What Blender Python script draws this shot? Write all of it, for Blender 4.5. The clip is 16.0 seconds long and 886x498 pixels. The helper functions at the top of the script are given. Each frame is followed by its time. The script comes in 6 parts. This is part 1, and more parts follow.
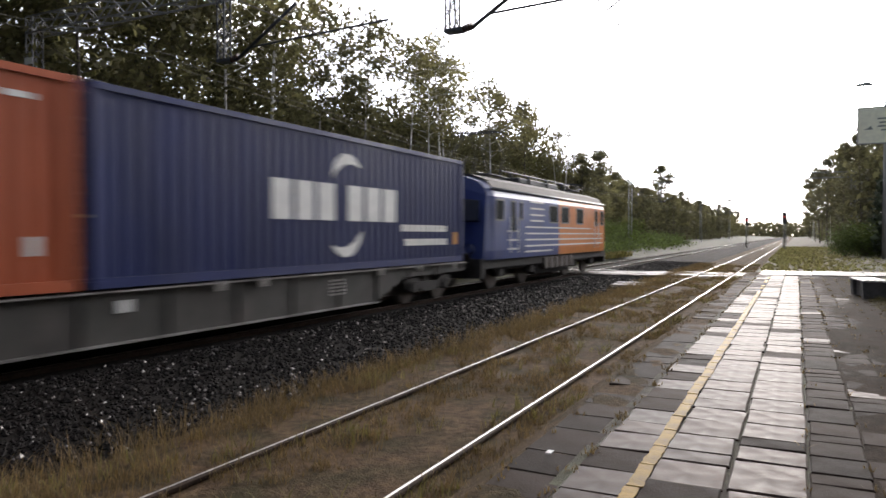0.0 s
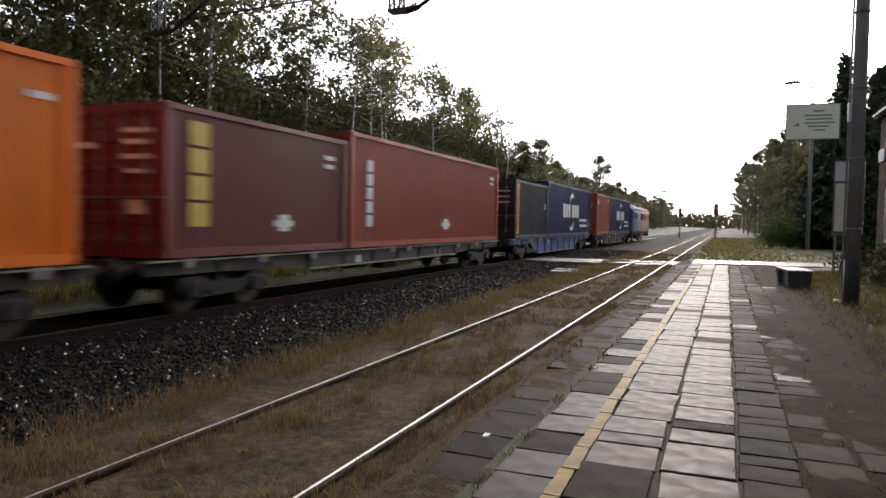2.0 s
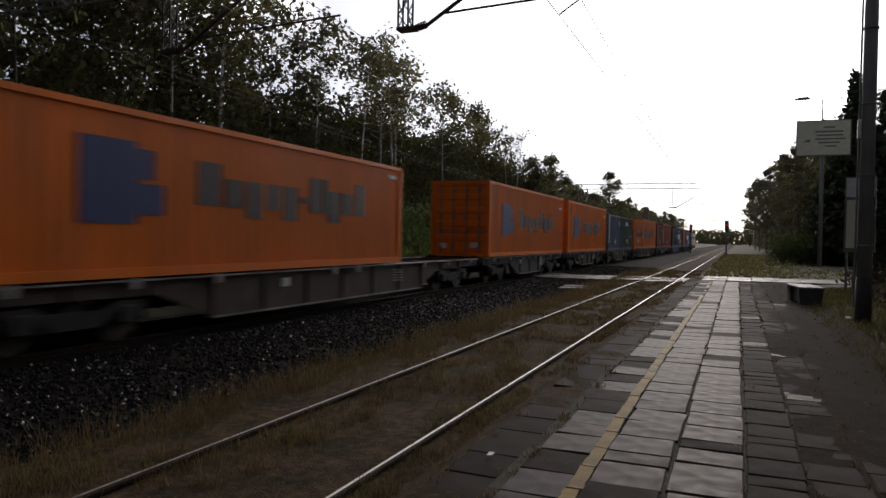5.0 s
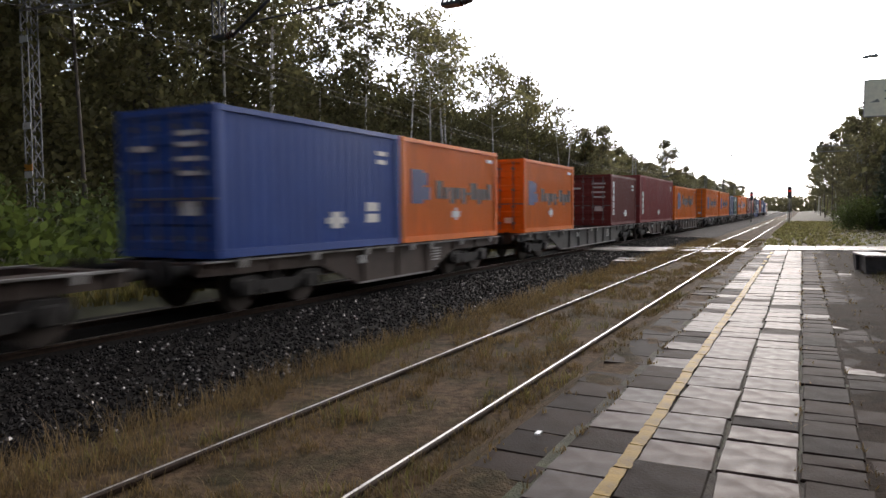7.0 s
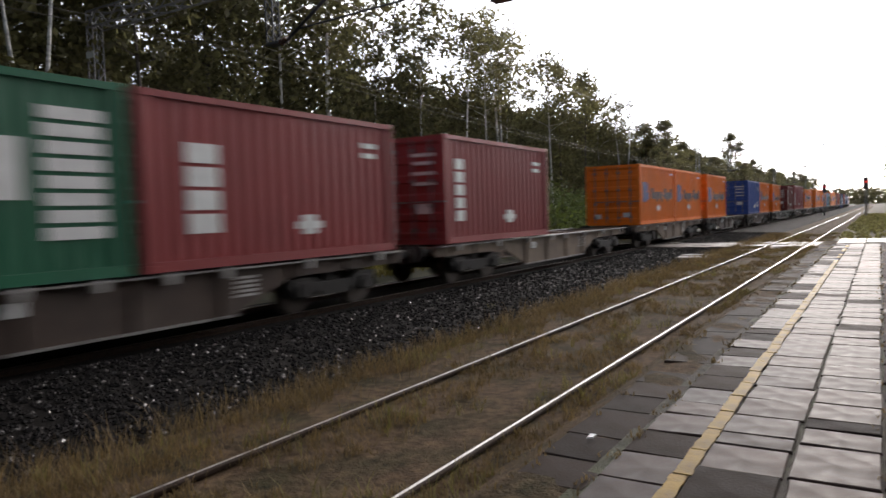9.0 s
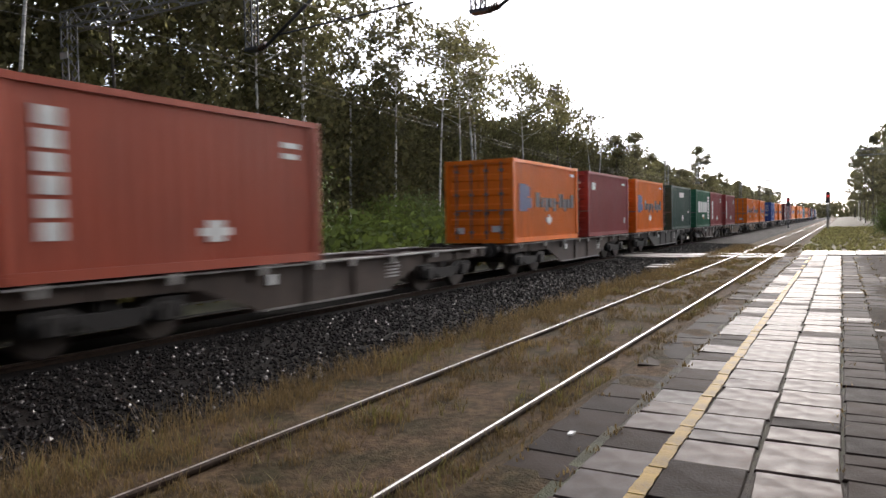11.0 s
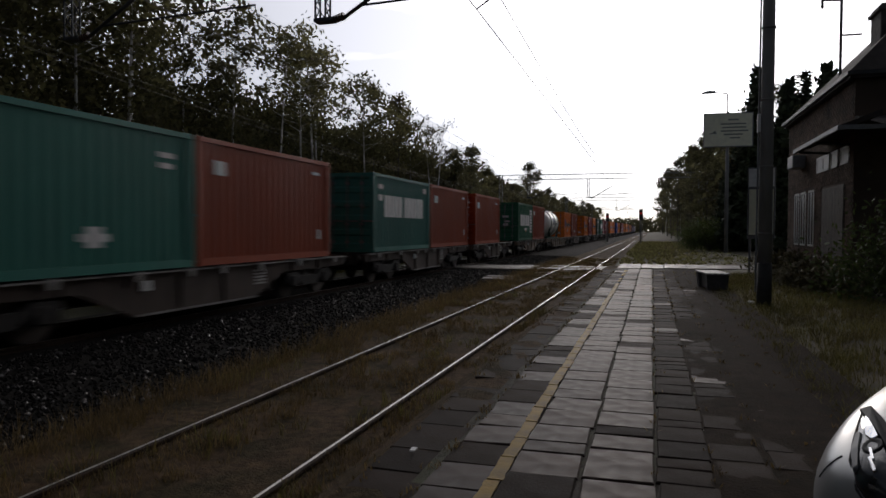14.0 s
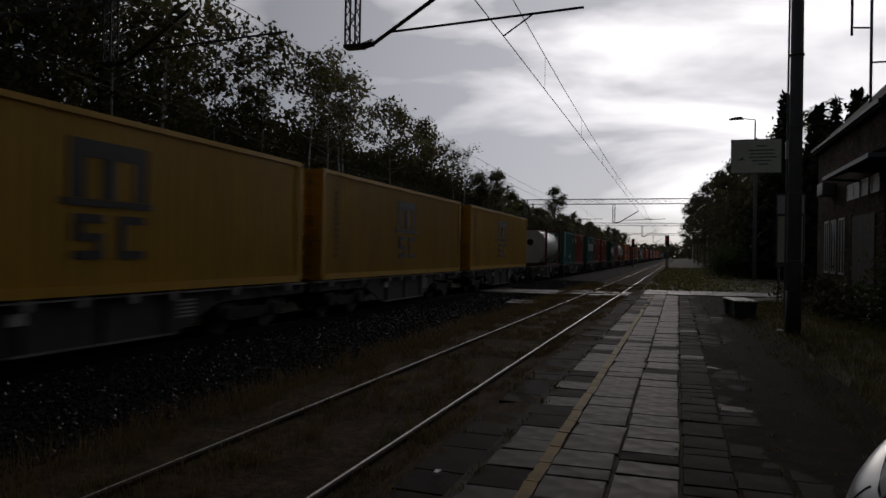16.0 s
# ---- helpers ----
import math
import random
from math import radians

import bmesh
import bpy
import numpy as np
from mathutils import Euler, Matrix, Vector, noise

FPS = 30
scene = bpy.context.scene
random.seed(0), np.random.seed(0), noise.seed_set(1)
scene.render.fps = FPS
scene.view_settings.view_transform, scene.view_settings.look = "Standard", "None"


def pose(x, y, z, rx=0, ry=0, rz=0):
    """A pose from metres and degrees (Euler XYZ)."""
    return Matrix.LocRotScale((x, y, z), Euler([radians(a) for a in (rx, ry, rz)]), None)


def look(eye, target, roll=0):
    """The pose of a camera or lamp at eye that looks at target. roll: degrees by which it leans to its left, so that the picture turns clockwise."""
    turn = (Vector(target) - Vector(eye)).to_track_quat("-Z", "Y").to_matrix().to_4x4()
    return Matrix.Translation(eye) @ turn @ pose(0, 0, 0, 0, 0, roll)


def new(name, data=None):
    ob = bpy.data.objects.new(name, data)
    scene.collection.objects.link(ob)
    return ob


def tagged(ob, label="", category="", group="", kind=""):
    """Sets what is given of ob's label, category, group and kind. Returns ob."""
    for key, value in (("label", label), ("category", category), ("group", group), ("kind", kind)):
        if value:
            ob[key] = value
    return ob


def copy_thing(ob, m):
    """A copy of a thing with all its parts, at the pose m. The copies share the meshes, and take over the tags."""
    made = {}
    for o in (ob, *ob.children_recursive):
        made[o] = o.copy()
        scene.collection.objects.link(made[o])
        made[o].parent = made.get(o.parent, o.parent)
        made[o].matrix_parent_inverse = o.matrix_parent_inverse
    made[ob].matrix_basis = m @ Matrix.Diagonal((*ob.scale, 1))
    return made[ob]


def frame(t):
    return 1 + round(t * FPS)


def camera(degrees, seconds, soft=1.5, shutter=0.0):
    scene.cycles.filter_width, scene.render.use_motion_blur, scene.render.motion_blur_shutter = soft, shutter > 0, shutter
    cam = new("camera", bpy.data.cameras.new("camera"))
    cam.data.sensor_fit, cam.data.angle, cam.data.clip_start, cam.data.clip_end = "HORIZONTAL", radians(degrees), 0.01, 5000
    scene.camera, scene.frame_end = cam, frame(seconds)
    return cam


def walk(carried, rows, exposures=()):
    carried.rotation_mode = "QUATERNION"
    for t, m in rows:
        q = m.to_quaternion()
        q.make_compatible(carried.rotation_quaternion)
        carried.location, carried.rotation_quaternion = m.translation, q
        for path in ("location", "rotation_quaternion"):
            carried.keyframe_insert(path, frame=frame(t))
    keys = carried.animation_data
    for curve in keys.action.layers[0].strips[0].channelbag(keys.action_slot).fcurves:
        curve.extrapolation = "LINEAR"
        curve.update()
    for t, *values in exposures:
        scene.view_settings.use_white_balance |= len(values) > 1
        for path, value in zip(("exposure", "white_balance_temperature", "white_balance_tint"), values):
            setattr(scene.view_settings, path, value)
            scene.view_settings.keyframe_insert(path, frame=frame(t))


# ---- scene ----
cam = camera(64.4, 16.0, soft=1.5, shutter=0.35)
PATH = [
    (0, (3.261, 0.145, 1.81), (2.363, 1.932, 1.769), 0.0),
    (0.5, (3.258, 0.171, 1.751), (2.289, 1.921, 1.714), 0.4),
    (1, (3.253, 0.184, 1.757), (2.337, 1.961, 1.685), 1.9),
    (1.5, (3.259, 0.111, 1.811), (2.402, 1.917, 1.745), 1.6),
    (2, (3.227, 0.257, 1.766), (2.482, 2.111, 1.686), 1.1),
    (2.5, (3.235, 0.26, 1.782), (2.499, 2.118, 1.717), 1.1),
    (3, (3.222, 0.264, 1.804), (2.53, 2.14, 1.769), 0.5),
    (3.5, (3.248, 0.227, 1.79), (2.547, 2.099, 1.734), 1.4),
    (4, (3.23, 0.275, 1.769), (2.462, 2.119, 1.662), 1.2),
    (4.2, (3.259, 0.237, 1.769), (2.488, 2.08, 1.691), 1.3),
    (6.3, (3.267, 0.364, 1.806), (2.468, 2.198, 1.796), -0.5),
    (6.5, (3.286, 0.336, 1.813), (2.454, 2.155, 1.77), -0.4),
    (7, (3.334, 0.298, 1.824), (2.426, 2.077, 1.717), -0.4),
    (7.5, (3.38, 0.377, 1.84), (2.553, 2.196, 1.744), -1.2),
    (8, (3.377, 0.473, 1.817), (2.613, 2.318, 1.706), -1.4),
    (8.5, (3.362, 0.531, 1.821), (2.485, 2.325, 1.708), -0.6),
    (9, (3.332, 0.557, 1.755), (2.276, 2.253, 1.657), -1.8),
    (9.2, (3.3, 0.533, 1.749), (2.214, 2.21, 1.651), -2.2),
    (11.3, (3.342, 0.281, 1.745), (2.38, 2.033, 1.672), -1.5),
    (11.5, (3.324, 0.276, 1.794), (2.423, 2.059, 1.714), -3.6),
    (12, (3.328, 0.29, 1.821), (2.714, 2.185, 1.641), -3.5),
    (12.5, (3.323, 0.289, 1.789), (2.696, 2.182, 1.644), -1.0),
    (13, (3.304, 0.225, 1.785), (2.69, 2.126, 1.685), 0.6),
    (13.5, (3.31, 0.259, 1.796), (2.76, 2.179, 1.704), 1.4),
    (14, (3.303, 0.259, 1.824), (2.735, 2.176, 1.767), 0.3),
    (14.5, (3.275, 0.271, 1.81), (2.626, 2.163, 1.786), 1.6),
    (15, (3.289, 0.186, 1.824), (2.597, 2.062, 1.809), 1.6),
    (15.5, (3.296, 0.177, 1.837), (2.661, 2.074, 1.854), 0.7),
    (16, (3.307, 0.19, 1.822), (2.673, 2.087, 1.831), 1.0),
]
EXPOSURES = [(0, 1.25), (0.5, 0.85), (2.5, 0.95), (3, 0.45), (3.5, -0.75), (4.2, -0.45), (6.3, -0.75), (6.5, -0.35), (7, 1.0), (7.5, 1.1), (8, 0.9), (8.5, 0.65), (9.2, 1.05), (11.5, 1.35), (12, 0.45), (12.5, 0.15), (13, -0.05), (13.5, -0.35), (14, -1.0), (15, -1.6), (15.5, -1.75), (16, -2.3)]
walk(cam, [(t, look(eye, target, roll)) for t, eye, target, roll in PATH], [(t, e, 6900 if t < 14 else 6750, 15) for t, e in EXPOSURES])

# ---- world and sun ----
SUN_DIR = Vector((-0.02, 0.96, 0.25)).normalized()
world = bpy.data.worlds.new("sky")
scene.world = world
world.use_nodes = True
wt = world.node_tree
for n in list(wt.nodes):
    wt.nodes.remove(n)


def wn(kind, **kw):
    n = wt.nodes.new(kind)
    for k, v in kw.items():
        setattr(n, k, v)
    return n


w_out = wn("ShaderNodeOutputWorld")
w_sky = wn("ShaderNodeTexSky", sky_type="NISHITA", sun_disc=False)
w_sky.sun_elevation = math.asin(SUN_DIR.z)
w_sky.sun_rotation = math.atan2(SUN_DIR.x, SUN_DIR.y)
w_sky.air_density, w_sky.dust_density = 0.6, 0.1
w_bg1 = wn("ShaderNodeBackground")
w_bg1.inputs["Strength"].default_value = 0.05
wt.links.new(w_sky.outputs[0], w_bg1.inputs["Color"])
# cloud deck: grey sheets, brighter towards the veiled sun
w_tc = wn("ShaderNodeTexCoord")
w_map = wn("ShaderNodeMapping")
w_map.inputs["Scale"].default_value = (1.0, 1.0, 4.0)
w_map.inputs["Location"].default_value = (0.35, 0.1, 0.55)
wt.links.new(w_tc.outputs["Generated"], w_map.inputs["Vector"])
w_noise = wn("ShaderNodeTexNoise")
w_noise.inputs["Scale"].default_value = 2.6
w_noise.inputs["Detail"].default_value = 6.0
w_noise.inputs["Roughness"].default_value = 0.48
w_noise.inputs["Distortion"].default_value = 0.35
wt.links.new(w_map.outputs[0], w_noise.inputs["Vector"])
w_ramp = wn("ShaderNodeValToRGB")
w_ramp.color_ramp.elements[0].position, w_ramp.color_ramp.elements[0].color = 0.40, (0.36, 0.375, 0.40, 1)
w_ramp.color_ramp.elements[1].position, w_ramp.color_ramp.elements[1].color = 0.60, (0.97, 0.985, 1.0, 1)
wt.links.new(w_noise.outputs["Fac"], w_ramp.inputs["Fac"])
w_dot = wn("ShaderNodeVectorMath", operation="DOT_PRODUCT")
w_nor = wn("ShaderNodeVectorMath", operation="NORMALIZE")
wt.links.new(w_tc.outputs["Generated"], w_nor.inputs[0])
wt.links.new(w_nor.outputs[0], w_dot.inputs[0])
w_dot.inputs[1].default_value = SUN_DIR
w_rng = wn("ShaderNodeMapRange")
w_rng.inputs["From Min"].default_value, w_rng.inputs["From Max"].default_value = 0.0, 1.0
w_rng.inputs["To Min"].default_value, w_rng.inputs["To Max"].default_value = 0.0, 1.0
wt.links.new(w_dot.outputs["Value"], w_rng.inputs["Value"])
w_pow = wn("ShaderNodeMath", operation="POWER")
w_pow.inputs[1].default_value = 4.0
wt.links.new(w_rng.outputs[0], w_pow.inputs[0])
w_str = wn("ShaderNodeMath", operation="MULTIPLY_ADD")
w_str.inputs[1].default_value, w_str.inputs[2].default_value = 5.6, 0.16
wt.links.new(w_pow.outputs[0], w_str.inputs[0])
w_bg2 = wn("ShaderNodeBackground")
wt.links.new(w_ramp.outputs[0], w_bg2.inputs["Color"])
wt.links.new(w_str.outputs[0], w_bg2.inputs["Strength"])
w_add = wn("ShaderNodeAddShader")
wt.links.new(w_bg1.outputs[0], w_add.inputs[0])
wt.links.new(w_bg2.outputs[0], w_add.inputs[1])
wt.links.new(w_add.outputs[0], w_out.inputs["Surface"])

sun = new("sun", bpy.data.lights.new("sun", "SUN"))
sun.data.energy, sun.data.angle, sun.data.color = 0.75, radians(14), (1.0, 0.95, 0.88)
sun.matrix_world = look(SUN_DIR * 50, (0, 0, 0))

# ---- materials ----


def mat(name, color, rough=0.7, metal=0.0, var=0.25, scale=3.0, bump=0.0, bscale=40.0, dirt=None, dirt_amount=0.5,
        per_object=0.0, per_island=0.0, spec=0.5, rvar=0.0, dscale=0.8, stretch=(1, 1, 1), through_light=0.0):
    m = bpy.data.materials.new(name)
    m.use_nodes = True
    nt = m.node_tree
    b = nt.nodes["Principled BSDF"]
    b.inputs["Roughness"].default_value, b.inputs["Metallic"].default_value = rough, metal
    b.inputs["Specular IOR Level"].default_value = spec
    tc = nt.nodes.new("ShaderNodeTexCoord")
    mp = nt.nodes.new("ShaderNodeMapping")
    mp.inputs["Scale"].default_value = stretch
    nt.links.new(tc.outputs["Object"], mp.inputs["Vector"])
    n1 = nt.nodes.new("ShaderNodeTexNoise")
    n1.inputs["Scale"].default_value, n1.inputs["Detail"].default_value = scale, 6
    nt.links.new(mp.outputs[0], n1.inputs["Vector"])
    rng = nt.nodes.new("ShaderNodeMapRange")
    rng.inputs["From Min"].default_value, rng.inputs["From Max"].default_value = 0.3, 0.7
    rng.inputs["To Min"].default_value, rng.inputs["To Max"].default_value = 1 - var, 1 + var
    nt.links.new(n1.outputs["Fac"], rng.inputs["Value"])
    val = rng.outputs[0]

    def times(a, amount, src):
        r = nt.nodes.new("ShaderNodeMapRange")
        r.inputs["To Min"].default_value, r.inputs["To Max"].default_value = 1 - amount, 1 + amount
        nt.links.new(src, r.inputs["Value"])
        mu = nt.nodes.new("ShaderNodeMath")
        mu.operation = "MULTIPLY"
        nt.links.new(a, mu.inputs[0])
        nt.links.new(r.outputs[0], mu.inputs[1])
        return mu.outputs[0]

    if per_object:
        oi = nt.nodes.new("ShaderNodeObjectInfo")
        val = times(val, per_object, oi.outputs["Random"])
    if per_island:
        ge = nt.nodes.new("ShaderNodeNewGeometry")
        val = times(val, per_island, ge.outputs["Random Per Island"])
    base = nt.nodes.new("ShaderNodeRGB")
    base.outputs[0].default_value = (*color, 1)
    col = base.outputs[0]
    if dirt:
        n2 = nt.nodes.new("ShaderNodeTexNoise")
        n2.inputs["Scale"].default_value, n2.inputs["Detail"].default_value = dscale, 8
        n2.inputs["Roughness"].default_value = 0.65
        nt.links.new(mp.outputs[0], n2.inputs["Vector"])
        r2 = nt.nodes.new("ShaderNodeMapRange")
        r2.inputs["From Min"].default_value, r2.inputs["From Max"].default_value = 0.42, 0.68
        r2.inputs["To Max"].default_value = dirt_amount
        nt.links.new(n2.outputs["Fac"], r2.inputs["Value"])
        mx = nt.nodes.new("ShaderNodeMix")
        mx.data_type = "RGBA"
        nt.links.new(r2.outputs[0], mx.inputs["Factor"])
        nt.links.new(col, mx.inputs[6])
        mx.inputs[7].default_value = (*dirt, 1)
        col = mx.outputs[2]
    vm = nt.nodes.new("ShaderNodeVectorMath")
    vm.operation = "SCALE"
    nt.links.new(col, vm.inputs[0])
    nt.links.new(val, vm.inputs["Scale"])
    nt.links.new(vm.outputs[0], b.inputs["Base Color"])
    if rvar:
        r3 = nt.nodes.new("ShaderNodeMapRange")
        r3.inputs["From Min"].default_value, r3.inputs["From Max"].default_value = 0.35, 0.65
        r3.inputs["To Min"].default_value, r3.inputs["To Max"].default_value = max(0.05, rough - rvar), min(1, rough + rvar)
        nt.links.new(n1.outputs["Fac"], r3.inputs["Value"])
        nt.links.new(r3.outputs[0], b.inputs["Roughness"])
    if bump:
        n3 = nt.nodes.new("ShaderNodeTexNoise")
        n3.inputs["Scale"].default_value, n3.inputs["Detail"].default_value = bscale, 4
        nt.links.new(mp.outputs[0], n3.inputs["Vector"])
        bp = nt.nodes.new("ShaderNodeBump")
        bp.inputs["Strength"].default_value, bp.inputs["Distance"].default_value = bump, 0.02
        nt.links.new(n3.outputs["Fac"], bp.inputs["Height"])
        nt.links.new(bp.outputs[0], b.inputs["Normal"])
    if through_light:
        tr = nt.nodes.new("ShaderNodeBsdfTranslucent")
        br = nt.nodes.new("ShaderNodeVectorMath")
        br.operation = "MULTIPLY"
        br.inputs[1].default_value = (1.1, 1.1, 0.8)
        nt.links.new(vm.outputs[0], br.inputs[0])
        nt.links.new(br.outputs[0], tr.inputs["Color"])
        ms = nt.nodes.new("ShaderNodeMixShader")
        ms.inputs[0].default_value = through_light
        nt.links.new(b.outputs[0], ms.inputs[1])
        nt.links.new(tr.outputs[0], ms.inputs[2])
        nt.links.new(ms.outputs[0], nt.nodes["Material Output"].inputs["Surface"])
    return m


def glow(name, color, strength):
    m = bpy.data.materials.new(name)
    m.use_nodes = True
    b = m.node_tree.nodes["Principled BSDF"]
    b.inputs["Base Color"].default_value = (*color, 1)
    b.inputs["Emission Color"].default_value = (*color, 1)
    b.inputs["Emission Strength"].default_value = strength
    return m


M = {}
M["soil"] = mat("soil", (0.075, 0.056, 0.034), 0.95, var=0.35, scale=1.2, bump=0.6, bscale=25, dirt=(0.07, 0.08, 0.03), dirt_amount=0.8, dscale=0.35)
M["trackbed"] = mat("dry_trackbed", (0.080, 0.052, 0.031), 0.95, spec=0.06, var=0.5, scale=12, bump=1.0, bscale=45, dirt=(0.026, 0.025, 0.012), dirt_amount=0.95, dscale=1.7)
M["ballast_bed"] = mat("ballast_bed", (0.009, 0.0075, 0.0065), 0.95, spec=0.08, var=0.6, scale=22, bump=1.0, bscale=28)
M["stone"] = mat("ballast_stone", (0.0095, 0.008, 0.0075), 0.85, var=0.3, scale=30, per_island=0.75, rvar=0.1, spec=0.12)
# pale colour painted on some stones in place of their bright glints
M["stone_glint"] = mat("glint_pale_stone", (0.075, 0.065, 0.06), 0.45, var=0.3, scale=30, per_island=0.7)
M["grass_dry"] = mat("dry_grass", (0.155, 0.106, 0.055), 0.9, var=0.3, scale=0.7, per_island=0.5, dirt=(0.085, 0.064, 0.032), dirt_amount=0.7, dscale=0.5, through_light=0.4)
M["grass_green"] = mat("green_grass", (0.15, 0.135, 0.05), 0.9, var=0.3, scale=0.8, per_island=0.4, dirt=(0.13, 0.095, 0.05), dirt_amount=0.7, dscale=0.5, through_light=0.35)
M["weed"] = mat("weed_leaf", (0.07, 0.10, 0.03), 0.8, var=0.3, per_island=0.4)
M["slab"] = mat("concrete_slab", (0.046, 0.0295, 0.0235), 0.64, var=0.18, scale=7, bump=0.05, bscale=50, dirt=(0.019, 0.0125, 0.0095), dirt_amount=0.85, dscale=2.6, per_object=0.45, per_island=0.45, rvar=0.08, spec=0.11)
M["slab_dirty"] = mat("mossy_slab", (0.026, 0.0172, 0.0128), 0.82, var=0.3, scale=5, bump=0.2, bscale=45, dirt=(0.014, 0.0092, 0.0066), dirt_amount=0.85, dscale=2.2, per_object=0.45, per_island=0.45, rvar=0.06, spec=0.08)
M["dirt"] = mat("trodden_earth", (0.024, 0.0155, 0.010), 0.92, var=0.3, scale=6, bump=0.5, bscale=45, dirt=(0.016, 0.012, 0.007), dirt_amount=0.8, dscale=1.3, spec=0.05)
M["joint"] = mat("sandy_joint", (0.03, 0.022, 0.015), 0.95, var=0.35, scale=8, bump=0.7, bscale=60, dirt=(0.05, 0.06, 0.025), dirt_amount=0.8)
M["yellow_line"] = mat("worn_yellow_paint", (0.25, 0.15, 0.012), 0.7, var=0.35, scale=9, spec=0.2, dirt=(0.05, 0.038, 0.022), dirt_amount=0.75, dscale=5, bump=0.2, per_object=0.12)
M["rail_side"] = mat("rusty_rail", (0.032, 0.02, 0.014), 0.85, var=0.3, scale=10, bump=0.3, spec=0.15)
M["rail_top"] = mat("polished_rail_head", (0.46, 0.43, 0.40), 0.36, metal=1.0, var=0.15, scale=12, rvar=0.08)
M["sleeper"] = mat("weathered_sleeper", (0.10, 0.09, 0.078), 0.85, var=0.3, scale=12, bump=0.5, per_object=0.2)
M["planks"] = mat("crossing_deck", (0.10, 0.088, 0.077), 0.58, spec=0.3, var=0.35, scale=3, per_object=0.4, per_island=0.4, bump=0.3, rvar=0.15, dirt=(0.04, 0.034, 0.027), dirt_amount=0.8, dscale=1.2)
M["asphalt"] = mat("worn_asphalt", (0.09, 0.087, 0.083), 0.6, var=0.3, scale=5, bump=0.4, bscale=70, rvar=0.15)
M["steel_grey"] = mat("galvanised_grey", (0.20, 0.205, 0.21), 0.55, metal=0.4, var=0.2, scale=6, dirt=(0.12, 0.09, 0.07), dirt_amount=0.5)
M["steel_dark"] = mat("dark_painted_steel", (0.035, 0.037, 0.04), 0.55, metal=0.2, var=0.25, scale=5)
M["concrete_pole"] = mat("spun_concrete", (0.23, 0.225, 0.215), 0.8, var=0.18, scale=4, bump=0.3, dirt=(0.13, 0.125, 0.115), dirt_amount=0.6, stretch=(1, 1, 0.3))
M["tar"] = mat("tarred_base", (0.03, 0.028, 0.026), 0.7, var=0.3, scale=8)
M["white_paint"] = mat("white_paint", (0.72, 0.72, 0.70), 0.5, var=0.1, scale=5, dirt=(0.45, 0.43, 0.38), dirt_amount=0.5)
M["sign_face"] = mat("faded_sign_face", (0.76, 0.73, 0.55), 0.5, var=0.08, scale=4, dirt=(0.64, 0.62, 0.47), dirt_amount=0.6)
M["sign_ink"] = mat("faded_sign_ink", (0.20, 0.21, 0.18), 0.6, var=0.1)
M["wall_brick"] = mat("weathered_red_brick", (0.14, 0.094, 0.070), 0.92, spec=0.1, var=0.3, scale=1.4, dirt=(0.06, 0.046, 0.037), dirt_amount=0.85, per_object=0.15, per_island=0.25, bump=0.3, bscale=60)
M["mortar"] = mat("old_plaster_and_mortar", (0.11, 0.081, 0.063), 0.92, spec=0.1, var=0.3, scale=1.6, bump=0.4, dirt=(0.055, 0.043, 0.035), dirt_amount=0.7)
M["roof"] = mat("dark_roof_sheet", (0.045, 0.038, 0.036), 0.85, var=0.3, scale=3, bump=0.3, spec=0.2)
M["wood_dark"] = mat("weathered_boards", (0.075, 0.06, 0.048), 0.75, var=0.35, scale=6, stretch=(1, 1, 6), per_object=0.2)
M["wood_bench"] = mat("grey_bench_plank", (0.26, 0.25, 0.235), 0.55, var=0.25, scale=8, stretch=(6, 1, 1), per_object=0.15)
M["concrete_dark"] = mat("dark_concrete", (0.075, 0.07, 0.066), 0.85, var=0.3, scale=7, bump=0.4)
M["glass"] = mat("window_glass", (0.03, 0.035, 0.04), 0.2, var=0.1, spec=0.4)
M["bark"] = mat("tree_bark", (0.075, 0.062, 0.05), 0.9, var=0.4, scale=9, bump=0.6, stretch=(1, 1, 0.3))
M["birch"] = mat("birch_bark", (0.62, 0.60, 0.55), 0.75, var=0.2, scale=5, dirt=(0.06, 0.055, 0.05), dirt_amount=0.8, dscale=2.6, stretch=(1, 1, 2.2))
M["leaf"] = mat("broad_leaf", (0.125, 0.115, 0.066), 0.55, var=0.3, scale=0.5, per_island=0.45, per_object=0.2, spec=0.5, through_light=0.6)
M["leaf_far"] = mat("far_leaf", (0.125, 0.117, 0.072), 0.6, var=0.3, scale=0.2, per_island=0.4, per_object=0.2, spec=0.4, through_light=0.6)
M["thicket"] = mat("thicket_leaf", (0.12, 0.112, 0.062), 0.65, var=0.35, scale=0.25, per_island=0.45, spec=0.3, through_light=0.6)
M["verge"] = mat("pale_verge_grass", (0.24, 0.215, 0.11), 0.85, var=0.3, scale=0.5, per_island=0.4, dirt=(0.15, 0.16, 0.06), dirt_amount=0.7, dscale=0.3, through_light=0.45)
M["needle"] = mat("spruce_needle", (0.045, 0.058, 0.03), 0.8, var=0.3, scale=0.6, per_island=0.4, spec=0.25)
M["bush"] = mat("bush_leaf", (0.085, 0.115, 0.035), 0.65, var=0.3, scale=0.7, per_island=0.4, per_object=0.2, spec=0.4, through_light=0.35)
M["hedge_red"] = mat("reddish_hedge_leaf", (0.12, 0.10, 0.045), 0.8, var=0.3, scale=0.9, per_island=0.4)
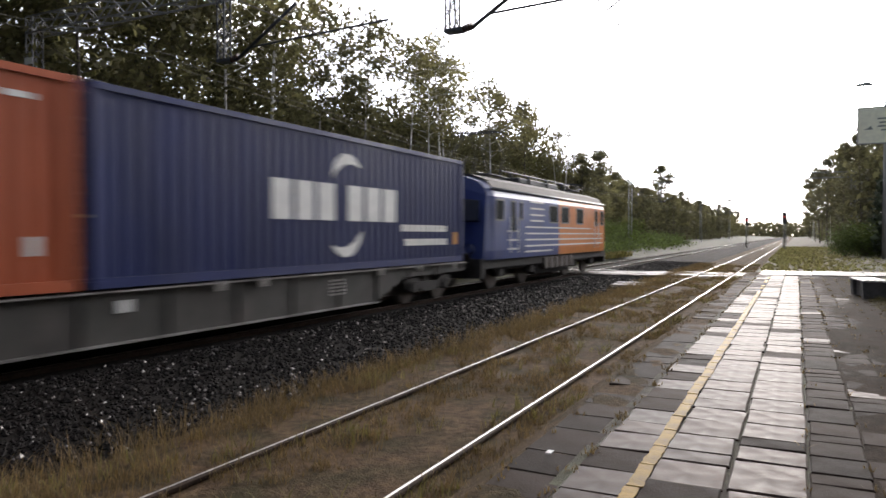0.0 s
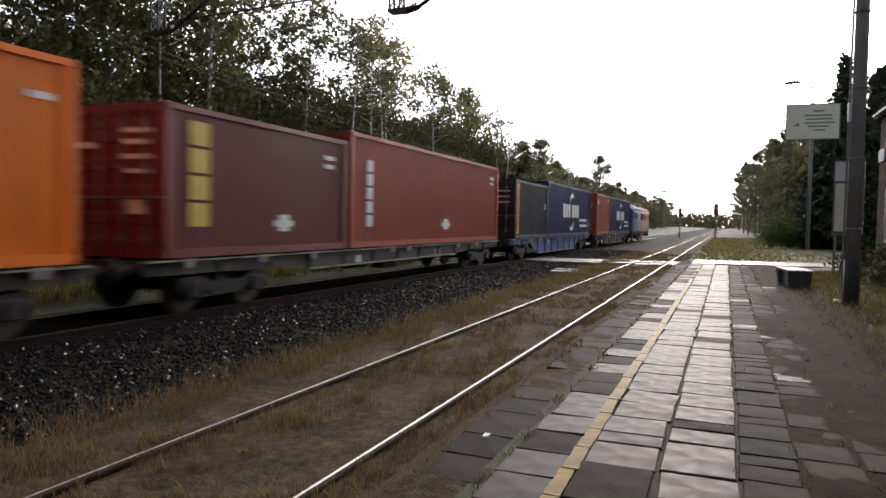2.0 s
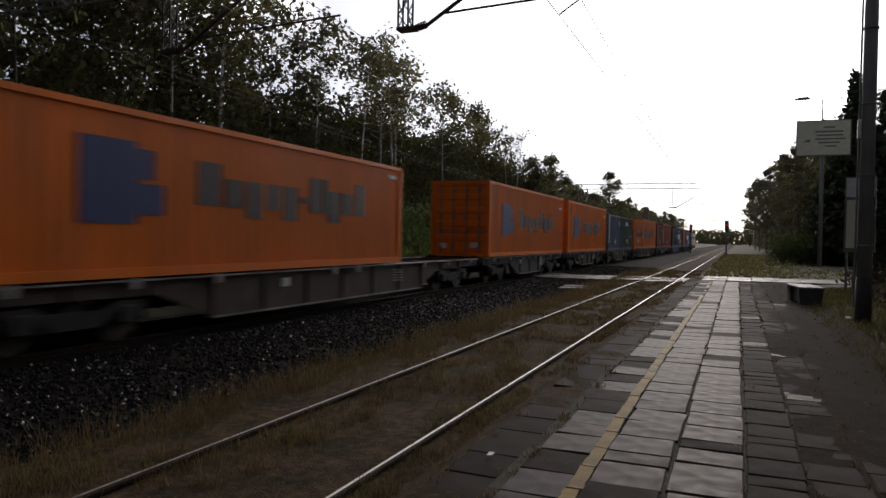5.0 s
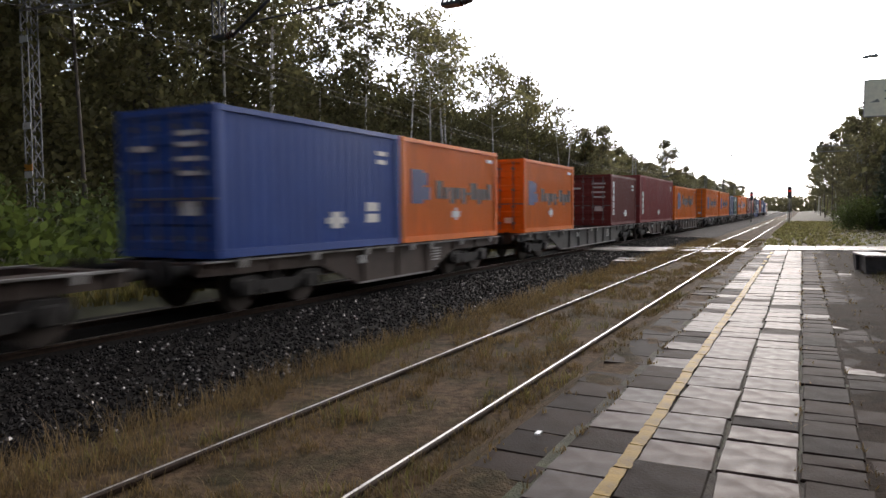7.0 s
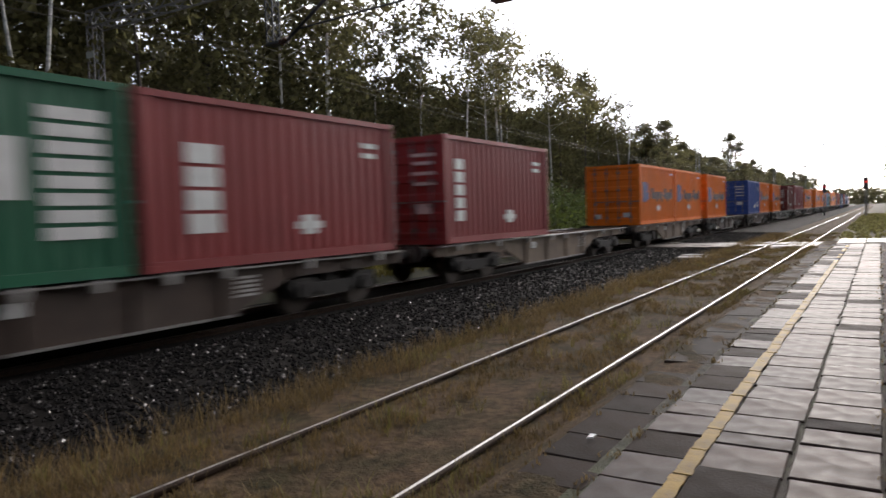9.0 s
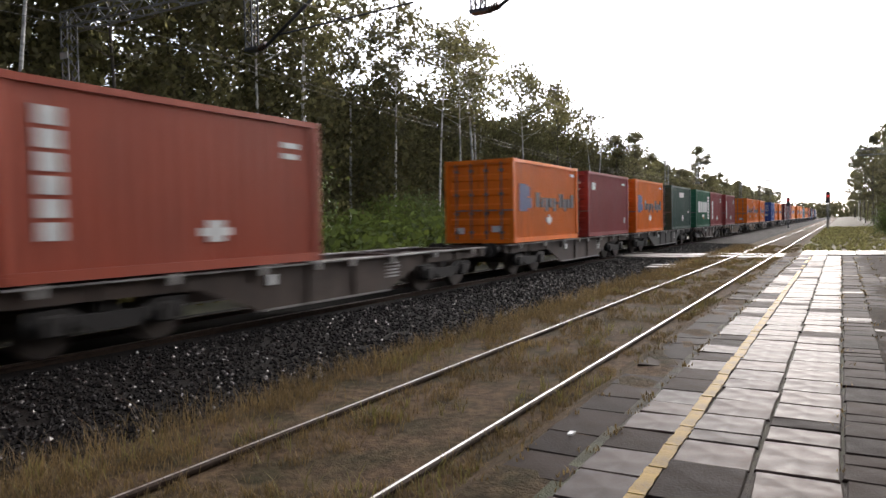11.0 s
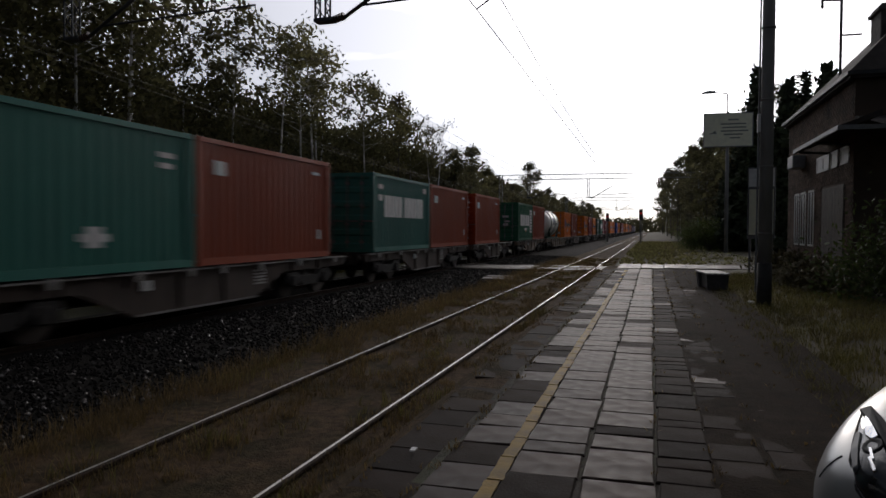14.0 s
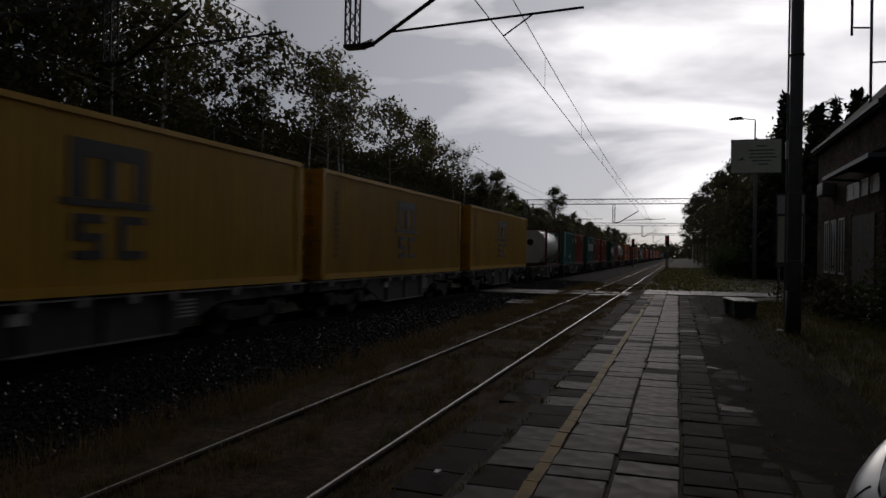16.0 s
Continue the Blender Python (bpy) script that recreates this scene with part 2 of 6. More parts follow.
M["forest_floor"] = mat("forest_floor", (0.05, 0.052, 0.024), 0.95, var=0.4, scale=0.6, bump=0.5, dirt=(0.03, 0.03, 0.018), dirt_amount=0.8)
M["wire"] = mat("copper_wire", (0.06, 0.055, 0.05), 0.5, metal=0.5, var=0.1)
M["insulator"] = mat("brown_insulator", (0.06, 0.03, 0.02), 0.25, var=0.1)
M["car_paint"] = mat("silver_car_paint", (0.40, 0.405, 0.40), 0.3, metal=0.3, var=0.08, scale=3, spec=0.5, dirt=(0.3, 0.29, 0.27), dirt_amount=0.5, dscale=2.0)
M["lens"] = mat("clear_headlamp", (0.03, 0.033, 0.036), 0.06, var=0.6, scale=9, spec=0.8)
M["chrome"] = mat("chrome", (0.75, 0.76, 0.78), 0.12, metal=1.0, var=0.03)
M["rubber"] = mat("black_rubber", (0.018, 0.018, 0.018), 0.7, var=0.15)
M["rust_wheel"] = mat("rusty_wheel", (0.055, 0.042, 0.035), 0.65, metal=0.4, var=0.3, scale=8)
M["bogie"] = mat("grimy_bogie", (0.02, 0.017, 0.015), 0.85, var=0.35, scale=6)
# pale colour paints the highlight of sill edges that catch the sky; patchy dirt over it
M["deck_edge"] = mat("highlight_deck_edge", (0.26, 0.25, 0.24), 0.5, metal=0.3, var=0.5, scale=1.5, dirt=(0.06, 0.045, 0.035), dirt_amount=0.8, dscale=0.9)
M["sill_brown"] = mat("rust_brown_wagon_paint", (0.05, 0.03, 0.021), 0.75, var=0.3, scale=2, dirt=(0.055, 0.04, 0.032), dirt_amount=0.8, dscale=1.6)
M["sill_blue"] = mat("blue_wagon_paint", (0.05, 0.075, 0.24), 0.6, var=0.25, scale=2, dirt=(0.10, 0.10, 0.11), dirt_amount=0.7, dscale=1.8)
M["sill_grey"] = mat("green_grey_wagon_paint", (0.045, 0.044, 0.039), 0.75, var=0.3, scale=2, dirt=(0.06, 0.05, 0.045), dirt_amount=0.8, dscale=1.6)
M["sill_tan"] = mat("faded_tan_wagon_paint", (0.17, 0.12, 0.08), 0.75, var=0.3, scale=2, dirt=(0.09, 0.065, 0.05), dirt_amount=0.8, dscale=1.5)
M["red_lamp"] = glow("red_signal_lamp", (1.0, 0.05, 0.03), 0.7)
M["tank_white"] = mat("dirty_white_tank", (0.86, 0.85, 0.80), 0.3, var=0.08, scale=2, dirt=(0.48, 0.44, 0.37), dirt_amount=0.5, dscale=1.0, stretch=(1, 0.4, 1))
PAINT = {
    "navy": (0.013, 0.021, 0.08), "redorange": (0.30, 0.075, 0.035), "grey": (0.018, 0.021, 0.026),
    "rust": (0.27, 0.05, 0.02), "maroon": (0.13, 0.028, 0.026), "orange": (0.66, 0.17, 0.016),
    "green": (0.03, 0.065, 0.05), "bluegrey": (0.10, 0.125, 0.18), "blue": (0.035, 0.075, 0.25),
    "brown": (0.19, 0.05, 0.04), "uascgreen": (0.018, 0.10, 0.055), "tealgreen": (0.03, 0.15, 0.12),
    "yellow": (0.46, 0.27, 0.045), "chgreen": (0.035, 0.15, 0.125), "brick": (0.28, 0.065, 0.04), "wine": (0.22, 0.045, 0.045),
}
for k, c in PAINT.items():
    c = tuple(max(0.01, (x + 0.12 * (x - sum(c) / 3)) * 1.22) for x in c)
    M[k] = mat("container_paint_" + k, c, 0.5, spec=0.3, rvar=0.08, var=0.12, scale=1.2, dirt=tuple(x * 0.55 + 0.012 for x in c), dirt_amount=0.6, dscale=1.1, stretch=(1, 1, 0.25), per_object=0.08, bump=0.05, bscale=15)
M["mark_white"] = mat("white_marking", (0.66, 0.66, 0.64), 0.6, var=0.12, scale=4)
M["lock_paint"] = mat("chipped_white_lock_paint", (0.42, 0.41, 0.39), 0.55, var=0.3, scale=9, dirt=(0.12, 0.09, 0.07), dirt_amount=0.7, dscale=3)
M["mark_yellow"] = mat("yellow_marking", (0.55, 0.38, 0.05), 0.6, var=0.12, scale=4)
M["mark_blue"] = mat("blue_marking", (0.008, 0.02, 0.12), 0.6, var=0.12, scale=4)
M["mark_black"] = mat("black_marking", (0.02, 0.02, 0.02), 0.6, var=0.12, scale=4)
M["mark_orange"] = mat("orange_marking", (0.60, 0.25, 0.03), 0.6, var=0.12, scale=4)
M["mark_brown"] = mat("brown_marking", (0.028, 0.014, 0.012), 0.6, var=0.12, scale=4)
M["loco_blue"] = mat("loco_blue", (0.035, 0.06, 0.20), 0.4, var=0.1, scale=2, dirt=(0.03, 0.03, 0.06), dirt_amount=0.4)
M["loco_orange"] = mat("loco_orange", (0.60, 0.20, 0.04), 0.4, var=0.1, scale=2, dirt=(0.35, 0.12, 0.04), dirt_amount=0.4)
M["loco_roof"] = mat("loco_roof_grey", (0.06, 0.055, 0.052), 0.75, var=0.2, scale=3, spec=0.25)

# ---- mesh helpers ----


def box(bm, x0, x1, y0, y1, z0, z1, bevel=0.0):
    vs = [bm.verts.new((x, y, z)) for z in (z0, z1) for x, y in ((x0, y0), (x1, y0), (x1, y1), (x0, y1))]
    fs = [bm.faces.new([vs[i] for i in q]) for q in ((3, 2, 1, 0), (4, 5, 6, 7), (0, 1, 5, 4), (1, 2, 6, 5), (2, 3, 7, 6), (3, 0, 4, 7))]
    if bevel:
        bmesh.ops.bevel(bm, geom=list({e for f in fs for e in f.edges}), offset=bevel, segments=1, affect="EDGES")


def tube(bm, p0, p1, r0, r1=None, n=8, caps=True):
    r1 = r0 if r1 is None else r1
    p0, p1 = Vector(p0), Vector(p1)
    d = (p1 - p0).normalized()
    a = d.orthogonal().normalized()
    b = d.cross(a)
    ring = [[bm.verts.new(p + (a * math.cos(2 * math.pi * i / n) + b * math.sin(2 * math.pi * i / n)) * r) for i in range(n)] for p, r in ((p0, r0), (p1, r1))]
    for i in range(n):
        bm.faces.new((ring[0][i], ring[0][(i + 1) % n], ring[1][(i + 1) % n], ring[1][i])).smooth = n > 6
    if caps:
        bm.faces.new(ring[0][::-1])
        bm.faces.new(ring[1])


def prism(bm, outline, x0, x1, axis="x"):
    """Extrudes a closed outline; axis x: outline of (y, z); axis y: of (x, z); axis z: of (x, y)."""
    def at(u, v, w):
        return {"x": (w, u, v), "y": (u, w, v), "z": (u, v, w)}[axis]
    a = [bm.verts.new(at(u, v, x0)) for u, v in outline]
    b = [bm.verts.new(at(u, v, x1)) for u, v in outline]
    n = len(outline)
    for i in range(n):
        bm.faces.new((a[i], a[(i + 1) % n], b[(i + 1) % n], b[i]))
    bm.faces.new(a[::-1])
    bm.faces.new(b)


def mesh_of(name, bm, material):
    bmesh.ops.recalc_face_normals(bm, faces=bm.faces)
    me = bpy.data.meshes.new(name)
    bm.to_mesh(me)
    bm.free()
    me.materials.append(material)
    return me


def part(name, bm, material, parent=None, label=""):
    me = bm if isinstance(bm, bpy.types.Mesh) else mesh_of(name, bm, material)
    ob = new(name, me)
    if parent is not None:
        ob.parent = parent
    if label:
        tagged(ob, label)
    return ob


def thing(name, label, category, m=None, group="", kind=""):
    ob = new(name)
    ob.empty_display_size = 0.3
    if m is not None:
        ob.matrix_basis = m
    return tagged(ob, label, category, group, kind)


def soup(name, verts, faces, material):
    me = bpy.data.meshes.new(name)
    me.from_pydata(verts, [], faces)
    me.materials.append(material)
    return me


RNG = random.Random(11)
PZ = 0.17       # platform level; the near rail heads are at z = 0
FX = -6.72      # centre of the far track

# ---- ground ----


def ground():
    xs = [-900, -300, -120, -60, -40, -30, -22, -16, -13, -11, -9.6, -8.9, -4.6, -3.4, -2.4, -1.6, 1.3, 1.5, 4.7, 5.2, 7, 12, 20, 40, 80, 200, 900]
    zs = [0.5, 0.5, 0.5, 0.5, 0.5, 0.5, 0.5, 0.45, 0.25, -0.05, -0.35, -0.2, -0.2, -0.24, -0.2, -0.06, -0.055, -0.02, -0.02, 0.1, 0.16, 0.2, 0.2, 0.2, 0.2, 0.2, 0.2]
    ys = [-300, -100, -40, -15] + [i * 2.5 for i in range(-4, 40)] + [110, 130, 160, 220, 300, 450, 700, 1200, 2500]
    bm = bmesh.new()
    grid = [[bm.verts.new((x, y, z + (0.05 * noise.noise((x * 0.7, y * 0.5, 3)) if abs(x + 1) > 3.9 and x < 200 and (x > 4.9 or x < -9) else 0))) for x, z in zip(xs, zs)] for y in ys]
    for a, b in zip(grid, grid[1:]):
        for i in range(len(xs) - 1):
            f = bm.faces.new((a[i], a[i + 1], b[i + 1], b[i]))
            x = (xs[i] + xs[i + 1]) / 2
            f.material_index = 1 if -4.6 < x < 1.5 else 2 if x < -9 else 0
            f.smooth = True
    ob = part("ground", bm, M["soil"])
    ob.data.materials.append(M["trackbed"])
    ob.data.materials.append(M["forest_floor"])
    tagged(ob, "soil and dry grass ground along the railway", "ground", kind="structure")


ground()


def ballast():
    bm = bmesh.new()
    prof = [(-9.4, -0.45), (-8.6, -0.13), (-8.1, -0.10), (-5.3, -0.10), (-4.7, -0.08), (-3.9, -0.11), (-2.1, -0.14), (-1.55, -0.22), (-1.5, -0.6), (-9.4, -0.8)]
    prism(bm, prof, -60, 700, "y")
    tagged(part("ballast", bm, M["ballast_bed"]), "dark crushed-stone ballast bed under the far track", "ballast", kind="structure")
    verts, faces = [], []
    r = random.Random(3)

    def stone(x, y, z, s):
        k = len(verts)
        ax = [r.uniform(0.6, 1.2) * s for _ in range(3)]
        th = r.uniform(0, 3.14)
        c, sn = math.cos(th), math.sin(th)
        for dx, dy, dz in ((1, 0.2, 0), (0.1, 1, 0.2), (-1, -0.1, 0.1), (-0.2, -1, 0), (0.1, 0.1, 0.8), (0, 0, -0.7)):
            dx, dy, dz = dx * ax[0], dy * ax[1], dz * ax[2]
            verts.append((x + dx * c - dy * sn, y + dx * sn + dy * c, z + dz))
        for a, b in ((0, 1), (1, 2), (2, 3), (3, 0)):
            faces.append((k + a, k + b, k + 4))
            faces.append((k + b, k + a, k + 5))
    for i in range(26000):
        y = 2.0 + 50 * r.random() ** 1.6
        x = r.uniform(-5.6, -1.6)
        edge = max(0.0, (x + 2.3) / 0.7)
        if r.random() < edge * 0.8:
            continue
        z = np.interp(x, (-5.6, -4.7, -3.9, -2.1, -1.55), (-0.1, -0.08, -0.11, -0.14, -0.22))
        stone(x, y, z + 0.012, r.uniform(0.02, 0.042))
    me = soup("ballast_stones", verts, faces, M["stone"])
    me.materials.append(M["stone_glint"])
    # seven stones in a hundred get the painted glint colour
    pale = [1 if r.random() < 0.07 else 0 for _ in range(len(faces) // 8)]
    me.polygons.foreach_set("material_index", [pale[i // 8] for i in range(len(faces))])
    tagged(new("ballast_stones", me), "loose dark grey ballast stones beside the track, a few coloured pale as glints", "stones", kind="stuff")


ballast()

# ---- tracks ----


def rail_mesh(length):
    bm = bmesh.new()
    o = [(-0.07, -0.15), (0.07, -0.15), (0.07, -0.135), (0.012, -0.115), (0.012, -0.045), (0.036, -0.035), (0.036, -0.012), (0.026, -0.003), (0.012, 0.0), (-0.012, 0.0), (-0.026, -0.003), (-0.036, -0.012), (-0.036, -0.035), (-0.012, -0.045), (-0.012, -0.115), (-0.07, -0.135)]
    prism(bm, o, -60, length, "y")
    me = mesh_of("rail", bm, M["rail_side"])
    me.materials.append(M["rail_top"])
    for p in me.polygons:
        p.material_index = 1 if p.center.z > -0.001 and abs(p.normal.y) < 0.5 else 0
    return me


RAIL = rail_mesh(900)


def track(label, cx, z, sleeper_z, y1):
    t = thing("railway_track", label, "railway track", pose(cx, 0, z), "tracks of the line")
    for sx in (-0.7525, 0.7525):
        part("rail", RAIL, None, t).location = (sx, 0, 0)
    bm = bmesh.new()
    box(bm, -1.25, 1.25, -0.12, 0.12, -0.24, -0.135, 0.015)
    me = mesh_of("sleeper", bm, M["sleeper"])
    for i in range(y1):
        part("sleeper", me, None, t).location = (0, 1.0 + i * 0.62, sleeper_z)
    return t


track("shiny-topped rusty rails on a grassy siding track", 0.0, 0.0, -0.035, 60)
track("steel rails of the ballasted main track under the train", FX, 0.0, 0.03, 80)

# ---- the train: containers ----
SPEED = 25.67
DECK = 1.03
MOVERS = []


def rider(ob, s, x=FX, z=0.0):
    MOVERS.append((ob, x, s, z))
    return ob


SHELLS = {}


def container_meshes(length, height, paint):
    """Corrugated body, frame, door leaf and lock rod of one size and paint; origin at the middle of the floor, rear end at -y."""
    key = (length, height, paint)
    if key in SHELLS:
        return SHELLS[key]
    h, w = length / 2, 1.19
    # corrugated walls
    bm = bmesh.new()
    n = round((length - 0.3) / 0.278)
    step = (length - 0.3) / n
    for sx in (-1, 1):
        pts = []
        y = -h + 0.15
        for i in range(n):
            pts += [(y, 0.0), (y + step * 0.26, 0.0), (y + step * 0.5, 0.036), (y + step * 0.76, 0.036)]
            y += step
        pts.append((y, 0.0))
        lo = [bm.verts.new((sx * (w - d), yy, 0.15)) for yy, d in pts]
        hi = [bm.verts.new((sx * (w - d), yy, height - 0.1)) for yy, d in pts]
        for i in range(len(pts) - 1):
            bm.faces.new((lo[i], lo[i + 1], hi[i + 1], hi[i]))
    # front wall, ribbed
    nf = 9
    st = 2.2 / nf
    pts = []
    for i in range(nf):
        x = -1.1 + i * st
        pts += [(x, 0), (x + st * 0.3, 0), (x + st * 0.5, 0.04), (x + st * 0.8, 0.04)]
    pts.append((1.1, 0))
    lo = [bm.verts.new((x, h - 0.06 - d, 0.15)) for x, d in pts]
    hi = [bm.verts.new((x, h - 0.06 - d, height - 0.1)) for x, d in pts]
    for i in range(len(pts) - 1):
        bm.faces.new((lo[i], lo[i + 1], hi[i + 1], hi[i]))
    # roof with shallow ribs
    nr = int(length / 0.4)
    rows = []
    for i in range(nr + 1):
        y = -h + 0.1 + (length - 0.2) * i / nr
        z = height - 0.03 + (0.016 if i % 2 else 0)
        rows.append([bm.verts.new((x, y, z)) for x in (-1.16, 1.16)])
    for a, b in zip(rows, rows[1:]):
        bm.faces.new((a[0], a[1], b[1], b[0]))
    body = mesh_of("body", bm, M[paint])
    bm = bmesh.new()
    for sx in (-1, 1):
        box(bm, sx * 1.218 - 0.06 * (sx > 0), sx * 1.218 + 0.06 * (sx < 0), -h + 0.12, h - 0.12, height - 0.11, height - 0.01)
        box(bm, sx * 1.218 - 0.05 * (sx > 0), sx * 1.218 + 0.05 * (sx < 0), -h + 0.12, h - 0.12, 0.01, 0.16)
        for ya in (-h, h - 0.16):
            box(bm, min(sx * 1.219, sx * 1.06), max(sx * 1.219, sx * 1.06), ya, ya + 0.16, 0.118, height - 0.118)
    for ya in (-h + 0.005, h - 0.105):
        box(bm, -1.06, 1.06, ya, ya + 0.10, height - 0.14, height - 0.01)
        box(bm, -1.06, 1.06, ya, ya + 0.10, 0.0, 0.14)
    box(bm, -1.15, 1.15, -h + 0.2, h - 0.2, 0.06, 0.15)
    fr = mesh_of("frame", bm, M[paint])
    bm = bmesh.new()
    box(bm, -0.089, 0.089, -0.081, 0.081, 0, 0.118, 0.01)
    casting = mesh_of("corner_casting", bm, M[paint])
    bm = bmesh.new()
    prof = []
    for k in range(5):
        z0 = 0.15 + (height - 0.3) * k / 5
        dz = (height - 0.3) / 5
        prof += [(0.0, z0), (0.0, z0 + dz * 0.25), (0.035, z0 + dz * 0.35), (0.035, z0 + dz * 0.85), (0.0, z0 + dz * 0.95)]
    prof.append((0.0, height - 0.15))
    a = [bm.verts.new((0.0, d, z)) for d, z in prof]
    b = [bm.verts.new((1.04, d, z)) for d, z in prof]
    for i in range(len(prof) - 1):
        bm.faces.new((a[i], b[i], b[i + 1], a[i + 1]))
    box(bm, 0.0, 1.04, 0.04, 0.055, 0.15, height - 0.15)
    door = mesh_of("door", bm, M[paint])
    bm = bmesh.new()
    tube(bm, (0, -0.035, 0.12), (0, -0.035, height - 0.1), 0.022, n=6)
    for z in (0.3, 0.9, 1.5, height - 0.4):
        box(bm, -0.06, 0.06, -0.06, 0.0, z, z + 0.09)
    box(bm, -0.03, 0.4, -0.075, -0.045, 1.02, 1.06)
    rod = mesh_of("lock_rod", bm, M["steel_grey"])
    SHELLS[key] = (body, fr, casting, door, rod)
    return SHELLS[key]


def marks(ob, side_rects, length, height, name="marking"):
    """Painted bars and shapes on the platform-side wall: rectangles (y0, y1, z0, z1, material)."""
    for y0, y1, z0, z1, m in side_rects:
        bm = bmesh.new()
        box(bm, 1.17, 1.196, y0, y1, z0, z1)
        part(name, bm, M[m], ob)


def end_marks(ob, rects, length, material="mark_white"):
    for x0, x1, z0, z1 in rects:
        bm = bmesh.new()
        box(bm, x0, x1, -length / 2 + 0.0, -length / 2 + 0.03, z0, z1)
        part("end_marking", bm, M[material], ob)


def container(front, feet, paint, label, high=False, design=None):
    length = 12.19 if feet == 40 else 6.06
    height = 2.94 if high else 2.66
    body, fr, casting, door, rod = container_meshes(length, height, paint)
    ob = thing("shipping_container", label, "shipping container", pose(FX, front - length / 2, DECK), "containers on the train")
    part("body", body, None, ob)
    part("frame", fr, None, ob)
    for sx in (-1, 1):
        for y in (-length / 2 + 0.081, length / 2 - 0.081):
            for z in (0, height - 0.118):
                c = part("corner_casting", casting, None, ob)
                c.location = (sx * 1.134, y, z)
    for x in (-1.05, 0.01):
        d = part("door", door, None, ob)
        d.location = (x, -length / 2 + 0.03, 0)
        for rx in (0.25, 0.78):
            part("lock_rod", rod, None, d).location = (rx, 0.0, 0)
    if design:
        design(ob, length, height)
    rider(ob, front - length / 2, z=DECK)
    return ob


def letters(y, z, count, w, h, gap, m, sx=1):
    """A row of plain blocks, one a letter, running towards +y."""
    return [(y + i * (w + gap), y + i * (w + gap) + w, z, z + h, m) for i in range(count)]


def column(y, z, count, w, h, gap, m):
    return [(y, y + w, z + i * (h + gap), z + i * (h + gap) + h, m) for i in range(count)]


def arc_mark(ob, cy, cz, r, a0, a1, width, m):
    bm = bmesh.new()
    n = 10
    for i in range(n):
        q = []
        for k, rr in ((i, 0), (i + 1, 0), (i + 1, 1), (i, 1)):
            a = radians(a0 + (a1 - a0) * k / n)
            wd = width * math.sin(math.pi * (k + 0.15) / (n + 0.3)) if rr else 0
            q.append((cy + (r + wd) * math.cos(a), cz + (r + wd) * math.sin(a)))
        try:
            prism(bm, q, 1.17, 1.197, "x")
        except ValueError:
            pass
    part("swoosh_marking", bm, M[m], ob)


def design_navy(ob, length, height):
    # two lettered lines between two swooshes, and a smaller line
    r = letters(-2.3, 1.08, 3, 0.56, 0.78, 0.16, "mark_white") + letters(0.2, 1.08, 3, 0.58, 0.78, 0.16, "mark_white")
    r += letters(2.55, 0.86, 9, 0.24, 0.17, 0.04, "mark_white") + letters(2.7, 0.5, 8, 0.26, 0.17, 0.04, "mark_white")
    r += [(5.5, 5.72, 0.5, 0.85, "mark_orange")]
    marks(ob, r, length, height)
    arc_mark(ob, 0.35, 1.35, 0.98, 70, 140, 0.24, "mark_white")
    arc_mark(ob, -0.05, 1.55, 1.05, 250, 320, 0.24, "mark_white")


def design_orange(ob, length, height):
    big = length > 8
    k = 1.0 if big else 0.63
    y = -length / 2 + (1.67 if big else 0.48)
    z0, zh = (0.85, 1.3) if big else (1.0, 0.88)
    r = [(y, y + 1.05 * k, z0, z0 + zh, "mark_blue"), (y + 1.05 * k, y + 1.4 * k, z0 + zh * 0.55, z0 + zh * 0.92, "mark_blue"), (y + 1.05 * k, y + 1.62 * k, z0 + zh * 0.12, z0 + zh * 0.5, "mark_blue")]
    x = y + 2.4 * k * (1 if big else 0.9)
    zb = 1.22 if big else 1.14
    for dw, up, dn in ((0.72, 0.78, 0), (0.56, 0.52, 0), (0.58, 0.52, 0.2), (0.56, 0.52, 0), (0.58, 0.52, 0.2), (0.34, 0.12, -0.2), (0.5, 0.78, 0), (0.24, 0.78, 0), (0.56, 0.52, 0.2), (0.58, 0.52, 0), (0.58, 0.78, 0)):
        low = -dn if dn < 0 else 0
        r.append((x, x + dw * k * 0.86, zb + low * k - (dn if dn > 0 else 0) * k, zb + (low + up) * k, "mark_brown"))
        x += dw * k * 1.06
    if length < 8:
        r += [(-0.2, 0.3, 0.62, 0.8, "mark_white"), (0.0, 0.12, 0.55, 0.9, "mark_white")]
    r += column(length / 2 - 0.75, 2.3, 1, 0.4, 0.1, 0.03, "mark_white")
    marks(ob, r, length, height)
    end_marks(ob, [(0.45, 0.75, 0.35, 0.55), (-0.85, -0.55, 0.3, 0.5)], length)


def design_vertical(m, y=0.7, count=6, w=0.34, h=0.26):
    def f(ob, length, height):
        marks(ob, column(-length / 2 + y, 0.55, count, w, h, 0.06, m) + [(length / 2 - 1.0, length / 2 - 0.55, height - 0.55, height - 0.45, "mark_white"), (length / 2 - 1.0, length / 2 - 0.6, height - 0.75, height - 0.65, "mark_white"), (0.1, 0.75, 0.55, 0.68, "mark_white"), (0.25, 0.6, 0.45, 0.8, "mark_white")], length, height)
        end_marks(ob, [(0.2, 0.9, 2.15, 2.23), (0.25, 0.85, 1.95, 2.03), (0.2, 0.9, 1.7, 1.78), (0.3, 0.9, 1.45, 1.53), (0.35, 0.8, 0.75, 1.0), (-0.9, -0.4, 1.9, 2.0)], length)
    return f


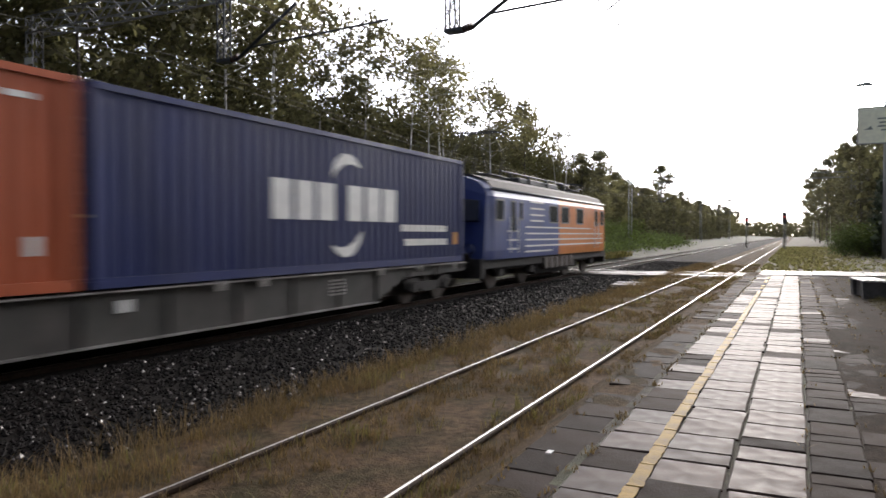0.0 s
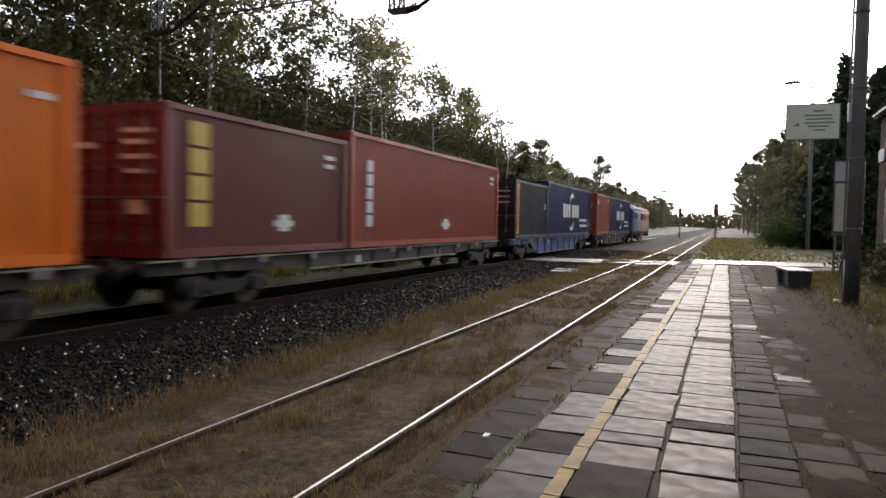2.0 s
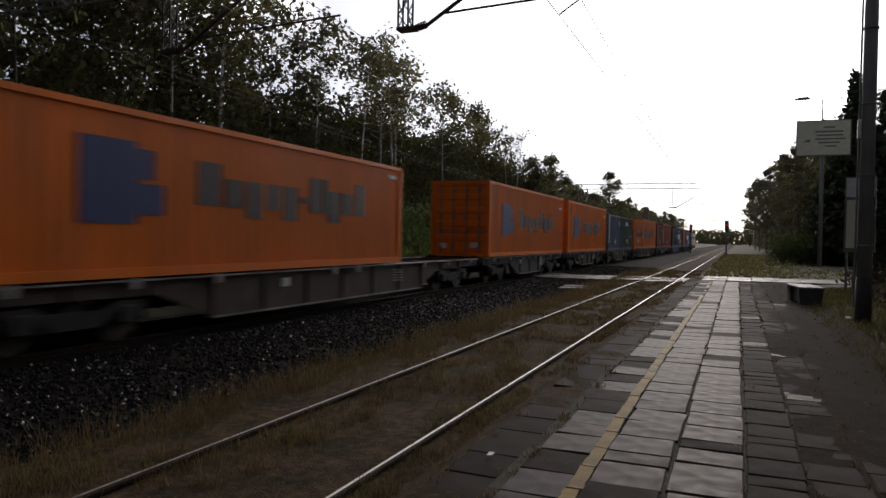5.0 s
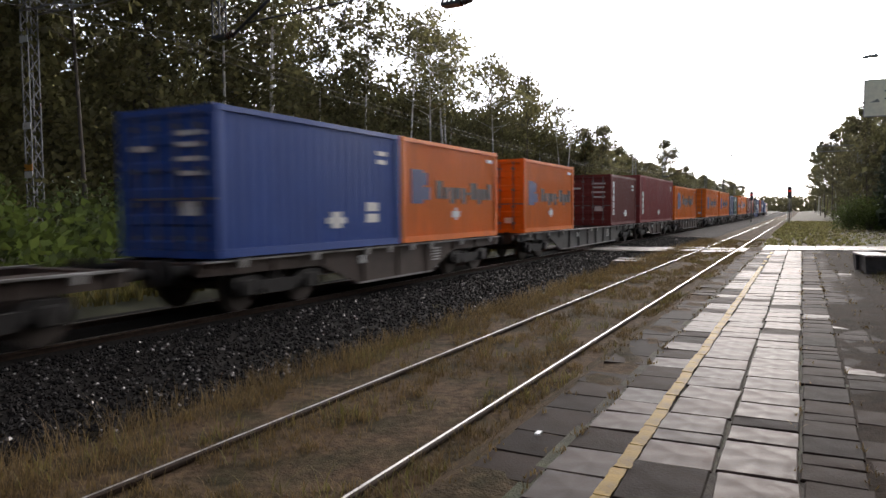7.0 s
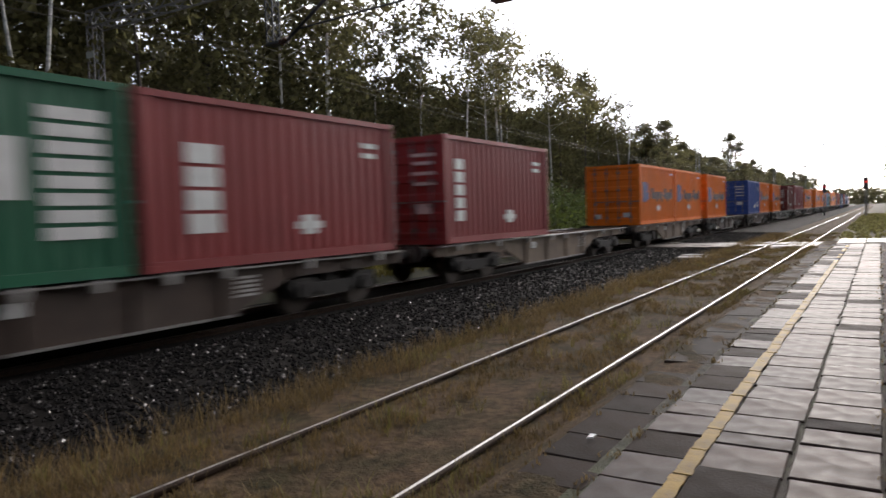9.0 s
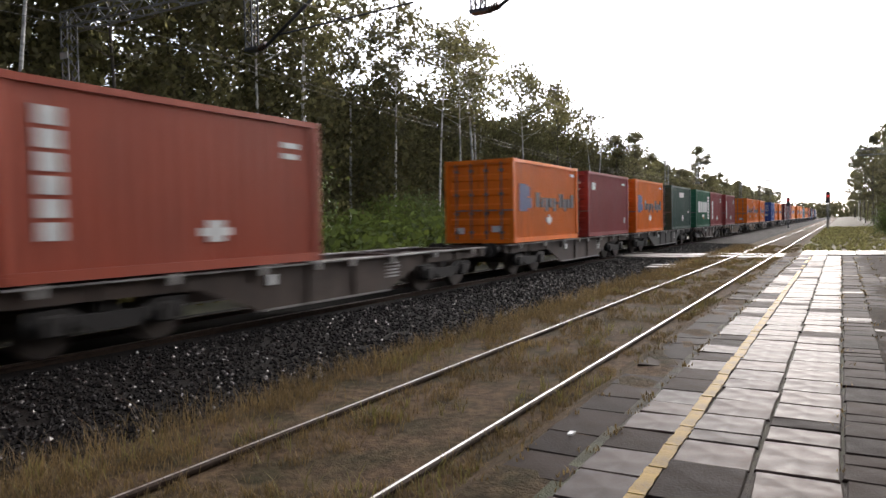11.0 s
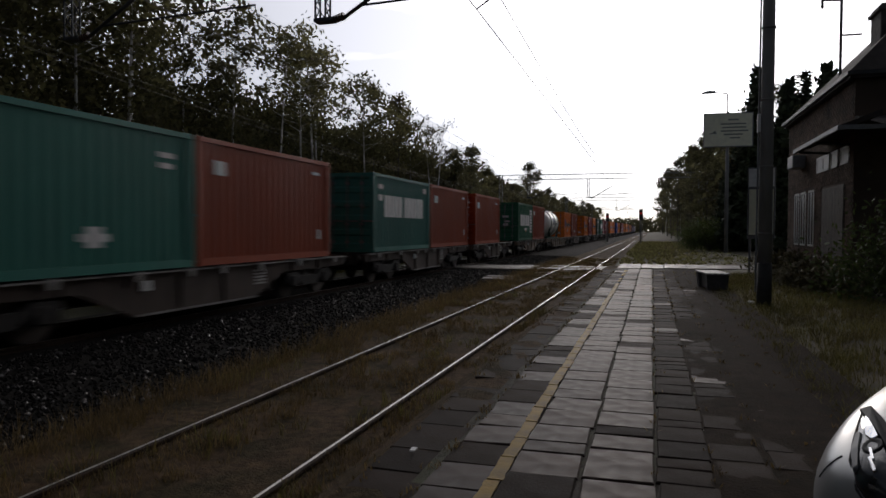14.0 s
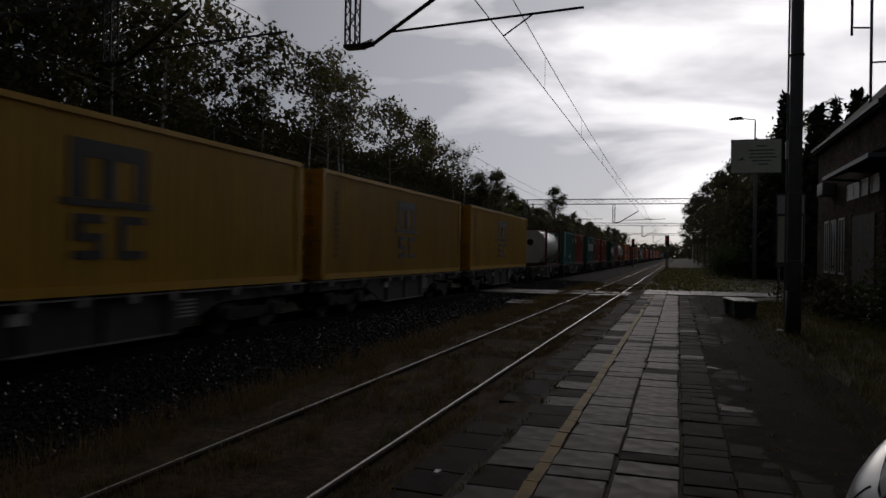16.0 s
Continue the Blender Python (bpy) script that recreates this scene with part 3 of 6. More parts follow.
def design_plain(ob, length, height):
    marks(ob, [(-length / 2 + 0.6, -length / 2 + 1.0, height - 0.75, height - 0.45, "mark_white"), (length / 2 - 0.7, length / 2 - 0.55, 0.5, 0.75, "mark_white"), (length / 2 - 1.0, length / 2 - 0.6, height - 0.42, height - 0.34, "mark_white")], length, height)
    end_marks(ob, [(0.2, 0.9, 2.15, 2.22), (0.3, 0.85, 1.9, 1.97), (-0.8, -0.3, 1.2, 1.3), (0.3, 0.7, 0.7, 0.85)], length)


def design_band(ob, length, height):
    marks(ob, letters(-2.03, 1.06, 4, 0.76, 0.77, 0.2, "mark_white") + column(1.87, 0.55, 8, 0.82, 0.16, 0.06, "mark_white") + [(-0.4, 0.5, 0.72, 0.9, "mark_white"), (0.0, 0.3, 0.6, 0.72, "mark_orange")], length, height)
    end_marks(ob, [(0.1, 0.5, 1.6, 1.75), (0.2, 0.6, 1.3, 1.4), (0.15, 0.5, 1.05, 1.2)], length)


def design_wide(ob, length, height):
    marks(ob, letters(-2.0, 1.2, 5, 0.3, 0.75, 0.07, "mark_white") + letters(0.05, 1.2, 6, 0.3, 0.75, 0.07, "mark_white") + [(-2.5, -2.15, 2.15, 2.3, "mark_white"), (-2.5, -2.2, 1.75, 1.95, "mark_white"), (2.3, 2.6, 2.2, 2.4, "mark_white")], length, height)


def design_small(ob, length, height):
    marks(ob, letters(-0.5, 1.98, 5, 0.22, 0.3, 0.05, "mark_white") + [(0.15, 0.75, 0.6, 0.75, "mark_white"), (0.3, 0.6, 0.5, 0.85, "mark_white"), (2.2, 2.5, 1.0, 1.15, "mark_white")], length, height)


def design_yellow(ob, length, height):
    # arch-shaped mark above a short bar and two round-cornered blocks
    r = [(-0.85, -0.55, 1.55, 2.3, "mark_black"), (-0.18, 0.12, 1.55, 2.3, "mark_black"), (0.5, 0.8, 1.55, 2.3, "mark_black"), (-0.85, 0.8, 2.2, 2.48, "mark_black"), (-1.0, 0.95, 1.42, 1.54, "mark_black")]
    for y in (-0.75, 0.15):
        r += [(y, y + 0.62, 1.16, 1.3, "mark_black"), (y, y + 0.62, 0.58, 0.72, "mark_black"), (y, y + 0.18, 0.87 if y < 0 else 0.7, 1.18, "mark_black")]
    r += [(-0.75, -0.13, 0.87, 1.0, "mark_black"), (-0.32, -0.13, 0.7, 0.9, "mark_black")]
    marks(ob, r, length, height)
    marks(ob, column(-length / 2 + 0.75, 0.6, 11, 0.09, 0.12, 0.05, "mark_black"), length, height)


def design_strip(ob, length, height):
    marks(ob, [(-length / 2 + 0.35, -length / 2 + 0.7, 0.2, 2.5, "mark_orange")] + column(-length / 2 + 0.44, 0.35, 8, 0.16, 0.17, 0.08, "mark_black") + [(length / 2 - 0.5, length / 2 - 0.35, 1.4, 1.7, "mark_white")], length, height)
    end_marks(ob, [(0.2, 0.95, 2.1, 2.17), (0.25, 0.9, 1.85, 1.92), (0.2, 0.95, 1.6, 1.67)], length)


NAVY = "navy blue corrugated shipping container with white lettering blocks and swooshes"
ORG = "bright orange corrugated shipping container with blue emblem block"
CONSIST = [
    (18.9, 40, "navy", NAVY, True, design_navy),
    (6.5, 20, "redorange", "red-orange corrugated shipping container with plain sides", True, design_plain),
    (-2.4, 40, "navy", NAVY, True, design_navy),
    (-14.75, 20, "grey", "dark grey shipping container with an orange vertical strip", False, design_strip),
    (-23.4, 40, "rust", "rust-red long corrugated shipping container", True, design_vertical("mark_white", 0.9, 5, 0.3, 0.3)),
    (-35.8, 20, "maroon", "dark maroon shipping container with yellow lettering blocks", False, design_vertical("mark_yellow", 0.6, 4, 0.5, 0.42)),
    (-43.6, 40, "orange", ORG, True, design_orange),
    (-55.9, 20, "orange", ORG, False, design_orange),
    (-63.5, 20, "green", "dark green shipping container with small white lettering", False, design_small),
    (-69.75, 20, "bluegrey", "worn blue-grey shipping container with white vertical lettering", False, design_vertical("mark_white", 0.4, 8, 0.42, 0.2)),
    (-76.9, 40, "orange", ORG, True, design_orange),
    (-90.4, 40, "orange", ORG, True, design_orange),
    (-110.2, 40, "orange", ORG, False, design_orange),
    (-123.4, 40, "wine", "wine-red corrugated shipping container", True, design_vertical("mark_white", 0.9, 4, 0.4, 0.3)),
    (-136.8, 20, "maroon", "dark maroon shipping container with white markings on its doors", False, design_vertical("mark_white", 0.5, 5, 0.3, 0.3)),
    (-149.6, 20, "orange", ORG, False, design_orange),
    (-158.2, 20, "orange", ORG, False, design_orange),
    (-164.4, 20, "blue", "bright blue shipping container with white markings on its doors", False, design_vertical("mark_white", 4.6, 2, 0.5, 0.2)),
    (-180.0, 20, "orange", ORG, False, design_orange),
    (-187.75, 20, "orange", ORG, False, design_orange),
    (-193.95, 20, "orange", ORG, False, design_orange),
    (-210.0, 20, "wine", "wine-red shipping container with white lettering on its doors", False, design_vertical("mark_white", 0.5, 5, 0.4, 0.26)),
    (-218.2, 20, "wine", "wine-red shipping container with white lettering on its doors", False, design_vertical("mark_white", 0.8, 4, 0.6, 0.3)),
    (-224.45, 20, "uascgreen", "bright green shipping container with large white lettering blocks", False, design_band),
    (-232.6, 20, "green", "dark green shipping container with small white lettering", False, design_small),
    (-241.0, 20, "orange", ORG, False, design_orange),
    (-248.5, 20, "wine", "wine-red corrugated shipping container", False, design_plain),
    (-255.9, 20, "orange", ORG, False, design_orange),
    (-271.3, 20, "brick", "brick-red shipping container with white vertical lettering", False, design_vertical("mark_white", 0.55, 6, 0.32, 0.24)),
    (-278.4, 20, "orange", ORG, False, design_orange),
    (-298.9, 20, "brick", "brick-red corrugated shipping container with plain sides", False, design_plain),
    (-305.1, 20, "uascgreen", "bright green shipping container with large white lettering blocks", False, design_band),
    (-317.4, 20, "rust", "rust-red corrugated shipping container", False, design_plain),
    (-325.1, 20, "rust", "rust-red corrugated shipping container", False, design_plain),
    (-331.4, 20, "chgreen", "teal green shipping container with wide white lettering blocks", False, design_wide),
    (-340.8, 20, "rust", "rust-red corrugated shipping container", False, design_plain),
    (-347.0, 20, "tealgreen", "teal green shipping container with a white vertical strip of lettering", False, design_vertical("mark_white", 0.5, 9, 0.3, 0.17)),
    (-368.1, 40, "yellow", "mustard yellow corrugated shipping container with black emblem", True, design_yellow),
    (-381.9, 40, "yellow", "mustard yellow corrugated shipping container with black emblem", True, design_yellow),
    (-395.2, 40, "yellow", "mustard yellow corrugated shipping container with black emblem", True, design_yellow),
]
for row in CONSIST:
    container(*row)


def tank_container(front, label, frame_paint, length=6.06, rad=1.13, posts=True):
    """A cylindrical tank with dished ends; either between corner-post end frames, or on saddles with two ring frames."""
    ob = thing("tank_container", label, "tank container", pose(FX, front - length / 2, DECK), "tank containers on the train")
    h = length / 2 - 0.1
    zc = 1.36
    bm = bmesh.new()
    prof = [(-h, 0.02), (-h + 0.03, rad * 0.4), (-h + 0.1, rad * 0.66), (-h + 0.22, rad * 0.86), (-h + 0.38, rad * 0.965), (-h + 0.56, rad)]
    prof = prof + [(-y, r) for y, r in reversed(prof)]
    n = 40
    rings = [[bm.verts.new((r * math.cos(2 * math.pi * i / n), y, zc + r * math.sin(2 * math.pi * i / n))) for i in range(n)] for y, r in prof]
    for a, b in zip(rings, rings[1:]):
        for i in range(n):
            bm.faces.new((a[i], a[(i + 1) % n], b[(i + 1) % n], b[i])).smooth = True
    bm.faces.new(rings[0])
    bm.faces.new(rings[-1][::-1])
    part("tank", bm, M["tank_white"], ob, "dirty white cylindrical tank")
    bm = bmesh.new()
    if posts:
        for y in (-h, h):
            for sx in (-1, 1):
                box(bm, sx * 1.14 - 0.07, sx * 1.14 + 0.07, y - 0.07, y + 0.07, 0, 2.59)
                tube(bm, (sx * 1.1, y, 0.9), (sx * 1.1, y - math.copysign(1.2, y), 0.15), 0.05, n=6)
            box(bm, -1.1, 1.1, y - 0.05, y + 0.05, 2.48, 2.59)
            box(bm, -1.1, 1.1, y - 0.05, y + 0.05, 0.0, 0.12)
    else:
        for y in (-2.92, 2.92):
            for sx in (-1, 1):
                tube(bm, (sx * 1.12, y, 0.0), (sx * 1.22, y, 0.9), 0.06, n=6)
                tube(bm, (sx * 1.12, y - math.copysign(0.8, y), 0.08), (sx * 1.2, y, 0.95), 0.045, n=6)
            box(bm, -1.15, 1.15, y - 0.08, y + 0.08, 0.0, 0.14)
    for sx in (-1, 1):
        box(bm, sx * 1.1 - 0.05, sx * 1.1 + 0.05, -h + 0.1, h - 0.1, 0.0, 0.12)
    part("frame", bm, M[frame_paint], ob)
    for x0, x1, z in ((-0.25, 0.25, zc + rad + 0.02), (0.62, 0.92, zc + rad - 0.12)):
        bm = bmesh.new()
        box(bm, x0, x1, -h + 0.4, h - 0.4, z, z + 0.03)
        part("walkway", bm, M["steel_grey"], ob)
    for y, rw in (() if posts else ((-2.0, 0.11), (2.92, 0.11), (0.6, 0.04))):
        bm = bmesh.new()
        rg = [[bm.verts.new((r * math.cos(2 * math.pi * i / n), yy, zc + r * math.sin(2 * math.pi * i / n))) for i in range(n)] for r, yy in ((rad + 0.006, y - rw), (rad + 0.05, y - rw * 0.8), (rad + 0.05, y + rw * 0.8), (rad + 0.006, y + rw))]
        for a, b in zip(rg, rg[1:]):
            for i in range(n):
                bm.faces.new((a[i], a[(i + 1) % n], b[(i + 1) % n], b[i]))
        part("ring", bm, M["green"], ob, "dark green frame ring")
    if posts:
        for y in (-h - 0.05, h + 0.01):
            bm = bmesh.new()
            prism(bm, [(-0.55, 0.14), (0.55, 0.14), (1.06, 0.66), (1.06, 1.95), (0.55, 2.46), (-0.55, 2.46), (-1.06, 1.95), (-1.06, 0.66)], y, y + 0.04, "y")
            part("end_plate", bm, M["tank_white"], ob, "white octagonal end plate")
    bm = bmesh.new()
    lx = 0.7 if posts else 0.35
    for x in (lx, lx + 0.3 if posts else lx + 0.38):
        tube(bm, (x, -h - 0.08, 0.2), (x, -h - 0.08, 2.5), 0.025, n=6)
    for i in range(7):
        tube(bm, (lx, -h - 0.08, 0.35 + i * 0.32), (lx + (0.3 if posts else 0.38), -h - 0.08, 0.35 + i * 0.32), 0.018, n=6)
    part("ladder", bm, M["tank_white" if posts else "steel_grey"], ob)
    if posts:
        bm = bmesh.new()
        tube(bm, (0.0, -h - 0.03, 1.62), (0.0, -h - 0.075, 1.62), 0.24, n=20)
        part("manhole", bm, M["mark_brown"], ob)
    for y, rr in ((0, 0.28), (1.4, 0.14)):
        bm = bmesh.new()
        tube(bm, (0, y, zc + rad - 0.05), (0, y, zc + rad + 0.14), rr, n=14)
        part("valve_dome", bm, M["steel_grey"], ob)
    plates = {"mark_blue": [(-0.75, 0.1, 1.5, 1.85)], "mark_black": [(-0.75, -0.45, 1.22, 1.46), (-0.4, 0.1, 1.22, 1.46)], "mark_yellow": [(2.0, 2.45, 1.5, 1.85)]}
    plates["bar_grey"] = [(0.25 + i * 0.24, 0.42 + i * 0.24, 1.22, 1.42) for i in range(8)]
    if posts:
        plates = {"mark_brown": [(-2.45, -2.2, 1.5, 1.85)], "mark_black": [(-0.4, -0.1, 0.75, 0.85), (1.2, 1.5, 1.6, 1.75)]}
    for m, rects in plates.items():
        for y0, y1, z0, z1 in rects:
            bm = bmesh.new()
            q = []
            for k in range(5):
                z = z0 + (z1 - z0) * k / 4
                x = math.sqrt((rad + 0.008) ** 2 - (z - zc) ** 2) + 0.003
                q.append((bm.verts.new((x, y0, z)), bm.verts.new((x, y1, z))))
            for a, b in zip(q, q[1:]):
                bm.faces.new((a[0], a[1], b[1], b[0]))
            part("placard", bm, M["mark_black" if m == "bar_grey" else m], ob)
    rider(ob, front - length / 2, z=DECK)


tank_container(-288.9, "large white swap tank with ring frames on a flat wagon", "green", 7.9, 1.27, False)
tank_container(-354.9, "white tank container in a dark frame with a round manhole", "maroon")

# ---- the train: wagons ----
bm = bmesh.new()
for sx in (-0.7525, 0.7525):
    tube(bm, (sx - 0.065, 0, 0), (sx + 0.065, 0, 0), 0.46, 0.455, n=24)
    tube(bm, (sx + math.copysign(0.065, sx), 0, 0), (sx + math.copysign(0.09, sx), 0, 0), 0.12, n=12)
tube(bm, (-0.98, 0, 0), (0.98, 0, 0), 0.075, n=10)
WHEELSET = mesh_of("wheelset", bm, M["rust_wheel"])
bm = bmesh.new()
for sx in (-1, 1):
    prism(bm, [(-1.25, 0.52), (-1.25, 0.66), (-0.7, 0.68), (-0.45, 0.55), (0.45, 0.55), (0.7, 0.68), (1.25, 0.66), (1.25, 0.52), (0.62, 0.48), (0.4, 0.3), (-0.4, 0.3), (-0.62, 0.48)], sx * 0.92, sx * 1.06, "x")
    for y in (-0.9, 0.9):
        box(bm, sx * 0.99 - 0.13, sx * 0.99 + 0.13, y - 0.16, y + 0.16, 0.3, 0.6, 0.03)
        for dy in (-0.28, 0.28):
            tube(bm, (sx * 1.0, y + dy, 0.34), (sx * 1.0, y + dy, 0.56), 0.085, n=8)
box(bm, -0.95, 0.95, -0.22, 0.22, 0.42, 0.72)
BOGIE = mesh_of("bogie", bm, M["bogie"])
WAGON_KITS = {}


def wagon(front, rear, paint, label, belly=True):
    """An open skeletal container wagon with fish-bellied side sills on two bogies."""
    length = front - rear
    h = length / 2
    key = (round(length, 2), paint, belly)
    ob = thing("container_wagon", label, "railway wagon", pose(FX, (front + rear) / 2, 0), "wagons of the train")
    if key not in WAGON_KITS:
        b = min(3.6, h * 0.52)
        bm = bmesh.new()
        low = 0.22 if belly else 0.62
        o = [(-h, 0.74), (-h, 0.99), (h, 0.99), (h, 0.74), (h - b, 0.72), (h - b - 1.3, low), (-h + b + 1.3, low), (-h + b, 0.72)]
        for sx in (-1, 1):
            prism(bm, o, sx * 1.06, sx * 1.10, "x")
            n = int(length / 1.5)
            for i in range(n + 1):
                y = -h + 0.3 + (length - 0.6) * i / n
                z0 = low + 0.03 if abs(y) < h - b - 1.3 else 0.74
                box(bm, min(sx * 1.1, sx * 1.15), max(sx * 1.1, sx * 1.15), y - 0.02, y + 0.02, z0, 0.966)
        sill = mesh_of("side_sill", bm, M[paint])
        bm = bmesh.new()
        # lower flange and deck edge: strips in the painted highlight colour
        box(bm, -0.07, 0.07, -h + b + 1.3, h - b - 1.3, low - 0.02, low + 0.012)
        flange = mesh_of("lower_flange", bm, M["deck_edge"])
        bm = bmesh.new()
        box(bm, -0.006, 0.006, -0.25, 0.22, 0.0, 0.04)
        writing = mesh_of("inscription_bar", bm, M["lock_paint"])
        bm = bmesh.new()
        box(bm, -0.09, 0.09, -h, h, 0.968, 1.0)
        edge = mesh_of("deck_edge", bm, M["deck_edge"])
        bm = bmesh.new()
        n = int(length / 3.0)
        for i in range(n + 1):
            y = -h + 0.15 + (length - 0.3) * i / n
            box(bm, -1.06, 1.06, y - 0.12, y + 0.12, 0.78, 0.975)
        box(bm, -0.22, 0.22, -h, h, 0.7, 0.93)
        cross = mesh_of("cross_beam", bm, M[paint])
        bm = bmesh.new()
        prism(bm, [(-0.09, 0.05), (0.09, 0.05), (0.05, -0.09), (-0.05, -0.09)], -0.025, 0.025, "x")
        tube(bm, (0, 0, 0.02), (0, 0, 0.08), 0.04, n=8)
        lock = mesh_of("twist_lock", bm, M["lock_paint"])
        bm = bmesh.new()
        tube(bm, (0, 0, 0), (0, 0.5, 0), 0.09, n=10)
        tube(bm, (0, 0.5, 0), (0, 0.55, 0), 0.22, n=16)
        buffer = mesh_of("buffer", bm, M["bogie"])
        bm = bmesh.new()
        box(bm, -0.02, 0.02, -0.1, 0.1, 0.66, 0.84)
        panel = mesh_of("data_panel", bm, M["mark_white"])
        bm = bmesh.new()
        tube(bm, (-0.3, -0.55, 0.52), (-0.3, 0.55, 0.52), 0.2, n=12)
        brake = mesh_of("air_tank", bm, M["bogie"])
        bm = bmesh.new()
        box(bm, 0.5, 0.9, -0.45, 0.45, 0.38, 0.72, 0.02)
        valve = mesh_of("brake_valve_box", bm, M["bogie"])
        WAGON_KITS[key] = (sill, cross, lock, buffer, panel, brake, valve, edge, flange, writing)
    sill, cross, lock, buffer, panel, brake, valve, edge, flange, writing = WAGON_KITS[key]
    part("brake_valve_box", valve, None, ob)
    for sx in (-1.11, 1.11):
        part("deck_edge", edge, None, ob, "deck edge with its highlight painted pale").location = (sx, 0, 0)
    for sx in (-1.09, 1.09):
        part("lower_flange", flange, None, ob, "lower flange with its highlight painted pale").location = (sx, 0, 0)
    for i in range(5):
        part("inscription_bar", writing, None, ob).location = (1.107, h * 0.32 + 0.02 * (i % 2), 0.5 + i * 0.075)
    part("side_sill", sill, None, ob)
    part("cross_beam", cross, None, ob)
    part("air_tank", brake, None, ob)
    for y in (-h + 0.9, -h + 3.0, -h + 4.9, -0.55, 0.55, h - 4.9, h - 3.0, h - 0.9):
        p = part("twist_lock", lock, None, ob)
        p.location = (1.23, y, 0.945)
    part("data_panel", panel, None, ob).location = (1.13, -h * 0.25, 0.0)
    for sx in (-0.875, 0.875):
        p = part("buffer", buffer, None, ob)
        p.location = (sx, h, 0.86)
        p = part("buffer", buffer, None, ob)
        p.matrix_basis = pose(sx, -h, 0.86, 0, 0, 180)
    for y in (-h + 2.1, h - 2.1):
        g = part("bogie", BOGIE, None, ob)
        g.location = (0, y, 0)
        for dy in (-0.9, 0.9):
            part("wheelset", WHEELSET, None, g).location = (0, dy, 0.46)
    rider(ob, (front + rear) / 2)


WAGONS = [
    (19.2, 0.15, "sill_grey", True), (-2.1, -21.2, "sill_blue", True), (-23.1, -42.2, "sill_grey", False), (-43.3, -62.3, "sill_brown", True),
    (-63.1, -76.2, "sill_brown", True), (-76.6, -89.4, "sill_brown", True), (-90.1, -102.9, "sill_grey", True), (-103.7, -122.7, "sill_brown", True),
    (-123.1, -135.9, "sill_brown", True), (-136.5, -156.0, "sill_grey", True), (-157.9, -170.8, "sill_brown", True), (-172.2, -186.3, "sill_brown", True),
    (-187.4, -200.4, "sill_tan", True), (-201.9, -216.4, "sill_tan", True), (-217.9, -230.9, "sill_brown", True), (-232.2, -247.5, "sill_grey", True),
    (-248.1, -262.4, "sill_brown", True), (-263.9, -277.8, "sill_brown", True), (-278.2, -297.2, "sill_tan", True), (-298.5, -311.5, "sill_tan", True),
    (-312.8, -323.9, "sill_brown", True), (-324.8, -337.9, "sill_brown", True), (-339.6, -353.5, "sill_brown", True), (-354.6, -366.7, "sill_brown", True),
    (-367.7, -380.7, "sill_grey", True), (-381.5, -394.5, "sill_grey", True), (-394.9, -407.8, "sill_grey", True),
]
WAGON_LABEL = {"sill_grey": "grey-green skeletal container wagon with grimy bogies", "sill_blue": "blue skeletal container wagon with fish-bellied sills",
               "sill_brown": "rust-brown skeletal container wagon with fish-bellied sills", "sill_tan": "faded tan container wagon with deep side sills"}
for f, r, p, bl in WAGONS:
    wagon(f, r, p, WAGON_LABEL[p], bl)

# ---- the train: locomotive ----


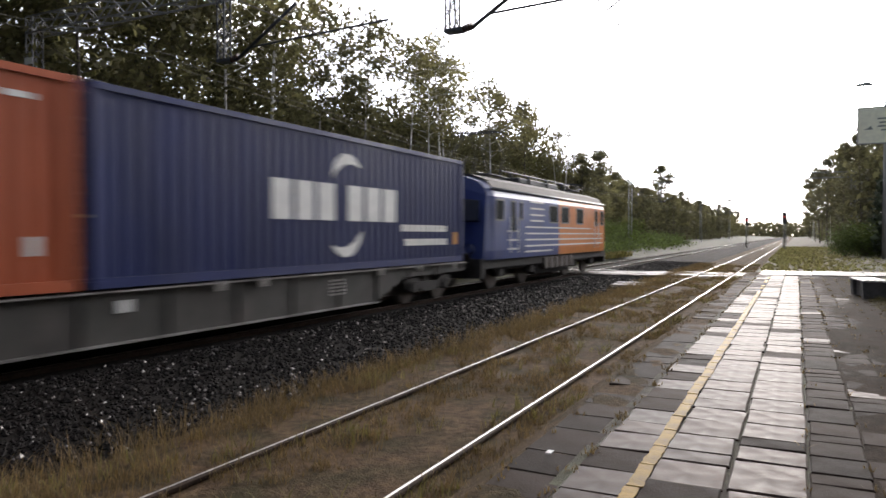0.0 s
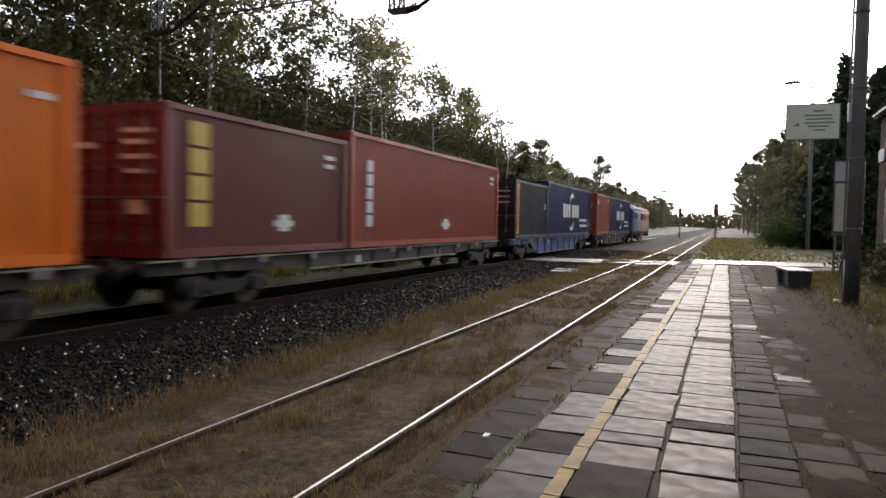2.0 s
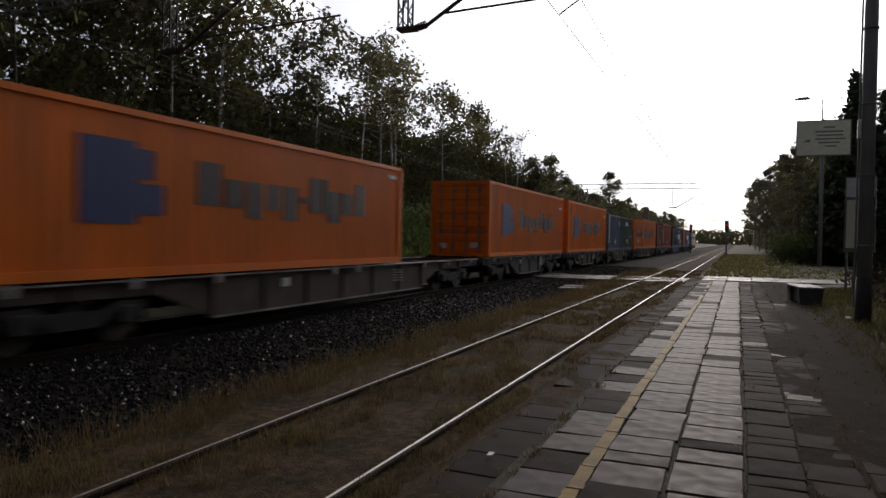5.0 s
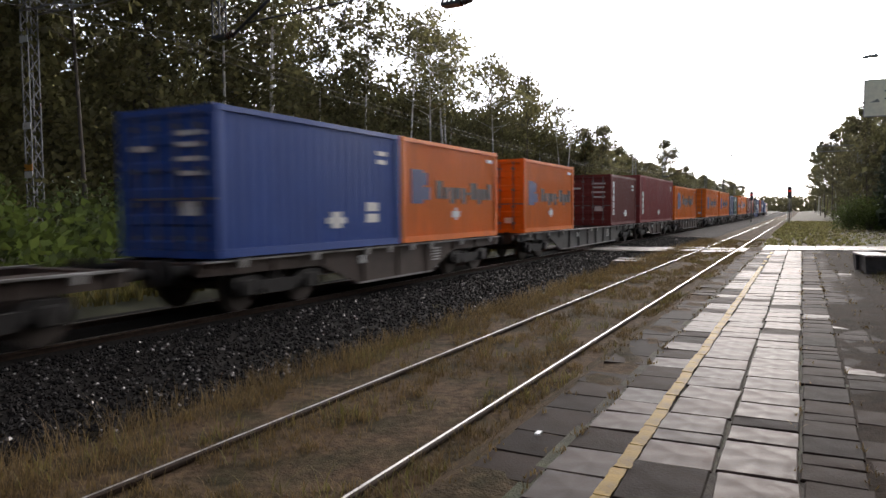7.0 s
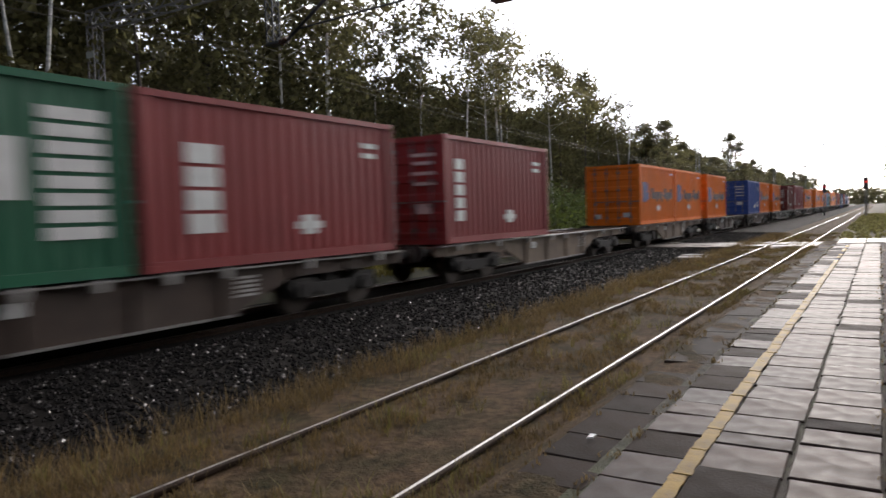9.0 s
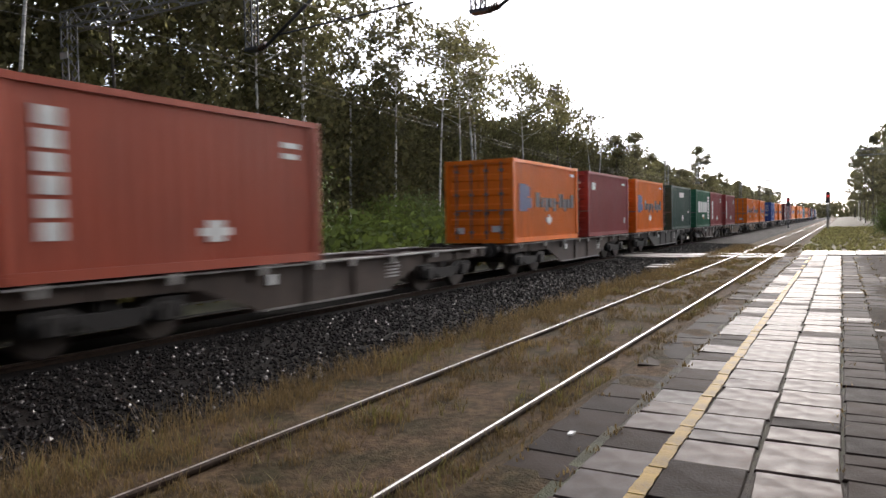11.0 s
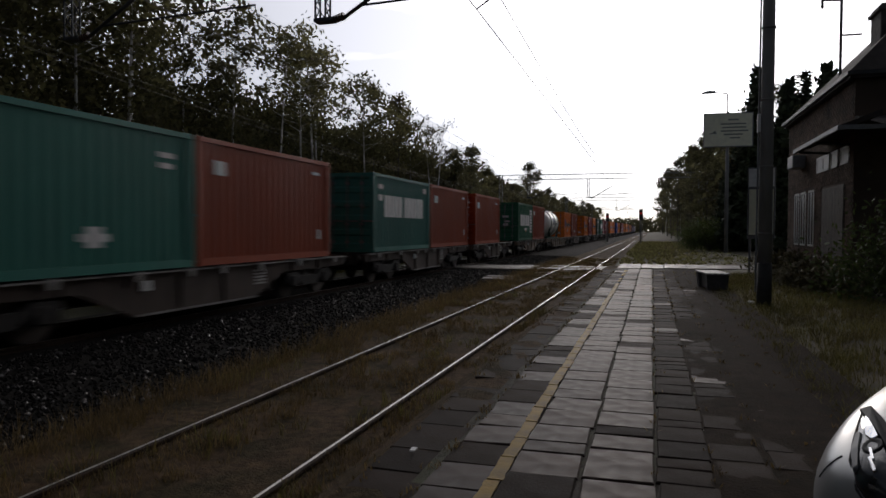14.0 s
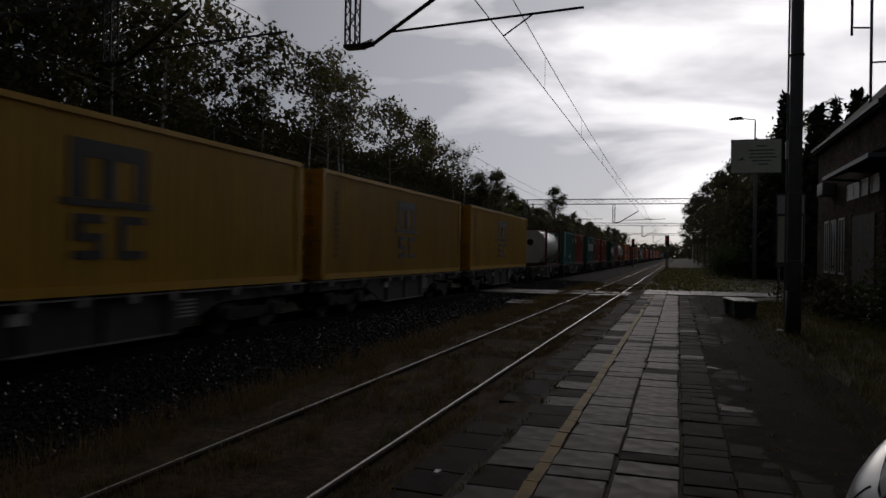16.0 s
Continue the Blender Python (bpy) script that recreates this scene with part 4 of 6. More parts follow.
def locomotive(front, rear):
    length = front - rear
    h = length / 2
    ob = thing("electric_locomotive", "blue and orange electric locomotive with white stripes", "locomotive", pose(FX, (front + rear) / 2, 0))
    sec = [(-1.45, 1.02), (-1.48, 1.3), (-1.48, 3.02), (-1.40, 3.28), (-1.15, 3.5), (-0.6, 3.68), (0.6, 3.68), (1.15, 3.5), (1.40, 3.28), (1.48, 3.02), (1.48, 1.3), (1.45, 1.02)]

    def hull(y0, y1, taper0, taper1, material, name, label):
        bm = bmesh.new()
        rows = []
        for y, tp in ((y0, taper0), (y0 + 0.5, 0.0), (y1 - 0.5, 0.0), (y1, taper1)):
            rows.append([bm.verts.new((x * (1 - tp * 0.5), y + (0.55 * tp * (z - 2.1) / 0.5 * (1 if y < 0 else -1) if z > 2.1 and tp else 0), z - (0.15 * tp if z > 3.1 else 0))) for x, z in sec])
        for a, b in zip(rows, rows[1:]):
            for i in range(len(sec)):
                bm.faces.new((a[i], a[(i + 1) % len(sec)], b[(i + 1) % len(sec)], b[i]))
        bm.faces.new(rows[0])
        bm.faces.new(rows[-1][::-1])
        part(name, bm, material, ob, label)
    hull(-h + 0.4, -0.3, 0.16, 0.0, M["loco_blue"], "rear_body", "dark blue body half")
    hull(-0.296, h - 0.4, 0.0, 0.16, M["loco_orange"], "front_body", "orange body half")
    bm = bmesh.new()
    prism(bm, [(-1.2, 3.49), (-0.62, 3.71), (0.62, 3.71), (1.2, 3.49), (1.36, 3.27), (1.40, 3.27), (1.2, 3.56), (0.6, 3.76), (-0.6, 3.76), (-1.2, 3.56), (-1.40, 3.27), (-1.36, 3.27)], -h + 0.9, h - 0.9, "y")
    part("roof", bm, M["loco_roof"], ob, "grimy dark grey roof with a gutter line")
    bm = bmesh.new()
    box(bm, -0.5, 0.5, -2.2, 2.6, 3.76, 4.0, 0.04)
    for y in (-3.2, -1.2, 1.0, 3.2):
        tube(bm, (-0.5, y, 3.74), (-0.5, y, 4.1), 0.07, n=8)
        tube(bm, (0.5, y, 3.74), (0.5, y, 4.1), 0.07, n=8)
    tube(bm, (-0.5, -4, 4.1), (-0.5, 4, 4.1), 0.03, n=6)
    tube(bm, (0.5, -4, 4.1), (0.5, 4, 4.1), 0.03, n=6)
    part("roof_equipment", bm, M["steel_dark"], ob)
    for y, up in ((-4.9, True), (4.9, False)):
        zt = 5.35 if up else 4.15
        bm = bmesh.new()
        box(bm, -0.65, 0.65, y - 0.6, y + 0.6, 3.86, 3.9)
        pan = part("pantograph", bm, M["steel_dark"], ob, "raised pantograph" if up else "lowered pantograph")
        k = 0.35 if up else 1.1
        for sx in (-0.55, 0.55):
            for dy in (-0.9, 0.9):
                bm = bmesh.new()
                tube(bm, (sx, y + dy * 0.6, 3.9), (sx, y + dy * (1 + k * 0.3), (3.9 + zt) / 2), 0.025, n=6)
                tube(bm, (sx, y + dy * (1 + k * 0.3), (3.9 + zt) / 2), (sx * 0.8, y + dy * 0.15, zt), 0.02, n=6)
                part("arm", bm, M["steel_dark"], pan)
        for dy in (-0.18, 0.18):
            bm = bmesh.new()
            tube(bm, (-0.95, y + dy, zt - 0.06), (-0.6, y + dy, zt + 0.03), 0.025, n=6)
            tube(bm, (-0.6, y + dy, zt + 0.03), (0.6, y + dy, zt + 0.03), 0.025, n=6)
            tube(bm, (0.6, y + dy, zt + 0.03), (0.95, y + dy, zt - 0.06), 0.025, n=6)
            part("contact_strip", bm, M["steel_dark"], pan)
    rects = [(-5.9, -4.9, 1.9), (-5.9, -4.9, 1.6), (-5.9, -4.9, 1.3), (-4.2, 4.5, 2.05), (-4.2, 6.6, 1.82), (-4.2, 6.6, 1.6), (-4.2, 6.6, 1.38), (-4.2, -1.2, 1.18), (-3.7, -2.2, 2.95), (-3.7, -2.2, 2.72), (-3.7, -2.2, 2.49), (-3.7, -2.2, 2.28)]
    bm = bmesh.new()
    for y0, y1, z in rects:
        box(bm, 1.47, 1.487, y0, y1, z, z + 0.06)
    part("stripe", bm, M["mark_white"], ob, "white stripes")
    for y, w, z0, z1 in ((-6.6, 0.7, 2.25, 2.95), (-5.4, 0.45, 1.9, 2.95), (-4.65, 0.3, 2.3, 2.95), (-1.0, 1.1, 2.25, 2.95), (0.5, 1.1, 2.25, 2.95), (2.7, 1.1, 2.25, 2.95), (5.5, 0.5, 2.2, 2.95), (6.6, 0.6, 2.25, 2.95)):
        for sx in (-1, 1):
            bm = bmesh.new()
            for a, b, c, d in ((y - w / 2, y + w / 2, z0, z0 + 0.05), (y - w / 2, y + w / 2, z1 - 0.05, z1), (y - w / 2, y - w / 2 + 0.05, z0, z1), (y + w / 2 - 0.05, y + w / 2, z0, z1)):
                box(bm, min(sx * 1.47, sx * 1.495), max(sx * 1.47, sx * 1.495), a, b, c, d)
            win = part("window", bm, M["steel_grey"], ob)
            bm = bmesh.new()
            box(bm, min(sx * 1.47, sx * 1.487), max(sx * 1.47, sx * 1.487), y - w / 2 + 0.05, y + w / 2 - 0.05, z0 + 0.05, z1 - 0.05)
            part("pane", bm, M["glass"], win)
    bm = bmesh.new()
    prism(bm, [(-h + 0.36, 2.25), (-h + 0.5, 2.2), (-h + 0.75, 3.1), (-h + 0.62, 3.12)], -1.15, 1.15, "x")
    part("windscreen", bm, M["glass"], ob)
    bm = bmesh.new()
    prism(bm, [(h - 0.36, 2.25), (h - 0.5, 2.2), (h - 0.75, 3.1), (h - 0.62, 3.12)], -1.15, 1.15, "x")
    part("windscreen", bm, M["glass"], ob)
    for sx in (-1, 1):
        bm = bmesh.new()
        tube(bm, (sx * 1.44, -h + 0.8, 3.26), (sx * 1.44, h - 0.8, 3.26), 0.05, n=8)
        part("rain_gutter", bm, M["steel_grey"], ob)
        for y in (-5.4, 5.4):
            for dy in (-0.36, 0.36):
                bm = bmesh.new()
                tube(bm, (sx * 1.53, y + dy, 1.2), (sx * 1.53, y + dy, 2.4), 0.02, n=6)
                part("handrail", bm, M["white_paint"], ob)
        for i in range(6):
            bm = bmesh.new()
            box(bm, min(sx * 1.2, sx * 1.42), max(sx * 1.2, sx * 1.42), -1.9 + i * 0.66, -1.4 + i * 0.66, 0.5, 0.95, 0.02)
            part("equipment_box", bm, M["rust_wheel"], ob)
    bm = bmesh.new()
    box(bm, -1.35, 1.35, -h + 0.3, h - 0.3, 0.72, 1.04, 0.03)
    box(bm, -1.1, 1.1, -2.2, 2.2, 0.3, 0.75, 0.04)
    for y in (-h + 0.3, h - 0.3):
        box(bm, -1.35, 1.35, y - 0.12, y + 0.12, 0.45, 1.05)
    part("underframe", bm, M["bogie"], ob)
    for y in (-4.25, 4.25):
        bm = bmesh.new()
        for sx in (-1, 1):
            box(bm, sx * 1.05 - 0.1, sx * 1.05 + 0.1, -2.1, 2.1, 0.62, 0.86, 0.03)
            for dy in (-1.52, 1.52):
                box(bm, sx * 1.1 - 0.12, sx * 1.1 + 0.12, dy - 0.22, dy + 0.22, 0.42, 0.78, 0.03)
                for d2 in (-0.42, 0.42):
                    tube(bm, (sx * 1.12, dy + d2, 0.45), (sx * 1.12, dy + d2, 0.85), 0.1, n=8)
        g = part("bogie", bm, M["bogie"], ob)
        g.location = (0, y, 0)
        for dy in (-1.52, 1.52):
            w = part("wheelset", WHEELSET, None, g)
            w.matrix_basis = Matrix.Translation((0, dy, 0.6)) @ Matrix.Diagonal((1, 1.3, 1.3, 1))
    bm = bmesh.new()
    tube(bm, (0, 0, 0), (0, 0.45, 0), 0.1, n=10)
    tube(bm, (0, 0.45, 0), (0, 0.5, 0), 0.24, n=16)
    buf = mesh_of("buffer", bm, M["bogie"])
    for sx in (-0.875, 0.875):
        part("buffer", buf, None, ob).location = (sx, h - 0.45, 1.0)
        part("buffer", buf, None, ob).matrix_basis = pose(sx, -h + 0.45, 1.0, 0, 0, 180)
        for y in (-h + 0.36, h - 0.36):
            bm = bmesh.new()
            tube(bm, (sx, y - 0.06, 1.35), (sx, y + 0.06, 1.35), 0.16, n=12)
            part("headlight", bm, M["chrome"], ob)
    rider(ob, (front + rear) / 2)


locomotive(35.7, 19.75)

# ---- platform and crossing ----


def platform():
    bm = bmesh.new()
    box(bm, 1.80, 4.95, -12, 31.5, -0.35, PZ - 0.02)
    ob = part("platform_bed", bm, M["joint"])
    tagged(ob, "sandy bed of the low platform showing in the slab joints", "platform bed", kind="structure")
    pav = thing("platform_paving", "uneven grey concrete slab paving of the low platform", "paving", pose(0, 0, PZ), kind="structure")
    r = random.Random(8)
    near, far = [], []
    cols = [(1.40, 0.48), (1.89, 0.48), (2.38, 0.48), (2.87, 0.48), (3.36, 0.38), (3.75, 0.38), (4.14, 0.38), (4.53, 0.38)]
    for ci, (x0, w) in enumerate(cols):
        pitch = 0.49 if w > 0.4 else 0.42
        y = -5.0 + r.uniform(0, 0.3)
        while y < 31.2:
            ln = pitch - 0.012
            if r.random() < (0.3 if ci > 3 else 0.16):
                ln *= r.choice((0.5, 0.75, 1.4))
            gone = (ci == 0 and r.random() < 0.2) or (ci > 5 and r.random() < 0.3)
            if not gone:
                (near if y < 19 else far).append((x0 + w / 2 + r.gauss(0, 0.009), y + ln / 2, w - 0.012, ln, r.gauss(0, 0.0025) - (0.022 if ci == 0 else 0.012 if ci > 4 else 0), r.gauss(0, 0.45), r.gauss(0, 0.5), r.gauss(0, 1.0), ci))
            y += ln + 0.02
    meshes = {}

    def worn(ci):
        return r.random() < (1.0 if ci == 0 else 0.45 if ci == 1 else 0.12 if ci < 4 else 0.95)

    def slab_mesh(w, ln, dirty):
        key = (round(w, 2), round(ln, 2), dirty)
        if key not in meshes:
            bm = bmesh.new()
            a, b, e = w / 2, ln / 2, 0.008
            lo = [bm.verts.new((x, y, -0.06)) for x, y in ((-a, -b), (a, -b), (a, b), (-a, b))]
            mi = [bm.verts.new((x, y, -e)) for x, y in ((-a, -b), (a, -b), (a, b), (-a, b))]
            hi = [bm.verts.new((x * (1 - 2 * e / w), y * (1 - 2 * e / ln), 0)) for x, y in ((-a, -b), (a, -b), (a, b), (-a, b))]
            for p, q in ((lo, mi), (mi, hi)):
                for i in range(4):
                    bm.faces.new((p[i], p[(i + 1) % 4], q[(i + 1) % 4], q[i]))
            bm.faces.new(hi)
            meshes[key] = mesh_of("slab", bm, M["slab_dirty" if dirty else "slab"])
        return meshes[key]
    keep = sorted(near, key=lambda q: q[1] if q[1] > 2.2 else 60 - q[1])
    for x, y, w, ln, dz, ax, ay, az, ci in keep[:300]:
        o = part("slab", slab_mesh(w, ln, worn(ci)), None, pav)
        o.matrix_basis = pose(x, y, dz, ax, ay, az)
    verts, faces, midx = [], [], []
    for x, y, w, ln, dz, ax, ay, az, ci in keep[300:] + far:
        m = pose(x, y, dz, ax, ay, az)
        k = len(verts)
        for zz, s in ((-0.06, 1), (-0.008, 1), (0, 0.965)):
            for sx, sy in ((-1, -1), (1, -1), (1, 1), (-1, 1)):
                verts.append(m @ Vector((sx * w / 2 * s, sy * ln / 2 * s, zz)))
        for a in (0, 4):
            for i in range(4):
                faces.append((k + a + i, k + a + (i + 1) % 4, k + a + 4 + (i + 1) % 4, k + a + 4 + i))
        faces.append((k + 8, k + 9, k + 10, k + 11))
        midx += [1 if worn(ci) else 0] * 9
    me = soup("slab_rest", verts, faces, M["slab"])
    me.materials.append(M["slab_dirty"])
    me.polygons.foreach_set("material_index", midx)
    tagged(part("slab_field", me, None, pav), kind="stuff")
    # worn yellow safety line, broken into one length a slab
    y = 1.3
    meshes_y = []
    for k in range(4):
        bm = bmesh.new()
        o = []
        rr = random.Random(40 + k)
        for i in range(9):
            o.append((-0.05 + rr.uniform(-0.006, 0.006), -0.235 + 0.47 * i / 8))
        for i in range(9):
            o.append((0.05 + rr.uniform(-0.006, 0.006), 0.235 - 0.47 * i / 8))
        prism(bm, o, 0.0, 0.006, "z")
        meshes_y.append(mesh_of("line_dash", bm, M["yellow_line"]))
    line = thing("safety_line", "worn yellow safety line painted along the platform slabs", "safety line", pose(2.33, 0, PZ + 0.006), kind="structure")
    i = 0
    while y < 30:
        if not (y > 20 and r.random() < 0.4):
            p = part("line_dash", meshes_y[i % 4], None, line)
            p.matrix_basis = pose(r.gauss(0, 0.004), y + 0.24, r.gauss(0, 0.0015), 0, 0, r.gauss(0, 0.5))
        y += 0.492
        i += 1
    # crumbled edge: earth banked up against the outer slabs
    verts, faces = [], []
    n = 170
    for i in range(n):
        y = -8 + i * 0.25
        for k, (x, z) in enumerate(((1.95, PZ - 0.035), (1.66, PZ - 0.026), (1.38, PZ - 0.03), (1.12, -0.02), (0.9, -0.12))):
            w = 0.05 * noise.noise((x * 3, y * 1.3, 5.0)) + 0.03 * noise.noise((x * 8, y * 4, 2.0))
            verts.append((x + (0.5 * w if k else 0), y, z + (w * 0.8 if 0 < k < 4 else 0)))
    for i in range(n - 1):
        for k in range(4):
            faces.append((i * 5 + k, i * 5 + k + 1, i * 5 + k + 6, i * 5 + k + 5))
    me = soup("platform_edge", verts, faces, M["trackbed"])
    for f in me.polygons:
        f.use_smooth = True
    tagged(new("platform_edge", me), "crumbled earthy edge of the low platform", "platform edge", kind="structure")


platform()


def platform_dirt():
    """Trodden earth that has spread over the slabs farthest from the track."""
    verts, faces = [], []
    xs = [3.4 + 0.1 * i for i in range(21)]
    ys = [-6 + 0.12 * i for i in range(315)]
    for y in ys:
        for x in xs:
            n1 = noise.noise((x * 1.1, y * 0.55, 4.0)) + 0.5 * noise.noise((x * 3.5, y * 2.4, 9.0)) + 0.3 * noise.noise((x * 9, y * 7, 1.0))
            verts.append((x, y, PZ - 0.010 + 0.018 * n1 + 0.015 * (x - 4.0)))
    w = len(xs)
    for i in range(len(ys) - 1):
        for k in range(w - 1):
            faces.append((i * w + k, i * w + k + 1, (i + 1) * w + k + 1, (i + 1) * w + k))
    me = soup("platform_dirt", verts, faces, M["dirt"])
    for f in me.polygons:
        f.use_smooth = True
    tagged(new("platform_dirt", me), "brown trodden earth spread over the platform slabs", "earth", kind="structure")


platform_dirt()


def crossing():
    ob = thing("level_crossing", "pale plank and slab crossing over both tracks at the platform end", "level crossing", kind="structure")
    r = random.Random(6)
    bm = bmesh.new()
    box(bm, -0.5, 0.5, -0.255, 0.255, -0.05, 0.0, 0.008)
    wide = mesh_of("deck_plank", bm, M["planks"])
    for cx in (0.0, FX):
        for x, sx in ((cx - 1.32, 1.0), (cx - 0.32, 0.62), (cx + 0.32, 0.62), (cx + 1.32, 1.0)):
            for i in range(6):
                o = part("deck_plank", wide, None, ob)
                o.matrix_basis = pose(x, 33.25 + i * 0.54, 0.0 + r.uniform(-0.025, 0.015), r.gauss(0, 1.3), r.gauss(0, 0.4), r.gauss(0, 0.6)) @ Matrix.Diagonal((sx, 1, 1, 1))
    for x in (-4.6, -3.6, -2.6):
        for i in range(6):
            o = part("deck_plank", wide, None, ob)
            o.matrix_basis = pose(x, 33.25 + i * 0.54, -0.02 + r.uniform(-0.02, 0.01), r.gauss(0, 1.3), r.gauss(0, 0.4), r.gauss(0, 0.6))
    bm = bmesh.new()
    for i in range(14):
        box(bm, 1.9 + i * 0.98, 2.86 + i * 0.98, 31.7 + r.uniform(-0.05, 0.05) + i * 0.16, 33.2 + i * 0.16, PZ - 0.1, PZ + 0.01 + r.uniform(0, 0.015), 0.01)
        box(bm, 1.9 + i * 0.98, 2.86 + i * 0.98, 33.22 + i * 0.16, 35.0 + i * 0.16, PZ - 0.1, PZ + 0.01 + r.uniform(0, 0.015), 0.01)
    tagged(part("path_slabs", bm, M["planks"], ob), kind="stuff")
    bm = bmesh.new()
    box(bm, -3.0, -1.4, 26.6, 27.3, -0.2, -0.06, 0.02)
    box(bm, -3.1, -1.6, 27.8, 28.4, -0.2, -0.06, 0.02)
    tagged(part("cable_cover", bm, M["planks"]), "pale concrete cable trough covers in the ballast", "cable cover")


crossing()

# ---- platform furniture ----


def bench(x, y):
    ob = thing("platform_bench", "low dark concrete bench with grey plank seat", "bench", pose(x, y, PZ, 0, 0, 97))
    for sx in (-0.62, 0.62):
        bm = bmesh.new()
        prism(bm, [(-0.26, 0), (0.26, 0), (0.3, 0.42), (-0.3, 0.42)], sx - 0.14, sx + 0.14, "x")
        part("support", bm, M["concrete_dark"], ob)
    bm = bmesh.new()
    box(bm, -0.5, 0.5, 0.15, 0.2, 0.02, 0.42)
    part("back_panel", bm, M["concrete_dark"], ob)
    for i in range(4):
        bm = bmesh.new()
        box(bm, -0.85, 0.85, -0.31 + i * 0.16, -0.18 + i * 0.16, 0.422, 0.47, 0.008)
        part("plank", bm, M["wood_bench"], ob)


bench(4.98, 21.8)


def mast_pole(x, y, base):
    ob = thing("concrete_mast", "tall grey concrete mast with a tarred base and conduit", "mast", pose(x, y, base))
    bm = bmesh.new()
    tube(bm, (0, 0, 0.0), (0, 0, 9.4), 0.15, 0.125, n=14)
    part("shaft", bm, M["concrete_pole"], ob)
    bm = bmesh.new()
    tube(bm, (0, 0, -0.3), (0, 0, 0.95), 0.163, 0.157, n=14)
    part("base", bm, M["tar"], ob, "black tarred base")
    bm = bmesh.new()
    tube(bm, (-0.19, -0.05, 0.3), (-0.165, -0.05, 9.0), 0.022, n=6)
    part("conduit", bm, M["steel_grey"], ob)
    for z in (1.6, 3.1, 4.6, 6.2):
        bm = bmesh.new()
        tube(bm, (0, 0, z), (0, 0, z + 0.04), 0.156, n=14)
        part("clamp", bm, M["concrete_pole"], ob)
    bm = bmesh.new()
    box(bm, -0.21, -0.14, -0.1, 0.0, 3.9, 4.3, 0.01)
    part("switch_box", bm, M["white_paint"], ob, "small white switch box")
    bm = bmesh.new()
    bmesh.ops.create_icosphere(bm, subdivisions=2, radius=0.085, matrix=Matrix.Translation((-0.28, -0.12, PZ + 0.03 - base)) @ Matrix.Diagonal((1, 0.8, 0.55, 1)))
    part("cap_stone", bm, M["white_paint"], ob, "white-painted cap at the foot")


mast_pole(5.76, 17.55, 0.14)


def notice_board(x, y):
    ob = thing("notice_board", "tall pale framed timetable case on two posts", "notice board", pose(x, y, 0.15, 0, 0, -14))
    for sx in (-0.4, 0.4):
        bm = bmesh.new()
        box(bm, sx - 0.04, sx + 0.04, -0.04, 0.04, 0, 1.35)
        part("post", bm, M["steel_grey"], ob)
    bm = bmesh.new()
    box(bm, -0.5, 0.5, -0.06, 0.06, 1.35, 4.15, 0.01)
    part("case", bm, M["steel_grey"], ob)
    bm = bmesh.new()
    box(bm, -0.46, 0.46, -0.075, -0.062, 3.4, 4.1)
    part("header", bm, M["white_paint"], ob)
    for x0 in (-0.44, 0.04):
        bm = bmesh.new()
        box(bm, x0, x0 + 0.4, -0.073, -0.062, 1.5, 3.3)
        part("poster", bm, M["sign_face"], ob)
        bm = bmesh.new()
        for a, b, c, d in ((x0 - 0.02, x0 + 0.42, 3.3, 3.33), (x0 - 0.02, x0 + 0.42, 1.47, 1.5), (x0 - 0.02, x0, 1.5, 3.3), (x0 + 0.4, x0 + 0.42, 1.5, 3.3)):
            box(bm, a, b, -0.082, -0.062, c, d)
        part("poster_frame", bm, M["steel_dark"], ob)


notice_board(7.42, 30.3)


def big_sign(x, y):
    """Raised information board on a tall post, with a bracket lamp on the post behind."""
    ob = thing("information_board", "faded pale information board raised on a tall grey post", "sign", pose(x, y, 0.2))
    bm = bmesh.new()
    tube(bm, (0, 0.12, 0), (0, 0.12, 10.2), 0.14, 0.10, n=10)
    part("post", bm, M["concrete_pole"], ob)
    bm = bmesh.new()
    box(bm, -1.62, 1.62, -0.05, 0.0, 7.7, 10.05, 0.01)
    part("panel", bm, M["sign_face"], ob)
    bm = bmesh.new()
    for a, b, c, d in ((-1.66, 1.66, 7.65, 7.71), (-1.66, 1.66, 10.04, 10.1), (-1.68, -1.62, 7.65, 10.1), (1.62, 1.68, 7.65, 10.1)):
        box(bm, a, b, -0.07, 0.02, c, d)
    part("border", bm, M["steel_grey"], ob)
    for z, x0, x1 in ((9.6, 0.0, 0.7), (9.3, -0.5, 1.2), (9.05, -0.4, 1.2), (8.8, -0.5, 1.35), (8.55, -0.3, 1.0), (8.3, 0.1, 0.8)):
        bm = bmesh.new()
        box(bm, x0, x1, -0.062, -0.05, z - 0.05, z + 0.05)
        part("text_bar", bm, M["sign_ink"], ob)
    bm = bmesh.new()
    prism(bm, [(-1.35, 8.6), (-0.75, 8.6), (-0.9, 8.85), (-1.05, 8.7)], -0.062, -0.05, "y")
    part("emblem", bm, M["sign_ink"], ob)


